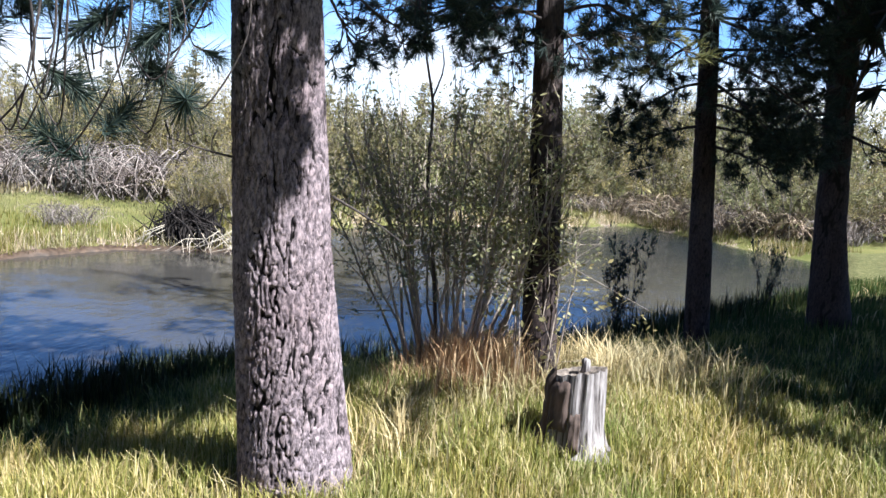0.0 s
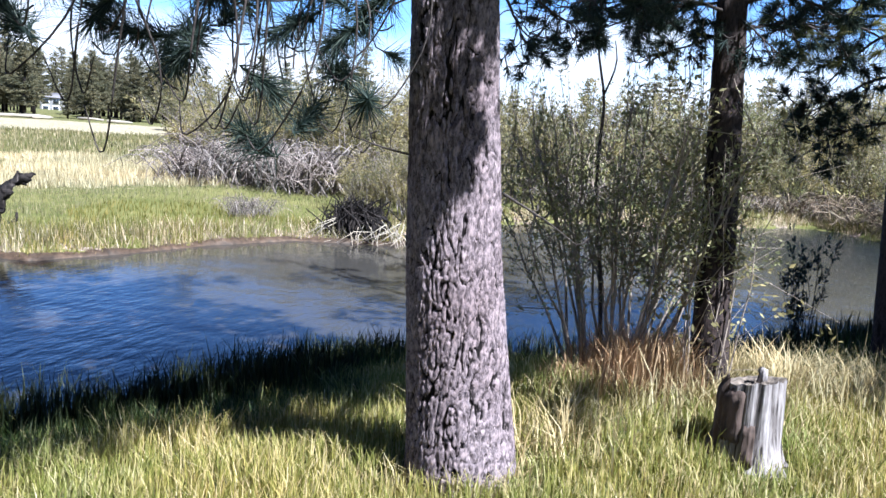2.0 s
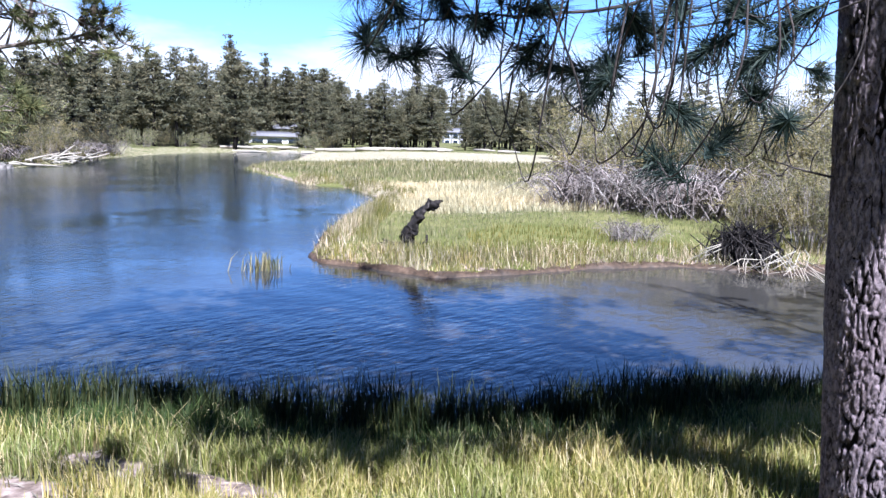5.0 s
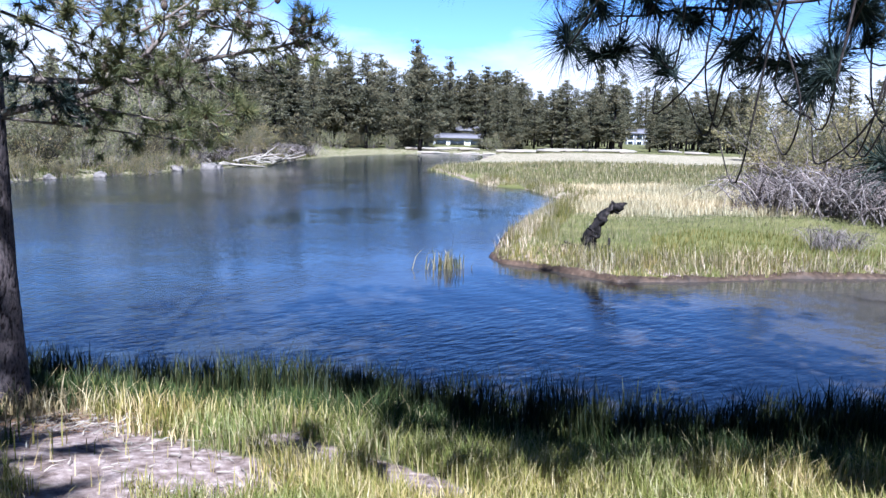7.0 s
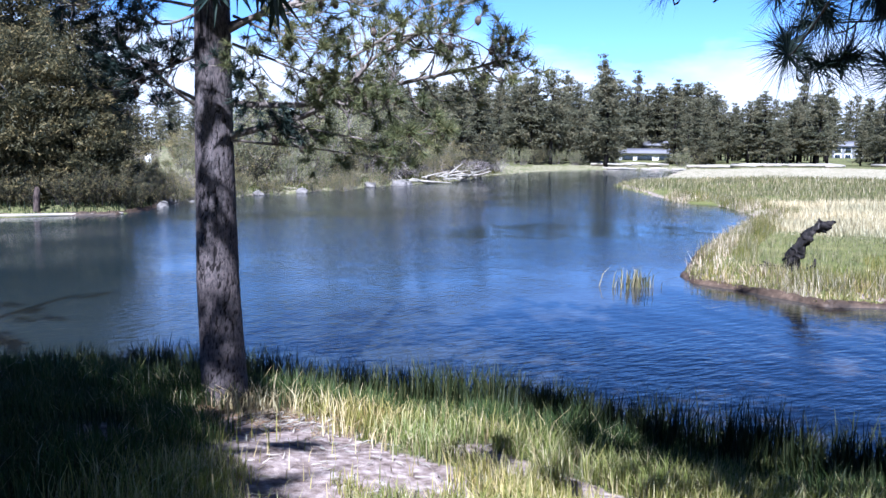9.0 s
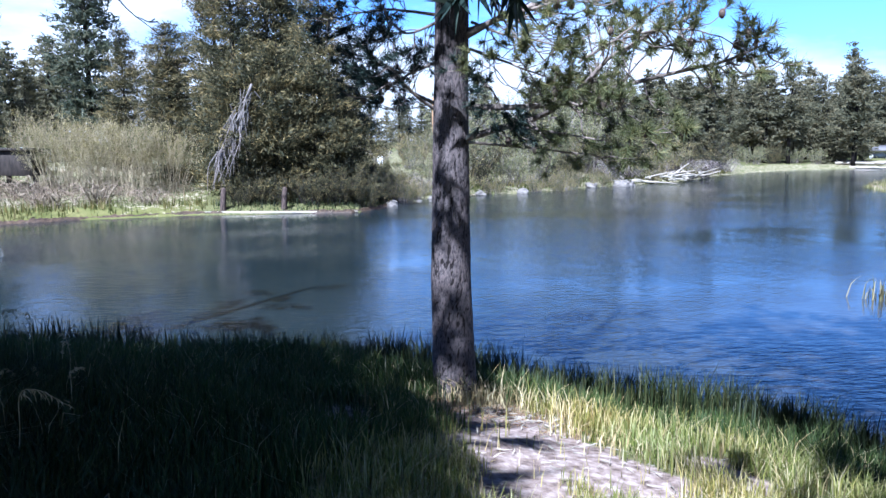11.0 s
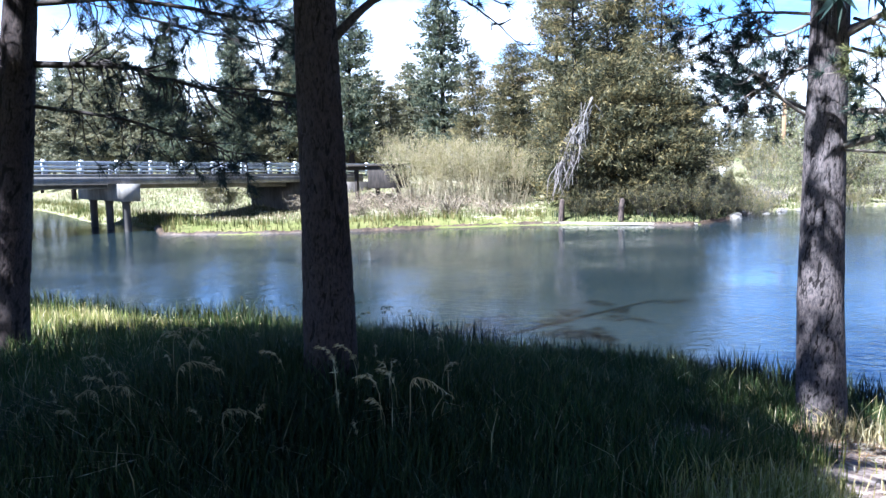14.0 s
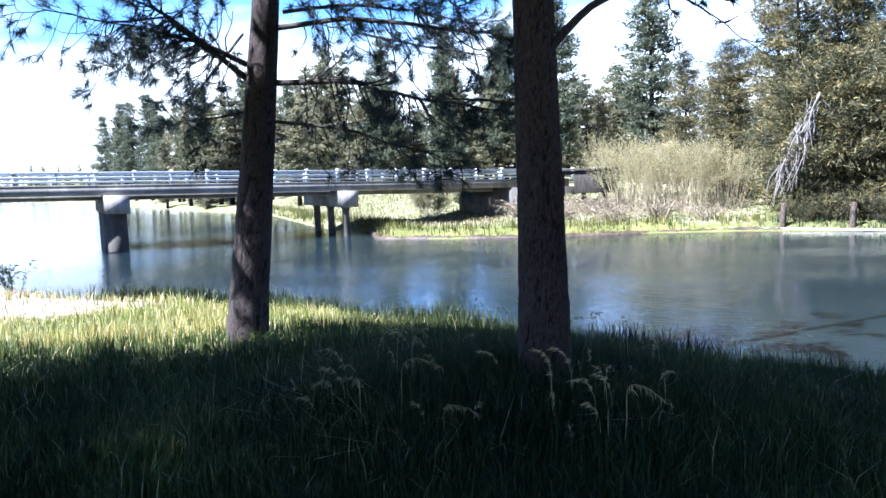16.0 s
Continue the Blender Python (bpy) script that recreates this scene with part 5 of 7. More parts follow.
def build_far_grass():
    rng = np.random.default_rng(12)

    def pool(n, x0, x1, y0, y1):
        X, Y = rng.uniform(x0, x1, n), rng.uniform(y0, y1, n)
        return X, Y, *land(X, Y)

    X, Y, z, dn, da, db, wet = pool(640000, -30, 14, 8, 36)
    edge = (db < 1.3) & (db > 0.04) & ~wet & (dn > 1.5)
    k = edge & (rng.random(len(X)) < 0.30 + 0.55 * wobble(X, Y, 1.3, 4))
    sward("green_reeds", "fresh green sedge tufts on the meadow's edge", X[k], Y[k], rng.uniform(0.14, 0.44, k.sum()) * (0.8 + 0.45 * wobble(X[k], Y[k], 1.7, 5)), 0.006 + 0.0006 * np.hypot(X[k], Y[k]) * rng.uniform(0.4, 1, k.sum()), M_LUSH, rng, 0.4, True, "reeds")
    k = edge & (rng.random(len(X)) < 0.20 + 0.36 * wobble(X, Y, 0.8, 9))
    sward("reeds", "yellow-green reeds fringing the far meadow", X[k], Y[k], rng.uniform(0.18, 0.52, k.sum()) * (0.75 + 0.35 * wobble(X[k], Y[k], 1.3, 3)), 0.007 + 0.0006 * np.hypot(X[k], Y[k]) * rng.uniform(0.4, 1, k.sum()), M_REED, rng, 0.35, True, "reeds")
    k = (db < 0.8) & (~wet) & (dn > 1.5) & (rng.random(len(X)) < 0.26 + 0.5 * wobble(X, Y, 1.1, 13))
    sward("dead_reeds", "matted straw-coloured dead reeds at the waterline", X[k], Y[k], rng.uniform(0.08, 0.36, k.sum()), rng.uniform(0.010, 0.028, k.sum()), M_MATTED, rng, 1.3, True, "reeds")
    k = (~wet) & (db > 1.0) & (dn > 4) & (rng.random(len(X)) < 0.30)
    pale = np.exp(-(((X + 17.2) / 6.4) ** 2 + ((Y - 23.4) / 5.6) ** 2)) + 0.10 * wobble(X, Y, 0.9, 2) > 0.36
    lush = np.exp(-(((X + 8.8) / 2.6) ** 2 + ((Y - 15.4) / 2.4) ** 2)) + 0.12 * wobble(X, Y, 0.8, 12) > 0.45
    m = k & lush & ~pale
    sward("lush_grass", "lush yellow-green patch of meadow grass", X[m], Y[m], rng.uniform(0.06, 0.2, m.sum()), rng.uniform(0.012, 0.03, m.sum()), M_LUSH, rng, 0.5, True)
    m = k & ~pale & ~lush
    sward("meadow_grass", "green and straw tussocks of the wet meadow", X[m], Y[m], rng.uniform(0.04, 0.16, m.sum()) * (1 + 0.7 * (wobble(X[m], Y[m], 0.9, 7) > 0.35)), rng.uniform(0.010, 0.024, m.sum()), M_MEADOW, rng, 0.5, True)
    m = k & pale
    sward("bleached_grass", "bleached white-straw patch in the meadow", X[m], Y[m], rng.uniform(0.15, 0.34, m.sum()), rng.uniform(0.02, 0.05, m.sum()), M_PALE, rng, 0.6, True)
    X, Y, z, dn, da, db, wet = pool(120000, -60, -8, 28, 66)
    k = (~wet) & (np.hypot(X, Y) < 56 + 3 * wobble(X, Y, 0.3, 3)) & (rng.random(len(X)) < 0.6)
    sward("far_reeds", "straw-green reeds on the far tongue of meadow", X[k], Y[k], rng.uniform(0.1, 0.34, k.sum()), rng.uniform(0.03, 0.08, k.sum()), M_REED, rng, 0.4, True, "reeds")
    X, Y, z, dn, da, db, wet = pool(260000, -62, -24, -40, 34)
    k = (da < 1.5) & (da > 0.12) & (~wet) & (db > 4) & ~((Y > -3.2) & (Y < 3.2)) & (rng.random(len(X)) < 0.6 + 0.6 * wobble(X, Y, 1.5, 4))
    sward("bank_grass", "green reedy grass on the opposite bank", X[k], Y[k], rng.uniform(0.15, 0.46, k.sum()) * (0.85 + 0.5 * wobble(X[k], Y[k], 1.5, 4)), rng.uniform(0.025, 0.06, k.sum()), M_BANKGRASS, rng, 0.35, True)
    # nearly black blades imitate the shade below the junipers
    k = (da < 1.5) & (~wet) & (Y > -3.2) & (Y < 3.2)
    sward("shade_toned_sedge", "sedge under the overhanging junipers, darkened for shade", X[k], Y[k], rng.uniform(0.1, 0.34, k.sum()), rng.uniform(0.02, 0.05, k.sum()), M_SEDGE_SHADE, rng, 0.5, True)
    k = (da > 1.3) & (da < 11) & (~wet) & (rng.random(len(X)) < 0.4) & (db > 4) & ~((Y > -3.6) & (Y < 3.4) & (da < 4.5))
    sward("bank_straw", "pale dry grass on the opposite bank", X[k], Y[k], rng.uniform(0.07, 0.24, k.sum()) * (1 + 0.6 * wobble(X[k], Y[k], 0.9, 6)), rng.uniform(0.025, 0.06, k.sum()), M_BANKSTRAW, rng, 0.6, True)
    n = 120
    X, Y = rng.normal(-11.42, 0.15, n), rng.normal(9.12, 0.15, n)
    V, q, t = blades(X, Y, np.full(n, WATER_Z), rng.uniform(0.1, 0.42, n), rng.uniform(0.012, 0.024, n), rng, 0.6)
    tagged(new("reed_tuft", mesh_np("reed_tuft", V, q, t, M_REED)), "small tuft of reeds standing in the water", "reeds", kind="stuff")


def seed_stalk(x, y, h, az, seed):
    """A tall grass stalk with a nodding pale seed head."""
    rng = np.random.default_rng(seed)
    z = hz(x, y)
    d = np.array([math.cos(az), math.sin(az), 0])
    P = np.array([np.array([x, y, z]) + d * (0.05 * h * u + 0.32 * h * max(0, u - 0.6) ** 1.3 * 2) + np.array([0, 0, h * (u - 1.5 * max(0, u - 0.72) ** 1.6)]) for u in np.linspace(0, 1, 11)])
    s = Soup().tube(P, np.linspace(0.0022, 0.0012, 11), 4)
    ob = thing("seed_grass", "tall grass stalk with a nodding pale seed head", "grass", group="seed grasses")
    part("stalk", s.mesh("stalk", M_STRAW), ob)
    C = np.repeat(P[7:], 10, axis=0) + rng.normal(size=(40, 3)) * 0.004
    V, T = needles(C, unit(np.repeat(np.gradient(P, axis=0)[7:], 10, axis=0)) + np.array([0, 0, -0.5]), 1, 0.035, 0.0028, rng, 0.5)
    part("seed_head", mesh_np("seed_head", V, None, T, M_STRAW), ob, "pale feathery seed head")


def plume(x, y, h, az, seed):
    """A tall stalk whose heavy head hangs over, with a comb of pale spikelets."""
    rng = np.random.default_rng(seed)
    d = np.array([math.cos(az), math.sin(az), 0])
    base = np.array([x, y, hz(x, y)])
    P = spline([base, base + np.array([0, 0, 0.55 * h]) + d * 0.03, base + np.array([0, 0, 0.95 * h]) + d * 0.10 * h, base + np.array([0, 0, h]) + d * 0.30 * h, base + np.array([0, 0, 0.86 * h]) + d * 0.58 * h], 22)
    ob = thing("plume_grass", "tall dry grass with a drooping comb of pale spikelets", "grass", group="plume grasses")
    part("stalk", Soup().tube(P, np.linspace(0.0026, 0.0012, 22), 4).mesh("stalk", M_STRAW), ob)
    s = Soup()
    for p in P[11:]:
        for j in range(3):
            q = p + rng.normal(size=3) * 0.004
            e = d * rng.uniform(0.005, 0.03) + np.array([0, 0, -rng.uniform(0.012, 0.04)]) + rng.normal(size=3) * 0.006
            s.tube([q, q + e * 0.5 + d * 0.006, q + e], [0.001, 0.002, 0.0006], 4, False)
    part("seed_head", s.mesh("seed_head", M_STRAW), ob, "comb of pale hanging spikelets")


build_near_grass()
build_far_grass()
for k, (x, y, h, a) in enumerate(((-3.42, -2.75, 0.40, 3.9), (-3.55, -2.62, 0.48, 2.6), (-3.85, -2.7, 0.52, 3.4), (-3.75, -1.5, 0.42, 1.3), (-3.55, -3.0, 0.36, 4.4), (-4.0, -2.9, 0.55, 3.0), (-3.4, -2.3, 0.34, 2.0))):
    plume(x, y, h, a, 700 + k)
_r = random.Random(5)
for k in range(46):
    seed_stalk(-3.45 - _r.random() * 1.6, -3.5 + _r.random() * 2.0, _r.uniform(0.3, 0.6), _r.uniform(2.0, 5.5), 300 + k)
for k in range(14):
    seed_stalk(-8.2 + _r.random() * 0.6, -4.6 + _r.random() * 2.4, _r.uniform(0.4, 0.75), _r.uniform(0, 6), 480 + k)
for k, (x, y, h) in enumerate(((1.66, 6.1, 0.52), (1.84, 6.1, 0.58), (1.30, 6.2, 0.42))):
    ob = thing("dry_stalk", "single tall pale dry grass stalk", "grass", group="dry stalks")
    part("stalk", Soup().tube(spline([(x, y, hz(x, y)), (x + 0.02, y, hz(x, y) + h * 0.55), (x - 0.03 + 0.05 * k, y, hz(x, y) + h)], 10), np.linspace(0.005, 0.002, 10), 5).mesh("stalk", M_STRAW, True), ob)


# ---- shrubs ----
def leaves(C, D, length, width, rng):
    n = len(C)
    d = unit(D + 0.9 * rng.normal(size=D.shape))
    s = unit(np.cross(d, rng.normal(size=d.shape))) * (width * rng.uniform(0.6, 1.2, n))[:, None] / 2
    L = (length * rng.uniform(0.6, 1.2, n))[:, None] * d
    V = np.stack([C, C + L * 0.45 - s, C + L, C + L * 0.45 + s], 1).reshape(-1, 3)
    return V, np.arange(4 * n).reshape(-1, 4)


def shrub_meshes(seed, stems, height, spread, base, per_twig, leaf, lwid, leaf_mat, stem_mat, r0=0.012, sub=7, arch=0.4, low=0.25, sides=3):
    rng = np.random.default_rng(seed)
    s, C, D = Soup(), [], []
    for k in range(stems):
        a = rng.uniform(0, 2 * np.pi)
        b0 = np.array([math.cos(a), math.sin(a), 0]) * base * math.sqrt(rng.random())
        out = unit(np.array([math.cos(a + rng.normal() * 0.5), math.sin(a + rng.normal() * 0.5), 0]))
        H = height * rng.uniform(0.6, 1.0)
        sp = spread * rng.uniform(0.15, 1.0)
        q = np.array([b0 + out * sp * u ** (1.0 + arch) + np.array([0, 0, H * (u - 0.12 * u * u * sp)]) + rng.normal(size=3) * 0.02 * height * u for u in np.linspace(0, 1, 7)])
        s.tube(q, np.linspace(r0, r0 * 0.25, 7), sides, False)
        for j in range(sub):
            u = rng.uniform(low, 1.0)
            i = min(int(u * 6), 5)
            p = q[i] + (q[i + 1] - q[i]) * (u * 6 - i)
            v = unit(unit(q[i + 1] - q[i]) + 0.8 * rng.normal(size=3) + np.array([0, 0, 0.3]))
            L = height * rng.uniform(0.10, 0.26)
            tw = np.array([p + v * L * e + np.array([0, 0, 0.2 * L * e * e]) for e in ((0, 0.5, 1) if sides > 3 else (0, 1))])
            s.tube(tw, np.linspace(0.35, 0.12, len(tw)) * r0, 3, False)
            if per_twig:
                e = rng.uniform(0.1, 1.0, per_twig)
                C.append(p + v * L * e[:, None] + rng.normal(size=(per_twig, 3)) * 0.03 * height * 0.5)
                D.append(np.repeat(v[None], per_twig, 0))
    st = s.mesh("stem_clump", stem_mat, True)
    if not per_twig:
        return st, None
    V, Q = leaves(np.vstack(C), np.vstack(D), leaf, lwid, rng)
    return st, mesh_np("foliage", V, Q, None, leaf_mat)


def shrub(name, meshes, label, at, scale=(1, 1, 1), turn=0.0, group="", category="shrub"):
    ob = thing(name, label, category, (at[0], at[1], hz(*at) - 0.03 if len(at) == 2 else at[2]), group)
    m = Matrix.Rotation(turn, 4, "Z") @ Matrix.Diagonal((*scale, 1))
    part("stem_clump", meshes[0], ob, m=m)
    if meshes[1]:
        part("foliage", meshes[1], ob, m=m)
    return ob


HERO = shrub_meshes(61, 34, 2.05, 0.80, 0.30, 30, 0.040, 0.014, M_WILLOW, M_STEM, 0.013, 13, 0.1, 0.38, 5)
shrub("willow_shrub", HERO, "leggy willow shrub with small grey-green leaves", (0.12, 5.25))
# its long bare leader
ob = thing("sapling", "thin dark bare-topped sapling inside the willow", "sapling", (0, 0, 0))
part("stem", Soup().tube(spline([(0.02, 5.2, 0.0), (-0.05, 5.2, 0.7), (-0.13, 5.2, 1.3), (-0.13, 5.2, 1.75), (-0.19, 5.2, 2.05), (-0.23, 5.2, 2.35)], 16), np.linspace(0.017, 0.006, 16), 6).mesh("stem", M_TWIG, True), ob)
part("twig", Soup().tube(spline([(-0.14, 5.2, 1.8), (-0.08, 5.22, 2.0), (-0.1, 5.22, 2.15)], 6), np.linspace(0.007, 0.003, 6), 4).mesh("twig", M_TWIG, True), ob)

TWINER = shrub_meshes(62, 7, 2.2, 0.22, 0.16, 16, 0.05, 0.02, M_WILLOW_FAR, M_STEM, 0.007, 10, 0.0, 0.1)
shrub("climbing_shrub", TWINER, "pale twining stems with yellow leaves round the slim pine", (0.62, 4.86))
INLET = shrub_meshes(63, 9, 0.75, 0.35, 0.1, 12, 0.05, 0.02, M_NEEDLE, M_TWIG, 0.009, 7, 0.1, 0.3)
shrub("young_willow", INLET, "small dark willow in shade at the inlet", (2.12, 9.1), (1.0, 1.0, 1.75), 0.4)
shrub("young_willow", INLET, "thin dark willow sapling at the inlet's end", (4.5, 11.1), (0.7, 0.7, 1.5), 2.0)
shrub("young_willow", INLET, "low dark shrub on the sandy bank", (-9.9, -15.0), (1.3, 1.3, 0.9), 1.0)

WILLOWS = [shrub_meshes(70 + k, 40, 3.0, 1.5, 0.9, 26, 0.085, 0.036, M_WILLOW_FAR, M_BRUSH, 0.018, 9, 0.1, 0.25) for k in range(3)]
WILLOWS_G = [shrub_meshes(75 + k, 36, 3.0, 1.5, 0.9, 22, 0.09, 0.04, M_WILLOW, M_BRUSH, 0.018, 9, 0.1, 0.2) for k in range(2)]


def tangle_mesh(seed, count, height, reach, mat):
    """Dead limbs that arch over and sag, with crooked side twigs."""
    rng = np.random.default_rng(seed)
    s = Soup()
    for k in range(count):
        a = rng.uniform(0, 2 * np.pi)
        b0 = np.array([rng.normal() * 0.5, rng.normal() * 0.4, 0])
        L, H = reach * rng.uniform(0.5, 1.1), height * rng.uniform(0.4, 1.0)
        d = np.array([math.cos(a), math.sin(a), 0])
        bend = rng.uniform(0.55, 0.95)
        q = np.array([b0 + d * L * u + np.array([0, 0, H * math.sin(math.pi * u * bend) - 0.02]) + rng.normal(size=3) * 0.05 * u for u in np.linspace(0, 1, 7)])
        r = rng.uniform(0.010, 0.036)
        s.tube(q, np.linspace(r, r * 0.3, 7), 3, False)
        for j in range(4):
            i = int(rng.integers(2, 7))
            v = unit(rng.normal(size=3) + np.array([0, 0, -0.2]))
            m = q[i] + v * L * 0.12
            s.tube([q[i], m, m + unit(v + rng.normal(size=3) * 0.7) * L * 0.14], [r * 0.45, r * 0.3, r * 0.15], 3, False)
    return s.mesh("stem_clump", mat, True), None


BARE = [tangle_mesh(80 + k, 62, 1.5, 1.9, M_BRUSH) for k in range(3)]
TAN = [tangle_mesh(84 + k, 62, 1.3, 1.9, M_TANBRUSH) for k in range(2)]
_r = random.Random(8)


def belt(spots, kinds, name, label, lo, hi, group):
    for k, (x, y) in enumerate(spots):
        s = _r.uniform(lo, hi)
        shrub(name, kinds[k % len(kinds)], label, (x, y), (s * _r.uniform(0.9, 1.25), s * _r.uniform(0.9, 1.25), s), _r.uniform(0, 6), group)


belt([(-11.8, 23.5), (-10.2, 24.6), (-8.4, 24.2), (-6.6, 25.4), (-4.8, 24.6), (-3.2, 26.4), (-13.4, 26.5), (-9.4, 27.5), (-5.6, 28.2), (-1.0, 28.0), (-15.5, 29.5), (-12, 31), (-2.6, 31), (1.5, 31.5), (-7.2, 31.5)],
     WILLOWS, "willow_shrub", "yellow-green willow shrub in new leaf on the meadow", 0.95, 1.35, "meadow willows")
belt([(-6.3, 22.6), (-7.6, 24.0), (-5.2, 21.8), (-10.6, 24.0), (-5.9, 19.4), (-4.6, 18.6), (-4.9, 20.6), (-3.4, 22.0), (-4.2, 19.6)], WILLOWS, "willow_shrub", "low yellow-leaved willow at the water's edge", 0.45, 0.75, "low willows")
belt([(3.2, 30.2), (5.2, 32.0), (8.2, 31.0), (9.9, 28.4), (10.8, 25.8), (12.4, 25.0), (13.8, 27.0), (11.6, 30.2), (14.8, 24.0), (6.8, 34.0), (0.8, 34.5), (16.5, 27)], WILLOWS + WILLOWS_G, "willow_shrub",
     "willow thicket in fresh leaf across the inlet", 0.7, 1.15, "inlet willows")
belt([(-11.6, 21.4), (-10.4, 21.9), (-9.2, 22.4), (-8.0, 23.0), (-12.6, 22.2), (-6.8, 23.6), (-9.8, 22.8), (-5.6, 23.4), (-8.6, 21.9), (-11.0, 22.6)], BARE, "dead_brush", "tangle of bleached grey dead brush", 0.75, 1.05, "dead brush")
belt([(-8.05, 16.6), (-7.85, 17.2)], BARE, "dead_brush", "thin grey dead bush at the edge of the reeds", 0.28, 0.36, "dead brush")
belt([(5.6, 30.6), (7.4, 30.2), (9.0, 26.4), (12.0, 23.8), (2.0, 29.0), (-1.2, 25.6)], BARE, "dead_brush", "low grey dead brush by the water", 0.45, 0.8, "dead brush")

belt([(4.6, 38.4), (6.4, 37.6), (8.2, 37.2), (10.0, 36.4), (11.6, 35.6), (13.2, 34.6), (15.0, 33.6), (17.0, 32.4), (19.0, 31.0), (9.0, 39.4), (12.6, 38.2)], WILLOWS_G + WILLOWS, "willow_shrub", "tall olive thicket on the slope beyond the inlet", 1.35, 1.75, "slope thicket")
belt([(6.4, 30.4), (8.2, 29.0), (9.2, 27.0), (10.4, 25.4), (12.2, 24.6), (14.0, 24.4)], TAN, "dead_brush", "brown-grey dead brush on the inlet's far shore", 0.7, 1.0, "dead brush")


def brush_heap():
    """A heap of dark roots with pale sticks leaning into the water."""
    rng = np.random.default_rng(91)
    ob = thing("brush_heap", "heap of dark twigs and pale sticks leaning into the water", "brush", (-5.25, 16.0, WATER_Z))
    dark = Soup()
    for k in range(330):
        a = rng.uniform(0, 2 * np.pi)
        p = np.array([0.8 * math.cos(a), 0.5 * math.sin(a) + 0.3, 0]) * rng.uniform(0.4, 1)
        t = np.array([rng.normal() * 0.32, rng.normal() * 0.2 + 0.25, rng.uniform(0.45, 0.95)])
        dark.tube([p, (p + t) / 2 + rng.normal(size=3) * 0.1 + p * 0.25, t], [0.022, 0.018, 0.008], 4, False)
    for k in range(44):
        x = rng.uniform(-0.55, 1.7)
        p = np.array([x * 0.8, rng.uniform(-0.1, 0.35), rng.uniform(0.2, 0.5)])
        t = np.array([x + rng.normal() * 0.4, rng.uniform(-0.6, -0.25), rng.uniform(-0.05, 0.08)])
        part("stick", Soup().tube([p, (p + t) / 2 + rng.normal(size=3) * 0.06, t], [0.011, 0.009, 0.005], 5).mesh("stick", M_STICK, True), ob, "pale bleached stick")
    part("root_tangle", dark.mesh("root_tangle", M_SNAG, True), ob)


brush_heap()


def snag():
    """The dark rotten stub that rises from the meadow."""
    rng = np.random.default_rng(92)
    ob = thing("snag", "dark charred broken snag standing in the reeds", "dead tree", (-10.62, 12.22, hz(-10.62, 12.22)))
    P = spline([(-0.08, -0.05, -0.1), (-0.06, -0.04, 0.15), (0.0, 0.0, 0.38), (0.10, 0.07, 0.60), (0.19, 0.14, 0.76), (0.31, 0.24, 0.88), (0.48, 0.38, 0.94)], 40)
    U = np.linspace(0, 1, 40)
    R = np.interp(U, [0, 0.12, 0.3, 0.45, 0.55, 0.7, 0.85, 1], [0.24, 0.12, 0.15, 0.10, 0.135, 0.08, 0.09, 0.02])
    s = Soup().tube(P, R, 22)
    V = np.vstack(s.v)
    for i, v in enumerate(V):
        p = Vector(v)
        V[i] = p + noise.noise_vector(p * 7) * 0.085 + noise.noise_vector(p * 21) * 0.045
    s.v = [V]
    part("bole", s.mesh("bole", M_SNAG), ob)
    for x, y, z, dx, dy, dz in ((0.12, 0.08, 0.55, 0.12, 0.02, 0.13), (0.2, 0.15, 0.74, -0.09, -0.02, 0.08), (0.3, 0.24, 0.84, 0.1, 0.05, -0.09), (0.05, 0.02, 0.36, -0.12, -0.08, 0.03), (0.38, 0.3, 0.88, 0.09, 0.07, 0.06)):
        part("spike", Soup().tube([(x, y, z), (x + dx * 0.6, y + dy * 0.5, z + dz * 0.7), (x + dx, y + dy, z + dz)], [0.05, 0.03, 0.008], 6).mesh("spike", M_SNAG), ob)
    for a, b, c in (((0, 0, 0.02), (-0.25, -0.28, 0.08), (-0.42, -0.38, 0.16)), ((0.05, 0, 0.0), (0.3, 0.2, 0.03), (0.42, 0.28, 0.0)), ((0.1, 0.0, 0.0), (0.22, 0.2, 0.1), (0.24, 0.22, 0.26)), ((-0.1, -0.1, 0.02), (-0.4, -0.25, 0.07), (-0.62, -0.45, 0.03))):
        part("root", Soup().tube(spline([a, b, c], 8), np.linspace(0.06, 0.02, 8), 6).mesh("root", M_SNAG, True), ob)


snag()


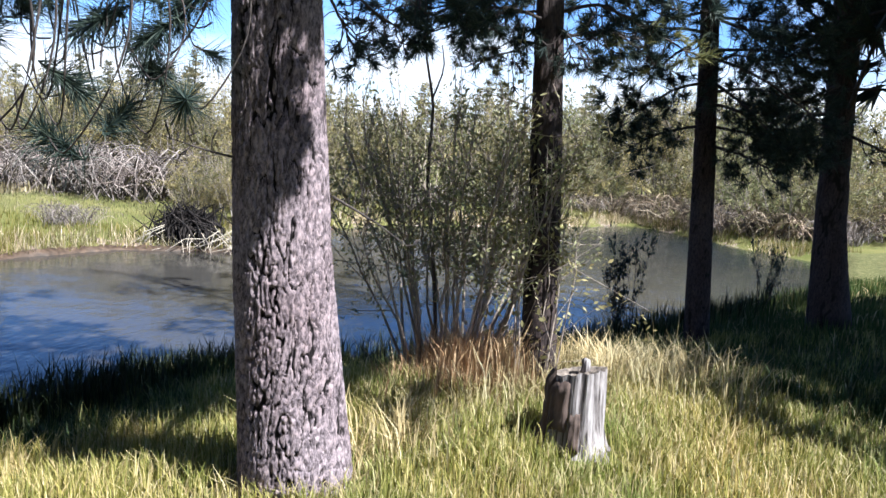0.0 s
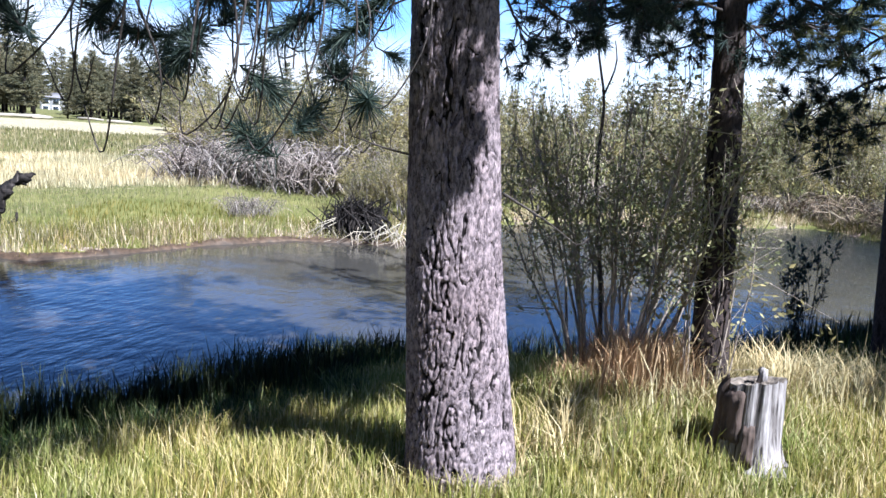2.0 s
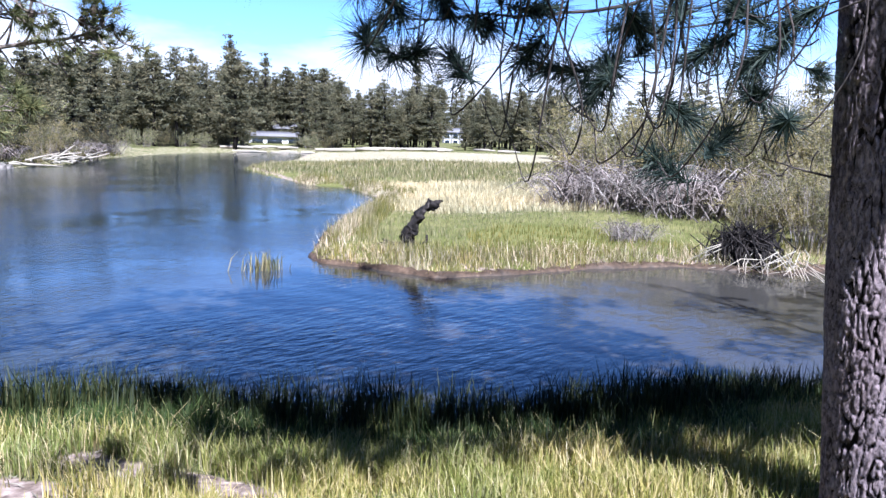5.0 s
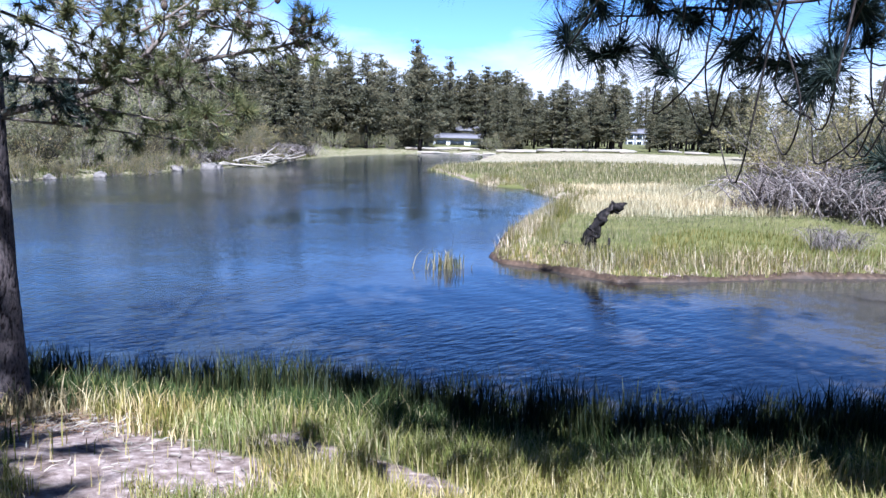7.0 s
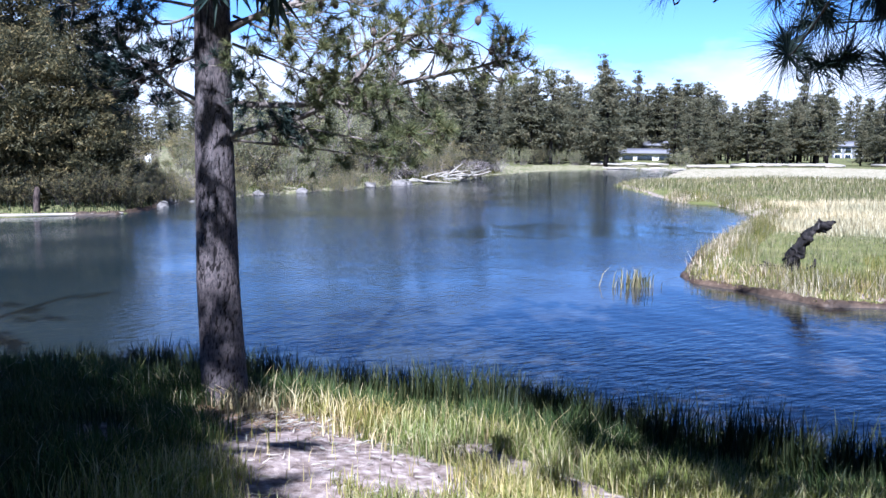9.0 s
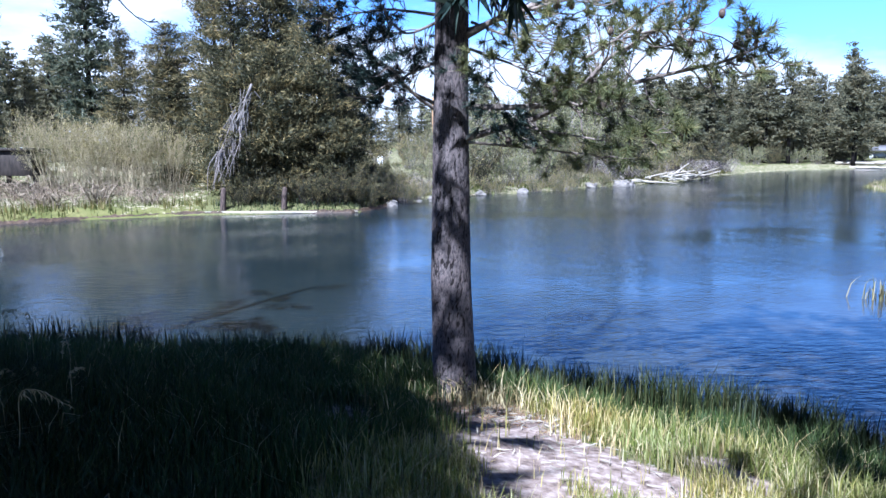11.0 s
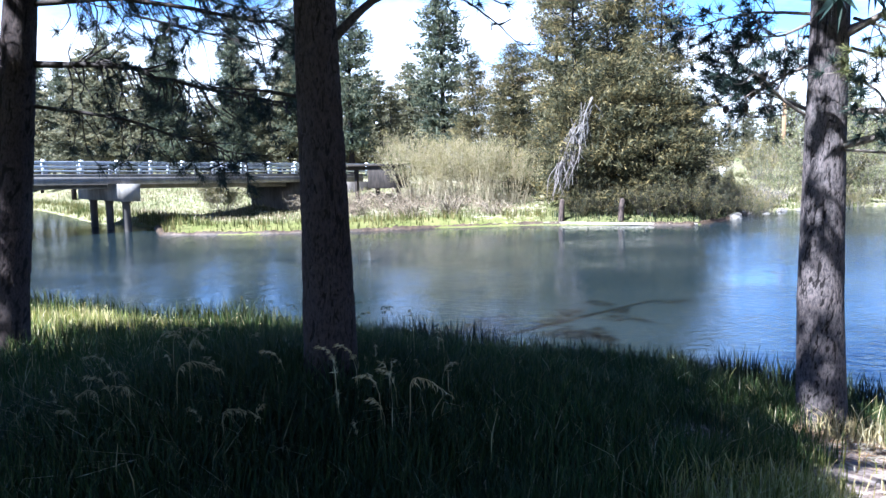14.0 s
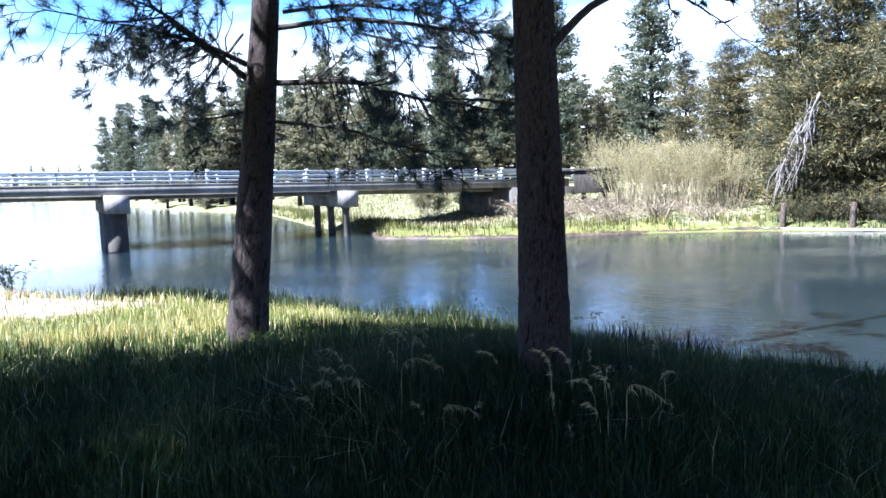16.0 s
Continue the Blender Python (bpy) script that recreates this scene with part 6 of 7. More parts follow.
def stump():
    """Weathered silver stump, dark rotten bark on one side, with a chip of wood on top."""
    base = np.array([0.735, 3.93, hz(0.735, 3.93)])
    ob = thing("stump", "weathered silver-grey tree stump with rotten bark in grass", "stump", base)
    sides, rows = 72, 34
    V, VB = [], []
    H = 0.40
    for i in range(rows):
        u = i / (rows - 1)
        for s in range(sides):
            th = s * 2 * math.pi / sides
            r = 0.142 - 0.012 * u + 0.075 * math.exp(-u / 0.16) * (0.6 + 0.5 * math.sin(2.5 * th + 0.4) + 0.3 * math.sin(6 * th))
            g = noise.noise(Vector((math.cos(th) * 5, math.sin(th) * 5, u * 0.7)))
            g2 = noise.noise(Vector((math.cos(th) * 14, math.sin(th) * 14, u * 1.4)))
            r += 0.014 * g + 0.009 * g2
            top = 0.03 * math.sin(th + 2.2) + 0.012 * noise.noise(Vector((math.cos(th) * 3, math.sin(th) * 3, 4)))
            V.append((r * math.cos(th), r * math.sin(th), u * (H + top) - 0.04 * (1 - u)))
    i, j = np.meshgrid(np.arange(rows - 1), np.arange(sides), indexing="ij")
    k = (j + 1) % sides
    Q = np.stack([i * sides + j, i * sides + k, (i + 1) * sides + k, (i + 1) * sides + j], -1).reshape(-1, 4)
    part("bole", mesh_np("bole", V, Q, None, M_DEADWOOD, True), ob)
    rim = np.array(V[-sides:])
    rings, T = [rim], []
    for f, dz in ((0.8, -0.008), (0.55, -0.03), (0.3, -0.022), (0.08, -0.03)):
        p = rim.copy()
        p[:, :2] *= f
        p[:, 2] = H + (rim[:, 2] - H) * f + dz + 0.01 * RNG.normal(size=sides) * (f < 0.7)
        rings.append(p)
    V2 = np.vstack(rings)
    i, j = np.meshgrid(np.arange(4), np.arange(sides), indexing="ij")
    k = (j + 1) % sides
    Q2 = np.stack([i * sides + j, i * sides + k, (i + 1) * sides + k, (i + 1) * sides + j], -1).reshape(-1, 4)
    part("cut_face", mesh_np("cut_face", V2, Q2, [(4 * sides + a, 4 * sides + (a + 1) % sides, 4 * sides) for a in range(1, sides - 1)], M_STUMPTOP), ob, "cracked grey cut face")
    # slabs of dark bark left on the shaded side
    for a0, a1, z0, z1 in ((2.5, 3.5, 0.0, 0.40), (3.5, 4.25, 0.10, 0.36), (4.3, 4.7, 0.02, 0.22)):
        n, m = 12, 9
        W = []
        for b in range(m):
            for a in range(n):
                th = a0 + (a1 - a0) * a / (n - 1)
                z = z0 + (z1 - z0) * b / (m - 1)
                edge = min(a, n - 1 - a, b, m - 1 - b)
                r = 0.142 + 0.075 * math.exp(-z / 0.064) * (0.6 + 0.5 * math.sin(2.5 * th + 0.4) + 0.3 * math.sin(6 * th)) + (0.022 if edge else -0.01) + 0.012 * noise.noise(Vector((th * 9, z * 22, 1)))
                W.append((r * math.cos(th), r * math.sin(th), z + 0.02 * noise.noise(Vector((th * 6, 3, z)))))
        q = [(b * n + a, b * n + a + 1, (b + 1) * n + a + 1, (b + 1) * n + a) for b in range(m - 1) for a in range(n - 1)]
        part("bark_slab", mesh_np("bark_slab", W, q, None, M_ROTTEN, True), ob, "dark rotten bark")
    chip = thing("wood_chunk", "small upright chunk of grey wood on the stump", "wood", base + np.array([0.03, 0.04, H - 0.02]))
    s = Soup().tube([(0, 0, 0), (0.004, 0, 0.04), (0.0, 0.0, 0.06), (-0.006, 0, 0.075)], [0.026, 0.020, 0.024, 0.012], 9)
    V = np.vstack(s.v) + RNG.normal(size=np.vstack(s.v).shape) * 0.003
    s.v = [V]
    part("body", s.mesh("body", M_DEADWOOD), chip)


stump()


# ---- conifers ----
def conifer_meshes(seed, h, reach, whorls, per, spray, bare=0.12, mat=None, clump=26, dense=1.0, round_top=False, slim=0.2, puff=1.0):
    """A bole with whorls of limbs, each clothed with small sprays that leave gaps."""
    rng = np.random.default_rng(seed)
    s = Soup().tube(np.array([(0.02 * h * math.sin(u * 3 + seed) * u, 0.01 * h * math.sin(u * 5) * u, h * u) for u in np.linspace(-0.02, 0.98, 9)]), np.linspace(0.022 * h ** 0.9, 0.012, 9), 7)
    C = []
    for w in range(whorls):
        u = bare + (0.99 - bare) * (w + rng.uniform(-0.3, 0.3)) / whorls
        shape = (1 - u) ** 0.62 * (0.45 + 0.55 * min(1, (u - bare) / 0.25 + 0.3)) * rng.uniform(0.6, 1.15)
        if round_top:
            shape = math.sqrt(max(0.02, 1 - (2 * (u - 0.45)) ** 2)) * 0.8
        for k in range(per):
            a = rng.uniform(0, 2 * np.pi)
            L = reach * shape * rng.uniform(0.45, 1.15) + 0.1
            d = np.array([math.cos(a), math.sin(a), 0])
            p0 = np.array([0, 0, h * u])
            rise = rng.uniform(-0.25, 0.25) + 0.3 * u
            tip = p0 + d * L + np.array([0, 0, rise * L])
            if k % 3 == 0:
                s.tube([p0, tip], [0.03 * h / 10, 0.008], 3, False)
            m = max(4, int(clump * dense * L / reach * 1.4))
            e = rng.choice(np.r_[rng.uniform(0.2, 0.6), rng.uniform(0.55, 1.05, 2)], m)
            side = np.outer(np.round(rng.normal(size=m)), np.array([-d[1], d[0], 0])) * 0.10 * reach * e[:, None]
            q = p0 + (tip - p0) * e[:, None] + side + rng.normal(size=(m, 3)) * np.array([0.075, 0.075, 0.05]) * reach * puff
            C.append(q)
    C = np.vstack(C)
    out = unit(C * np.array([1, 1, 0]) + 1e-3)
    d = unit(out + np.array([0, 0, 0.35]) + 0.8 * rng.normal(size=C.shape))
    sd = unit(np.cross(d, rng.normal(size=d.shape))) * spray * slim
    L = spray * rng.uniform(0.5, 1.3, (len(C), 1))
    V = np.stack([C - d * L * 0.5 - sd, C - d * L * 0.4 + sd, C + d * L * 0.6], 1).reshape(-1, 3)
    return s.mesh("trunk", M_BARK_SHADE, True), mesh_np("crown", V, None, np.arange(len(V)).reshape(-1, 3), mat or M_CONIFER)


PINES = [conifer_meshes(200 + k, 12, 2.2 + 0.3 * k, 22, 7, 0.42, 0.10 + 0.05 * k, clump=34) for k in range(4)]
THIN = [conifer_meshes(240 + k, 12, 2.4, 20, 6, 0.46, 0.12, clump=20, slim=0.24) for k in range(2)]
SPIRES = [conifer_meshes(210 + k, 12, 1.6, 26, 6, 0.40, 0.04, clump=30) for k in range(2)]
BANK_TREES = [conifer_meshes(220 + k, 10, 2.7, 24, 11, 0.24, 0.03, M_JUNIPER, 125, 1.0, k == 1, 0.10, 0.85) for k in range(3)]
BIG_PINES = [conifer_meshes(230 + k, 12, 2.6, 24, 9, 0.34, 0.16, M_ROADPINE, 66, slim=0.15) for k in range(2)]


def conifer(meshes, label, x, y, h, ref, wide=1.0, turn=0.0, group="", name="pine_tree"):
    s = h / ref
    ob = thing(name, label, "tree", (x, y, hz(x, y) - 0.05), group)
    m = Matrix.Rotation(turn, 4, "Z") @ Matrix.Diagonal((s * wide, s * wide, s, 1))
    part("trunk", meshes[0], ob, m=m)
    part("crown", meshes[1], ob, m=m)


def mesh_arrays(me):
    V = np.empty(len(me.vertices) * 3)
    me.vertices.foreach_get("co", V)
    F = [list(p.vertices) for p in me.polygons]
    return V.reshape(-1, 3), [f for f in F if len(f) == 4], [f for f in F if len(f) == 3]


def far_woods():
    rng = random.Random(31)
    deep = []
    # the wood beyond the meadow, then behind the willows, by bearing, distance and height
    for lo, hi, d0, d1, n, h0, h1, lab in ((30, 48, 94, 128, 96, 6.2, 7.8, "dark pine in the wood beyond the meadow"), (48, 66, 84, 112, 84, 7.2, 9.6, "dark pine in the wood up the river"),
                                           (-32, 30, 70, 120, 66, 5.5, 9, "dark pine behind the willow thickets"), (61, 78, 60, 84, 52, 6.0, 7.8, "pine on the wooded far bank"),
                                           (77, 90, 62, 100, 30, 4.0, 6.0, "low pine in the scrub across the river"), (92, 104, 62, 110, 14, 5, 9, "pine in the wood across the river"),
                                           (104, 128, 58, 95, 60, 6.5, 10, "pine beyond the bridge road"), (126, 139, 66, 88, 26, 7, 9.2, "pine past the end of the bridge"), (134, 152, 190, 260, 60, 3.6, 6.0, "distant pine on the skyline"),
                                           (46, 54, 120, 138, 44, 8.4, 10.6, "dark pine behind the white house"), (34.5, 40, 168, 185, 14, 9, 13, "dark pine behind the grey cabin")):
        for k in range(n):
            a = math.radians(lo + (hi - lo) * (k + rng.random()) / n)
            d = rng.uniform(d0, d1)
            x, y = -d * math.sin(a), d * math.cos(a)
            wet = bool(in_river(np.array([x]), np.array([y]))[0])
            deg = math.degrees(a)
            if (48.2 < deg < 52.2 and d < 113) or (36.9 < deg < 38.6 and d < 158) or (73.5 < deg < 78.5 and d < 78):
                continue
            if wet or 0 < (x + 62) * 0.8 < 10 and 40 < y < 70:
                continue
            spire = rng.random() < 0.3
            if hi < 31 or d0 > 150 or d > d0 + 0.6 * (d1 - d0):
                deep.append((x, y, rng.uniform(h0 * 0.8, h1 * 1.12) / 12, rng.uniform(1.0, 1.4), rng.uniform(0, 6), k % 2))
                continue
            conifer(SPIRES[k % 2] if spire else PINES[k % 4], lab, x, y, rng.uniform(h0 * 0.75, h1 * 1.08), 12, rng.uniform(1.1, 1.6), rng.uniform(0, 6), "far wood")
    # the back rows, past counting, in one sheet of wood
    for j, name, mat, lab in ((0, "far_wood_trunks", M_BARK_SHADE, "dark boles of the deep far wood"), (1, "far_wood", M_CONIFER, "dense grey-green crowns of the deep far wood, paled for haze")):
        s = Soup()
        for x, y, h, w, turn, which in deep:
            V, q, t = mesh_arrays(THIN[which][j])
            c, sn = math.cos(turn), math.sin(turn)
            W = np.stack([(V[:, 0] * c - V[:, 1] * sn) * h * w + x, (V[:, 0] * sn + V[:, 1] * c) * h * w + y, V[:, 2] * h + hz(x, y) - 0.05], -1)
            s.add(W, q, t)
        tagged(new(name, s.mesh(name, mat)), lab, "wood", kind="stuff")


far_woods()
for a, d, h in ((53.1, 112, 14.3), (50.75, 120, 12.8), (40.3, 120, 12.6), (55.6, 108, 11.8), (60.2, 100, 10.2), (45.7, 116, 9.6), (57.8, 104, 10.6)):
    a = math.radians(a)
    conifer(PINES[0], "tall pine standing above the far wood", -d * math.sin(a), d * math.cos(a), h, 12, 0.85, a, "far wood")
for k, (x, y, h, w) in enumerate(((-34.6, -2.6, 10.5, 0.9), (-36.5, -5.4, 6.8, 1.0), (-33.8, 0.9, 9.5, 0.95), (-37.8, -1.2, 11.5, 0.9), (-36.4, 1.6, 5.0, 0.9), (-39.5, -7.8, 6.5, 1.0), (-41.5, -4.0, 11, 0.9))):
    conifer(BANK_TREES[k % 3], "shaggy grey-green juniper on the opposite bank", x, y, h, 10, w, k * 1.3, "bank junipers", "juniper_tree")
for k, (x, y, h) in enumerate(((-39.2, -0.6, 11.0), (-52.2, -18.6, 13.5), (-55, -23.5, 12), (-70, -16.3, 19), (-47, -24.5, 9), (-49.5, -30.5, 11), (-58, -30, 13), (-75.8, -90.4, 11.4), (-66.5, -74.7, 11.6), (-71.5, -82.0, 12.2), (-69.0, -79.6, 10.6), (-64.2, -69.6, 11.8), (-62.2, -66.4, 10.8), (-60.5, -63.9, 9.0), (-56.6, -56.6, 9.8), (-53.8, -50.8, 8.2), (-55.0, -46.5, 8.0), (-56.3, -44.2, 9.6), (-58.6, -42.8, 8.8), (-60.5, -38.5, 10.5), (-63.5, -52.0, 10.8), (-60.8, -57.5, 9.4), (-53.5, -51.5, 10.5), (-53, -46, 11), (-56, -40, 12))):
    conifer(BIG_PINES[k % 2], "tall green pine beyond the bridge road", x, y, h, 12, 0.95, k * 2.1, "road pines")
LOW_JUNIPER = [shrub_meshes(78, 30, 3.0, 1.6, 0.8, 16, 0.16, 0.042, M_JUNIPER, M_TWIG, 0.018, 9, 0.4, 0.1)]
BANK_WILLOW = [shrub_meshes(79 + 20 * k, 80, 3.0, 0.8, 0.95, 12, 0.065, 0.026, M_WILLOW_FAR, M_RUSTSTEM, 0.011, 9, 0.0, 0.5) for k in range(2)]
belt([(-32.9, -8.6), (-33.4, -6.9), (-34.4, -5.4), (-35.2, -7.8), (-34.6, -9.4)], BANK_WILLOW, "willow_shrub", "yellow-stemmed willow clump on the opposite bank", 0.78, 1.02, "bank willows")
belt([(-31.6, -7.4), (-30.8, -9.0), (-31.4, -5.6), (-30.6, -11.0), (-31.6, -12.4), (-32.0, -11.3), (-32.3, -10.2), (-31.9, -13.2)], TAN, "dead_brush", "tan dead brush at the foot of the bank", 0.42, 0.7, "dead brush")
OVERHANG = [conifer_meshes(250 + k, 6, 2.4, 18, 10, 0.22, 0.06, M_JUNIPER, 110, 1.0, True, 0.11, 0.9) for k in range(2)]
for k, (x, y, h) in enumerate(((-32.3, -2.4, 5.4), (-32.1, -0.9, 6.2), (-31.9, 0.6, 5.6), (-32.4, 2.0, 4.6))):
    conifer(OVERHANG[k % 2], "shaggy juniper leaning over the dark undercut bank", x, y, h, 6, 0.95, k * 1.9, "bank junipers", "juniper_tree")
belt([(-31.2, 1.9), (-32.6, 3.2), (-31.5, -1.6), (-31.3, 0.2), (-30.75, -2.2), (-30.8, -1.2), (-30.7, 0.4), (-30.7, 1.2), (-31.0, 2.4)], LOW_JUNIPER, "dark_shrub", "shaggy low juniper leaning over the water", 0.35, 0.5, "bank shrubs")
belt([(-40.2, 8.6), (-41.0, 10.6), (-42.5, 12.4), (-44.0, 14.8), (-47.0, 19.6), (-48.5, 23), (-51, 24.5), (-46, 15.5), (-52.8, 28), (-39.8, 6.4), (-44, 8.8), (-57, 30), (-60.5, 33)], LOW_JUNIPER + WILLOWS_G + LOW_JUNIPER + LOW_JUNIPER + WILLOWS, "bank_shrub", "dark olive bank shrub below the wood", 0.7, 1.1, "bank shrubs")
belt([(-33.6, 4.2), (-35.6, 5.2), (-37.4, 7.4), (-38.6, 9.4), (-39.8, 12.0), (-41.4, 14.2), (-43.0, 16.6), (-46.4, 21.4), (-49.4, 25.6), (-40.0, 13.4)], WILLOWS, "willow_shrub", "low tan willow at the foot of the bank", 0.3, 0.5, "bank shrubs")
belt([(-49.5, 17.5), (-51.5, 20), (-54, 22.5), (-56.5, 25), (-48, 13.5), (-58, 27.5), (-46.5, 10.5), (-61, 29), (-55, 18.5), (-63, 24), (-66.5, 19), (-65, 15.5)], WILLOWS_G + LOW_JUNIPER, "bank_shrub", "tall olive shrub on the far bank", 1.2, 1.7, "tall bank shrubs")
belt([(-47.5, 20.6), (-50.2, 25.4), (-52.5, 27), (-55, 29.4), (-58.5, 33), (-45.8, 18.6)], BARE, "dead_brush", "bleached driftwood brush on the far bank", 0.6, 0.9, "dead brush")
belt([(-35.5, -19.5), (-38.5, -21.5), (-36.8, -18.0)], WILLOWS, "willow_shrub", "low yellow willow beside the abutment", 0.45, 0.6, "bank willows")


belt([(-d * math.sin(math.radians(a)), d * math.cos(math.radians(a))) for a, d in ((46.5, 93), (47.6, 92), (52.4, 88), (53.6, 89), (54.9, 86), (56.2, 86), (57.4, 84), (58.6, 82), (60, 81), (61.3, 80), (62.5, 79))], LOW_JUNIPER + WILLOWS_G,
     "bank_shrub", "dark underbrush at the edge of the far wood", 0.5, 0.8, "wood edge brush")


belt([(-47.5, 1.5), (-49, 4.5), (-51, 7.0), (-48.5, -1.5), (-53, 2.5), (-55, 5.5), (-52, -3.0), (-45.5, 6.6), (-56, 9)], WILLOWS + BARE, "dry_shrub", "dry tan shrub on the slope across the river", 0.45, 0.75, "slope shrubs")
belt([(-35.0, 3.9), (-36.4, 4.4), (-37.8, 3.6), (-37.2, 5.6), (-39.2, 4.8), (-38.6, 2.6), (-40.5, 3.8)], WILLOWS + BARE, "dry_shrub", "low rusty-tan shrub beside the junipers", 0.36, 0.55, "slope shrubs")


def dead_limbs():
    """Bleached limbs that hang from a juniper down to the water."""
    rng = np.random.default_rng(95)
    ob = thing("dead_limbs", "bleached grey dead limbs hanging down to the bank", "dead wood", (-30.9, -2.65, -0.2))
    for k in range(70):
        u = rng.random()
        a = np.array([rng.normal() * 0.25, 0.85 - 1.1 * u + rng.normal() * 0.12, 3.7 - 2.3 * u + rng.normal() * 0.15])
        b = a + np.array([rng.normal() * 0.2, -0.12 + rng.normal() * 0.2, -0.6 + rng.normal() * 0.15])
        c = b + np.array([rng.normal() * 0.25, -0.12 + rng.normal() * 0.22, -0.8 + rng.normal() * 0.3])
        part("limb", Soup().tube(spline([a, b, c], 7), np.linspace(0.026, 0.006, 7) * rng.uniform(0.4, 1.1), 5, False).mesh("limb", M_BRUSH, True), ob)
    part("limb", Soup().tube(spline([(0, 0.95, 3.9), (0.05, 0.5, 2.8), (0.0, 0.0, 1.8), (0.05, -0.5, 0.3)], 12), np.linspace(0.05, 0.02, 12), 6).mesh("limb", M_BRUSH, True), ob)


dead_limbs()


def litter():
    """Dry twigs and straw strewn at the foot of the young pine."""
    rng = np.random.default_rng(98)
    s = Soup()
    for k in range(260):
        x, y = rng.normal(-5.45, 0.28), rng.normal(0.98, 0.3)
        if k % 3 == 0:
            x, y = rng.normal(-4.4, 0.7), rng.normal(1.1, 0.4)
        z = hz(x, y) + 0.012
        a, L = rng.uniform(0, 3.1), rng.uniform(0.03, 0.13)
        d = np.array([math.cos(a), math.sin(a), rng.uniform(-0.02, 0.12)]) * L
        c = np.array([x, y, z])
        s.tube([c, c + d * 0.5 + rng.normal(size=3) * 0.008, c + d], [0.004, 0.0035, 0.0015], 4)
    d = Soup()
    for k in range(900):
        x, y = rng.normal(-5.6, 0.34), rng.normal(0.95, 0.34)
        c = np.array([x, y, hz(x, y) + 0.01 + 0.012 * rng.random()])
        a, L = rng.uniform(0, 6.3), rng.uniform(0.05, 0.11)
        e = np.array([math.cos(a), math.sin(a), rng.uniform(-0.03, 0.1)]) * L
        d.tube([c, c + e * 0.5, c + e], [0.0022, 0.0022, 0.0012], 3, False)
    tagged(new("needle_litter", d.mesh("needle_litter", M_RUST)), "fallen rust-brown pine needles round the young pine", "needles", kind="stuff")
    tagged(new("twig_litter", s.mesh("twig_litter", M_STICK)), "dry pale twigs strewn over bare sandy soil", "twigs", kind="stuff")


litter()

# ---- bridge ----
BU, BV = Vector((-0.81, 0.5865, 0)), Vector((-0.5865, -0.81, 0))
BO = Vector((-20.54, -24.42, 0))


def bspot(s, v, z):
    """A place on the bridge: s along it from the solid pier, v across it from its near edge; the deck falls slightly."""
    return BO + BU * s + BV * v + Vector((0, 0, z - 0.028 * s))


def bridge():
    ob = thing("bridge", "low concrete road bridge with pale metal railings", "bridge")

    def slab(name, s0, s1, v0, v1, z0, z1, mat, label="", parent=None, bevel=0.02):
        P = [bspot(s, v, z) for s in (s0, s1) for v in (v0, v1) for z in (z0, z1)]
        so = Soup().add([p[:] for p in P], [(0, 1, 3, 2), (4, 6, 7, 5), (0, 4, 5, 1), (2, 3, 7, 6), (0, 2, 6, 4), (1, 5, 7, 3)])
        return part(name, so.mesh(name, mat), parent or ob, label)

    slab("deck", -40, 20, 0.0, 4.9, 1.12, 1.38, M_CONCRETE, "stained concrete deck edge")
    slab("girder", -40, 16.4, 1.0, 1.4, 0.92, 1.118, M_CONCRETE)
    slab("girder", -40, 16.4, 3.6, 4.0, 0.92, 1.118, M_CONCRETE)
    slab("roadway", -40, 20, 0.45, 4.45, 1.384, 1.40, M_ASPHALT, "dark asphalt roadway")
    for v in (0.03, 4.65):
        slab("kerb", -40, 20, v, v + 0.22, 1.384, 1.50, M_CONCRETE)
        for z0, z1 in ((1.89, 1.97), (1.73, 1.80), (1.58, 1.64)):
            slab("rail", -40, 23, v + 0.02, v + 0.10, z0, z1, M_RAIL, "pale galvanised rail")
        for k in range(-30, 18):
            s = 0.65 + 1.31 * k
            slab("railing_post", s, s + 0.13, v + 0.10, v + 0.22, 1.385, 2.02, M_RAIL, "pale metal post")
    # the solid pier and the pile bent
    for s0, s1, solid in ((-0.42, 0.42, True), (8.45, 9.15, False)):
        slab("pier_cap", s0, s1, -0.5, 4.7, 0.45, 1.116, M_CONCRETE, "concrete pier cap")
        if solid:
            slab("pier_wall", -0.36, 0.36, 0.35, 4.2, -2.2, 0.448, M_CONCRETE_SHADE)
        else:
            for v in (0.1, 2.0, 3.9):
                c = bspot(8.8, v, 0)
                part("column", Soup().tube([(c.x, c.y, -2.2), (c.x, c.y, -1.0), (c.x, c.y, 0.1), (c.x, c.y, 0.254)], [0.15, 0.15, 0.15, 0.24], 12).mesh("column", M_CONCRETE_SHADE, True), ob)
    # deck shade on the abutment and wing wall is put into their colour
    slab("abutment", 16.7, 18.6, 0.05, 5.0, -0.9, 1.116, M_CONCRETE_SHADE, "concrete abutment, coloured dark for shade under the deck")
    slab("wing_wall", 18.6, 20.5, 0.05, 0.35, -0.6, 1.116, M_CONCRETE_SHADE)


bridge()


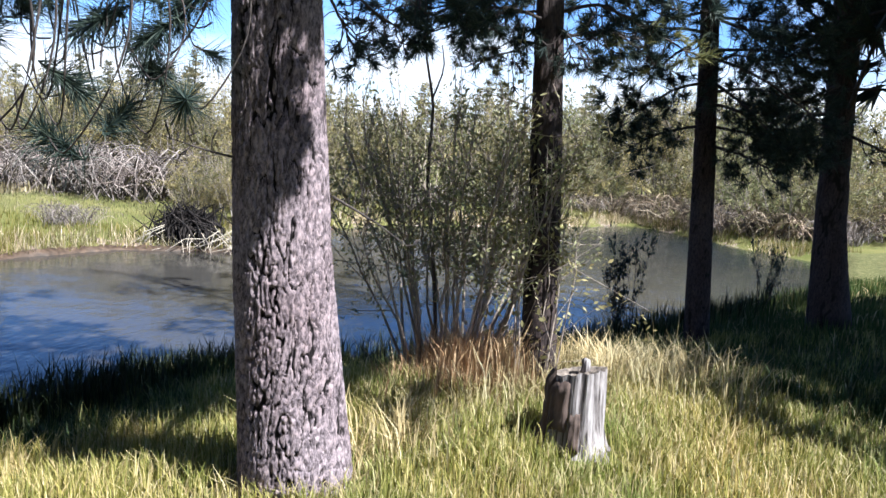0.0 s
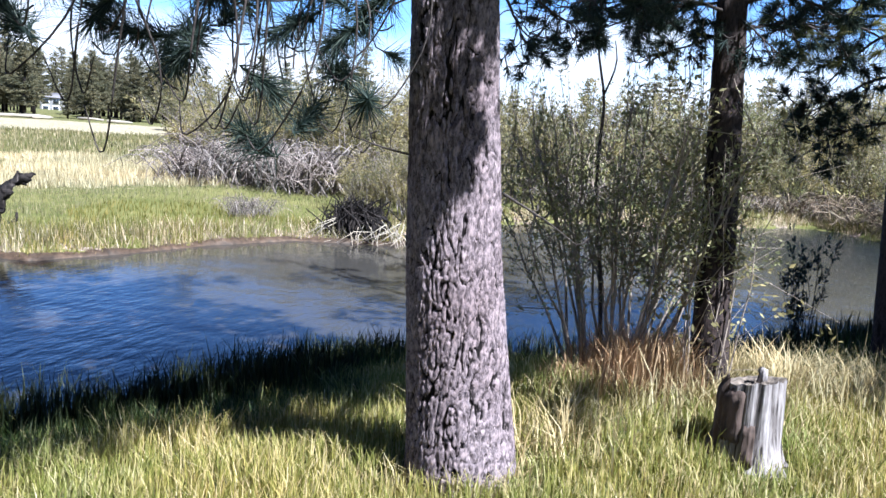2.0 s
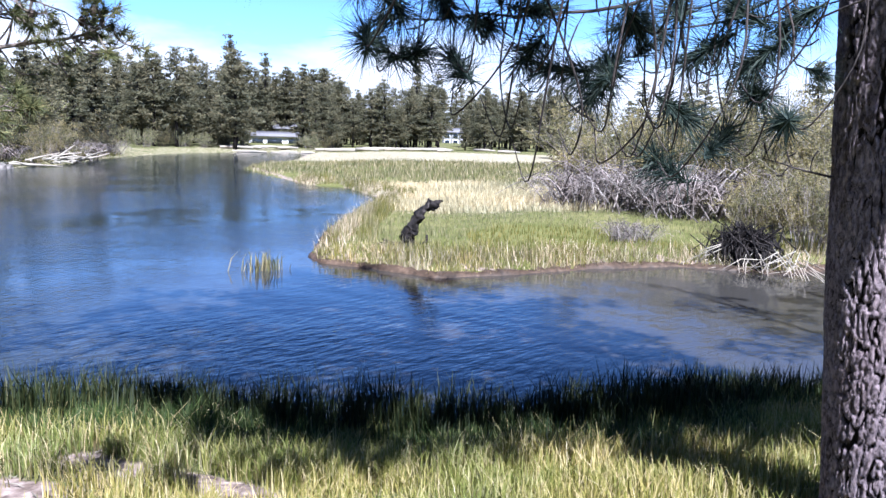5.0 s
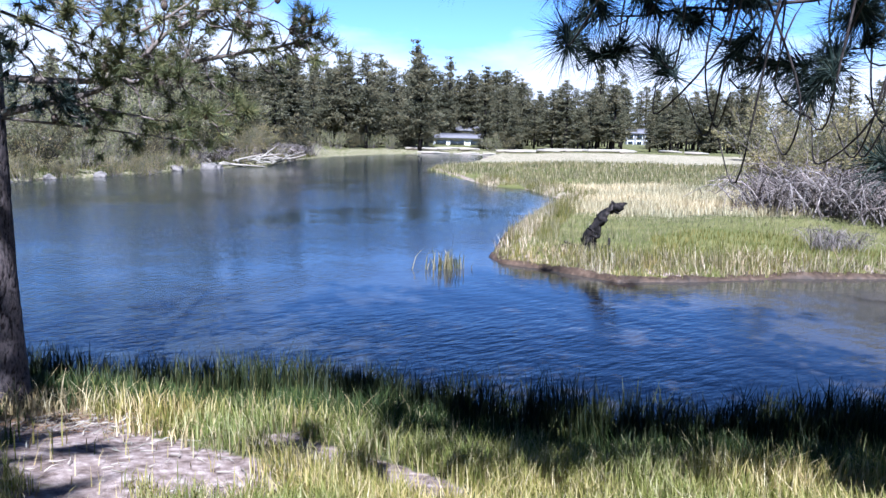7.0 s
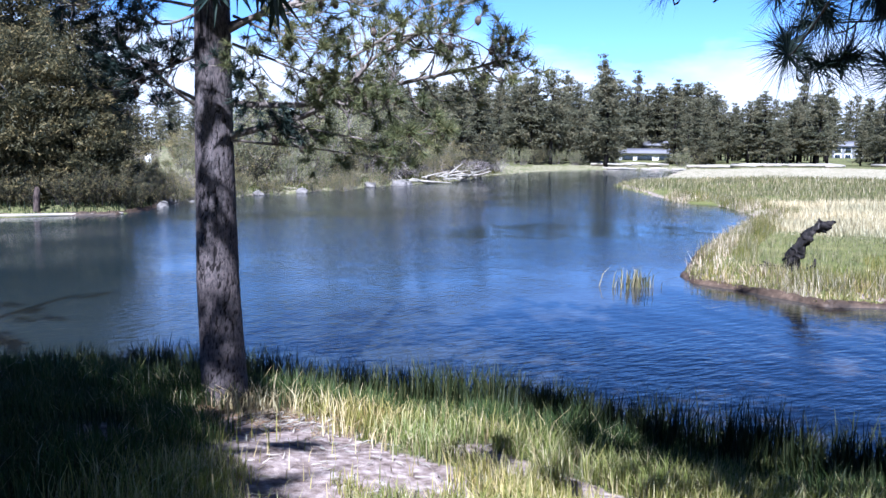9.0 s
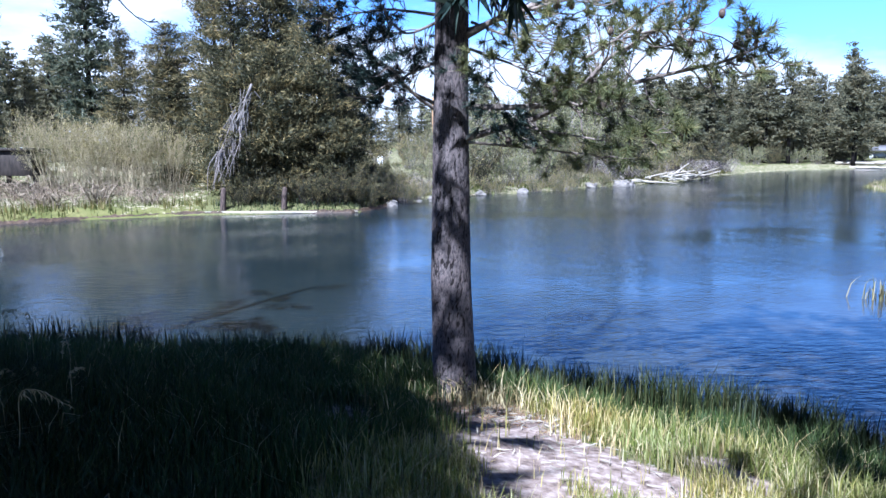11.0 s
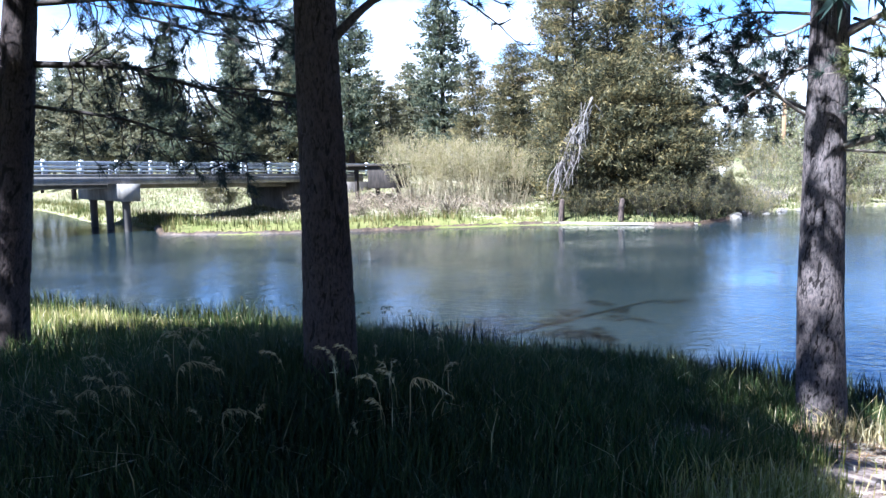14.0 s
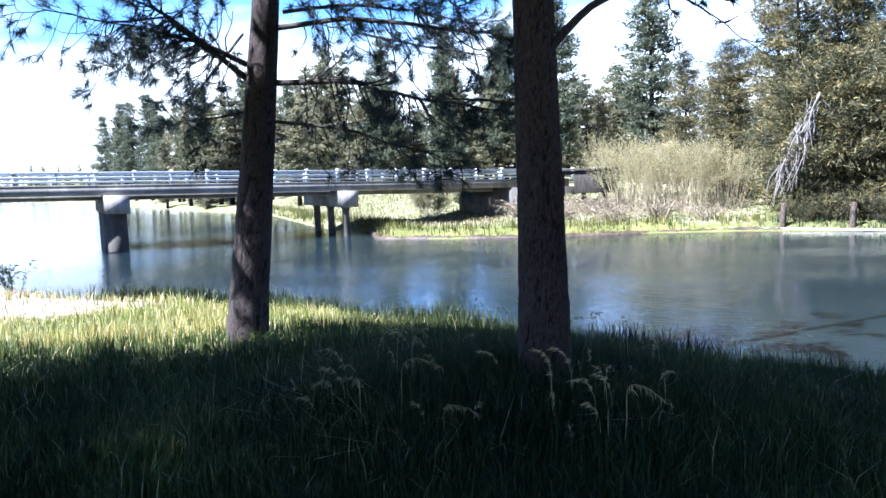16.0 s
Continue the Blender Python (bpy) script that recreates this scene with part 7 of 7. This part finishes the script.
def embankment():
    """The road's earth bank beyond the abutment."""
    V, Q = [], []
    n, m = 26, 9
    for i in range(n):
        s = 18.4 + i * 1.6
        for j in range(m):
            v = -2.4 + 12.2 * j / (m - 1)
            edge = min(1, max(0, (v + 2.4) / 2.4), max(0, (9.8 - v) / 2.9), 0.25 + i * 0.4)
            p = bspot(s, v, 1.10 * edge - 1.0 * (1 - edge) + 0.06 * math.sin(s * 2.1 + v * 1.7))
            V.append((p.x, p.y, max(p.z, -0.9)))
    Q = [(i * m + j, i * m + j + 1, (i + 1) * m + j + 1, (i + 1) * m + j) for i in range(n - 1) for j in range(m - 1)]
    me = mesh_np("embankment", V, Q, None, M_GROUND, True)
    at = me.color_attributes.new("cover", "FLOAT_COLOR", "POINT")
    at.data.foreach_set("color", np.tile(np.array([0.1, 0.55, 0.3, 1], np.float32), len(V)))
    tagged(new("embankment", me), "grassy road embankment behind the abutment", "embankment", kind="structure")


embankment()


def timber_table():
    """The dark plank platform on the opposite bank."""
    ob = thing("timber_platform", "dark weathered timber platform on posts", "platform", (-33.6, -11.35, 0.05))
    m = Matrix.Rotation(math.radians(72), 4, "Z")
    rot = np.array(m.to_3x3())
    for y in (-0.4, 0.0, 0.4):
        part("plank", Soup().box(rot @ np.array([0, y, 1.30]), (3.6, 0.36, 0.09), rot, 0.01).mesh("plank", M_TIMBER), ob)
    part("beam", Soup().box(rot @ np.array([-0.3, 0, 1.17]), (2.6, 0.3, 0.14), rot, 0.01).mesh("beam", M_TIMBER), ob)
    part("side_panel", Soup().box(rot @ np.array([0.95, 0, 0.78]), (1.45, 0.9, 0.94), rot, 0.01).mesh("side_panel", M_TIMBER), ob)
    for x in (-1.5, -0.7, 0.4, 1.5):
        part("post", Soup().box(rot @ np.array([x, 0, 0.5]), (0.13, 0.16, 1.5), rot, 0.01).mesh("post", M_TIMBER), ob)


timber_table()
for x, y, h in ((-30.2, -2.83, 0.95), (-30.2, -0.66, 0.95)):
    ob = thing("mooring_post", "rotten dark brown post at the undercut bank", "post", (x, y, WATER_Z), "mooring posts")
    part("shaft", Soup().tube([(0, 0, -0.8), (0, 0, 0.0), (0.03, 0.02, h * 0.6), (0.05, 0.05, h - 0.06), (0.06, 0.05, h)], [0.12, 0.12, 0.10, 0.09, 0.04], 12).mesh("shaft", M_ROTTEN, True), ob)
ob = thing("floating_log", "pale bleached log lying along the waterline", "log", (-29.7, -1.2, WATER_Z + 0.03))
part("log", Soup().tube(spline([(-0.5, -3.2, 0), (-0.2, -1.0, 0.02), (0.0, 1.2, 0.01), (0.0, 3.2, 0.0)], 16), np.linspace(0.075, 0.04, 16), 8).mesh("log", M_STICK, True), ob)


def rock(x, y, size, z=None, label="pale boulder at the waterline"):
    ob = thing("boulder", label, "rock", (x, y, (hz(x, y) if z is None else z) + size * 0.2), "shore rocks")
    bm = bmesh.new()
    bmesh.ops.create_icosphere(bm, subdivisions=3, radius=1.0)
    for v in bm.verts:
        p = v.co.copy()
        v.co *= 1 + 0.35 * noise.noise(p * 1.3 + Vector((x, y, 0))) + 0.12 * noise.noise(p * 3.5 + Vector((y, x, 2)))
        v.co = Vector((v.co.x * size, v.co.y * size * 0.8, v.co.z * size * 0.6))
    me = bpy.data.meshes.new("rock")
    bm.to_mesh(me)
    bm.free()
    me.materials.append(M_ROCK)
    part("rock", me, ob)


for x, y, s in ((-34.4, 4.3, 0.38), (-34.9, 5.1, 0.24), (-36.2, 5.9, 0.28), (-36.9, 6.8, 0.22), (-44.2, 18.4, 0.6), (-44.9, 19.2, 0.4), (-38.2, 8.6, 0.35), (-39.2, 11.0, 0.4), (-32.5, 3.6, 0.35), (-43.2, 16.2, 0.4)):
    rock(x, y, s)


def driftwood():
    rng = np.random.default_rng(97)
    for k in range(26):
        x, y = -45.0 - 0.5 * rng.random() - 0.35 * (k % 9), 18.6 + 0.75 * (k % 9) + rng.random()
        z = WATER_Z + 0.15 + rng.random() * 0.4
        a, L = rng.uniform(0, 3.1), rng.uniform(0.8, 2.4)
        ob = thing("driftwood", "bleached driftwood branch on the far shore", "driftwood", (x, y, z), "driftwood")
        d = np.array([math.cos(a), math.sin(a), rng.uniform(-0.1, 0.35)])
        part("branch", Soup().tube(spline([(0, 0, 0), d * L * 0.5 + rng.normal(size=3) * 0.1, d * L], 7), np.linspace(0.07, 0.025, 7), 6).mesh("branch", M_STICK, True), ob)


driftwood()


# ---- houses and poles far off ----
def house(label, at, turn, w, d, hwall, hroof, wall, roof, windows, eave=0.4):
    ob = thing("house", label, "house", (at[0], at[1], at[2]))
    m = Matrix.Rotation(turn, 4, "Z")
    s = Soup()
    x, y = w / 2, d / 2
    s.add([(-x, -y, 0), (x, -y, 0), (x, y, 0), (-x, y, 0), (-x, -y, hwall), (x, -y, hwall), (x, y, hwall), (-x, y, hwall), (-x, 0, hwall + hroof), (x, 0, hwall + hroof)],
          [(0, 1, 5, 4), (1, 2, 6, 5), (2, 3, 7, 6), (3, 0, 4, 7)], [(4, 7, 8), (5, 9, 6)])
    part("wall", s.mesh("wall", wall), ob, m=m)
    for sg in (-1, 1):
        k = Soup()
        e, t = eave, 0.15
        lo = hwall - eave * hroof / y
        P = [(-x - e, sg * (y + e), lo), (x + e, sg * (y + e), lo), (x + e, 0, hwall + hroof), (-x - e, 0, hwall + hroof)]
        P += [(a, b, c + t) for a, b, c in P]
        k.add(P, [(0, 1, 2, 3), (4, 7, 6, 5), (0, 4, 5, 1), (1, 5, 6, 2), (2, 6, 7, 3), (3, 7, 4, 0)])
        part("roof", k.mesh("roof", roof), ob, m=m)
    for wx, wz, ww, wh in windows:
        o = part("window", Soup().box((wx, -y - 0.04, wz), (ww + 0.24, 0.08, wh + 0.24)).mesh("window", M_WHITE), ob, "white-framed window", m)
        part("pane", Soup().box((wx, -y - 0.10, wz), (ww, 0.04, wh)).mesh("pane", M_GLASS), o, "dark glass pane")


house("long low white house under the pines", (-86.0, 72.4, -0.9), math.radians(51), 7.4, 6.0, 1.35, 0.5, M_WHITE, M_ROOF, [(-2.6, 0.65, 1.4, 0.6), (-0.4, 0.65, 1.9, 0.6), (2.2, 0.65, 1.6, 0.6)])
house("grey two-storey cabin with white-framed windows", (-96.5, 126, -1.2), math.radians(38), 5.0, 5.0, 2.9, 0.7, M_GREYSIDE, M_ROOF, [(-1.6, 0.9, 0.9, 1.0), (0.0, 0.9, 0.9, 1.0), (1.6, 0.9, 0.9, 1.0), (-1.6, 2.2, 0.9, 0.7), (0.0, 2.2, 0.9, 0.7), (1.6, 2.2, 0.9, 0.7)])
house("pale house with a grey shingled roof behind pines", (-74, 19.4, 0.2), math.radians(80), 7.6, 6.0, 1.7, 1.9, M_WHITE, M_ROOF, [(-2.2, 0.9, 1.2, 0.9), (0.6, 0.9, 1.4, 0.9)])
house("small dark cabin half hidden by pines", (-92, 80, -0.6), math.radians(49), 4.5, 4.0, 2.2, 1.0, M_GREYSIDE, M_ROOF, [(0, 1.2, 1.0, 1.0)])
for x, y, h, lab in ((-59.2, 10.0, 4.6, "brown wooden utility pole on the far bank"), (-75, -10, 8.5, "tall wooden utility pole in the wood")):
    ob = thing("utility_pole", lab, "pole", (x, y, hz(x, y)))
    part("pole", Soup().tube([(0, 0, -0.3), (0, 0, h * 0.5), (0, 0, h)], [0.16, 0.14, 0.12], 10).mesh("pole", M_POLE, True), ob)
ob = thing("utility_box", "small white utility box on the far bank", "box", (-46.2, 4.6, hz(-46.2, 4.6)))
part("cabinet", Soup().box((0, 0, 0.3), (0.28, 0.3, 0.6), None, 0.03).mesh("cabinet", M_WHITE), ob)
part("lid", Soup().box((0, 0, 0.62), (0.33, 0.35, 0.05), None, 0.02).mesh("lid", M_WHITE), ob)


def beach_logs():
    """Bleached logs and pale stones along the far edge of the meadow."""
    rng = np.random.default_rng(99)
    for k in range(44):
        a = math.radians(33 + 21 * rng.random())
        d = rng.uniform(84, 91)
        L = rng.uniform(1.2, 4)
        ob = thing("beach_log", "bleached log along the far edge of the meadow", "log", (-d * math.sin(a), d * math.cos(a), hz(-d * math.sin(a), d * math.cos(a)) + 0.15), "beach logs")
        t = a + rng.normal() * 0.25
        e = np.array([math.cos(t), math.sin(t), 0]) * L / 2
        part("log", Soup().tube([-e, e * 0.1 + np.array([0, 0, 0.05]), e], [0.16, 0.13, 0.08], 8).mesh("log", M_STICK, True), ob)


beach_logs()
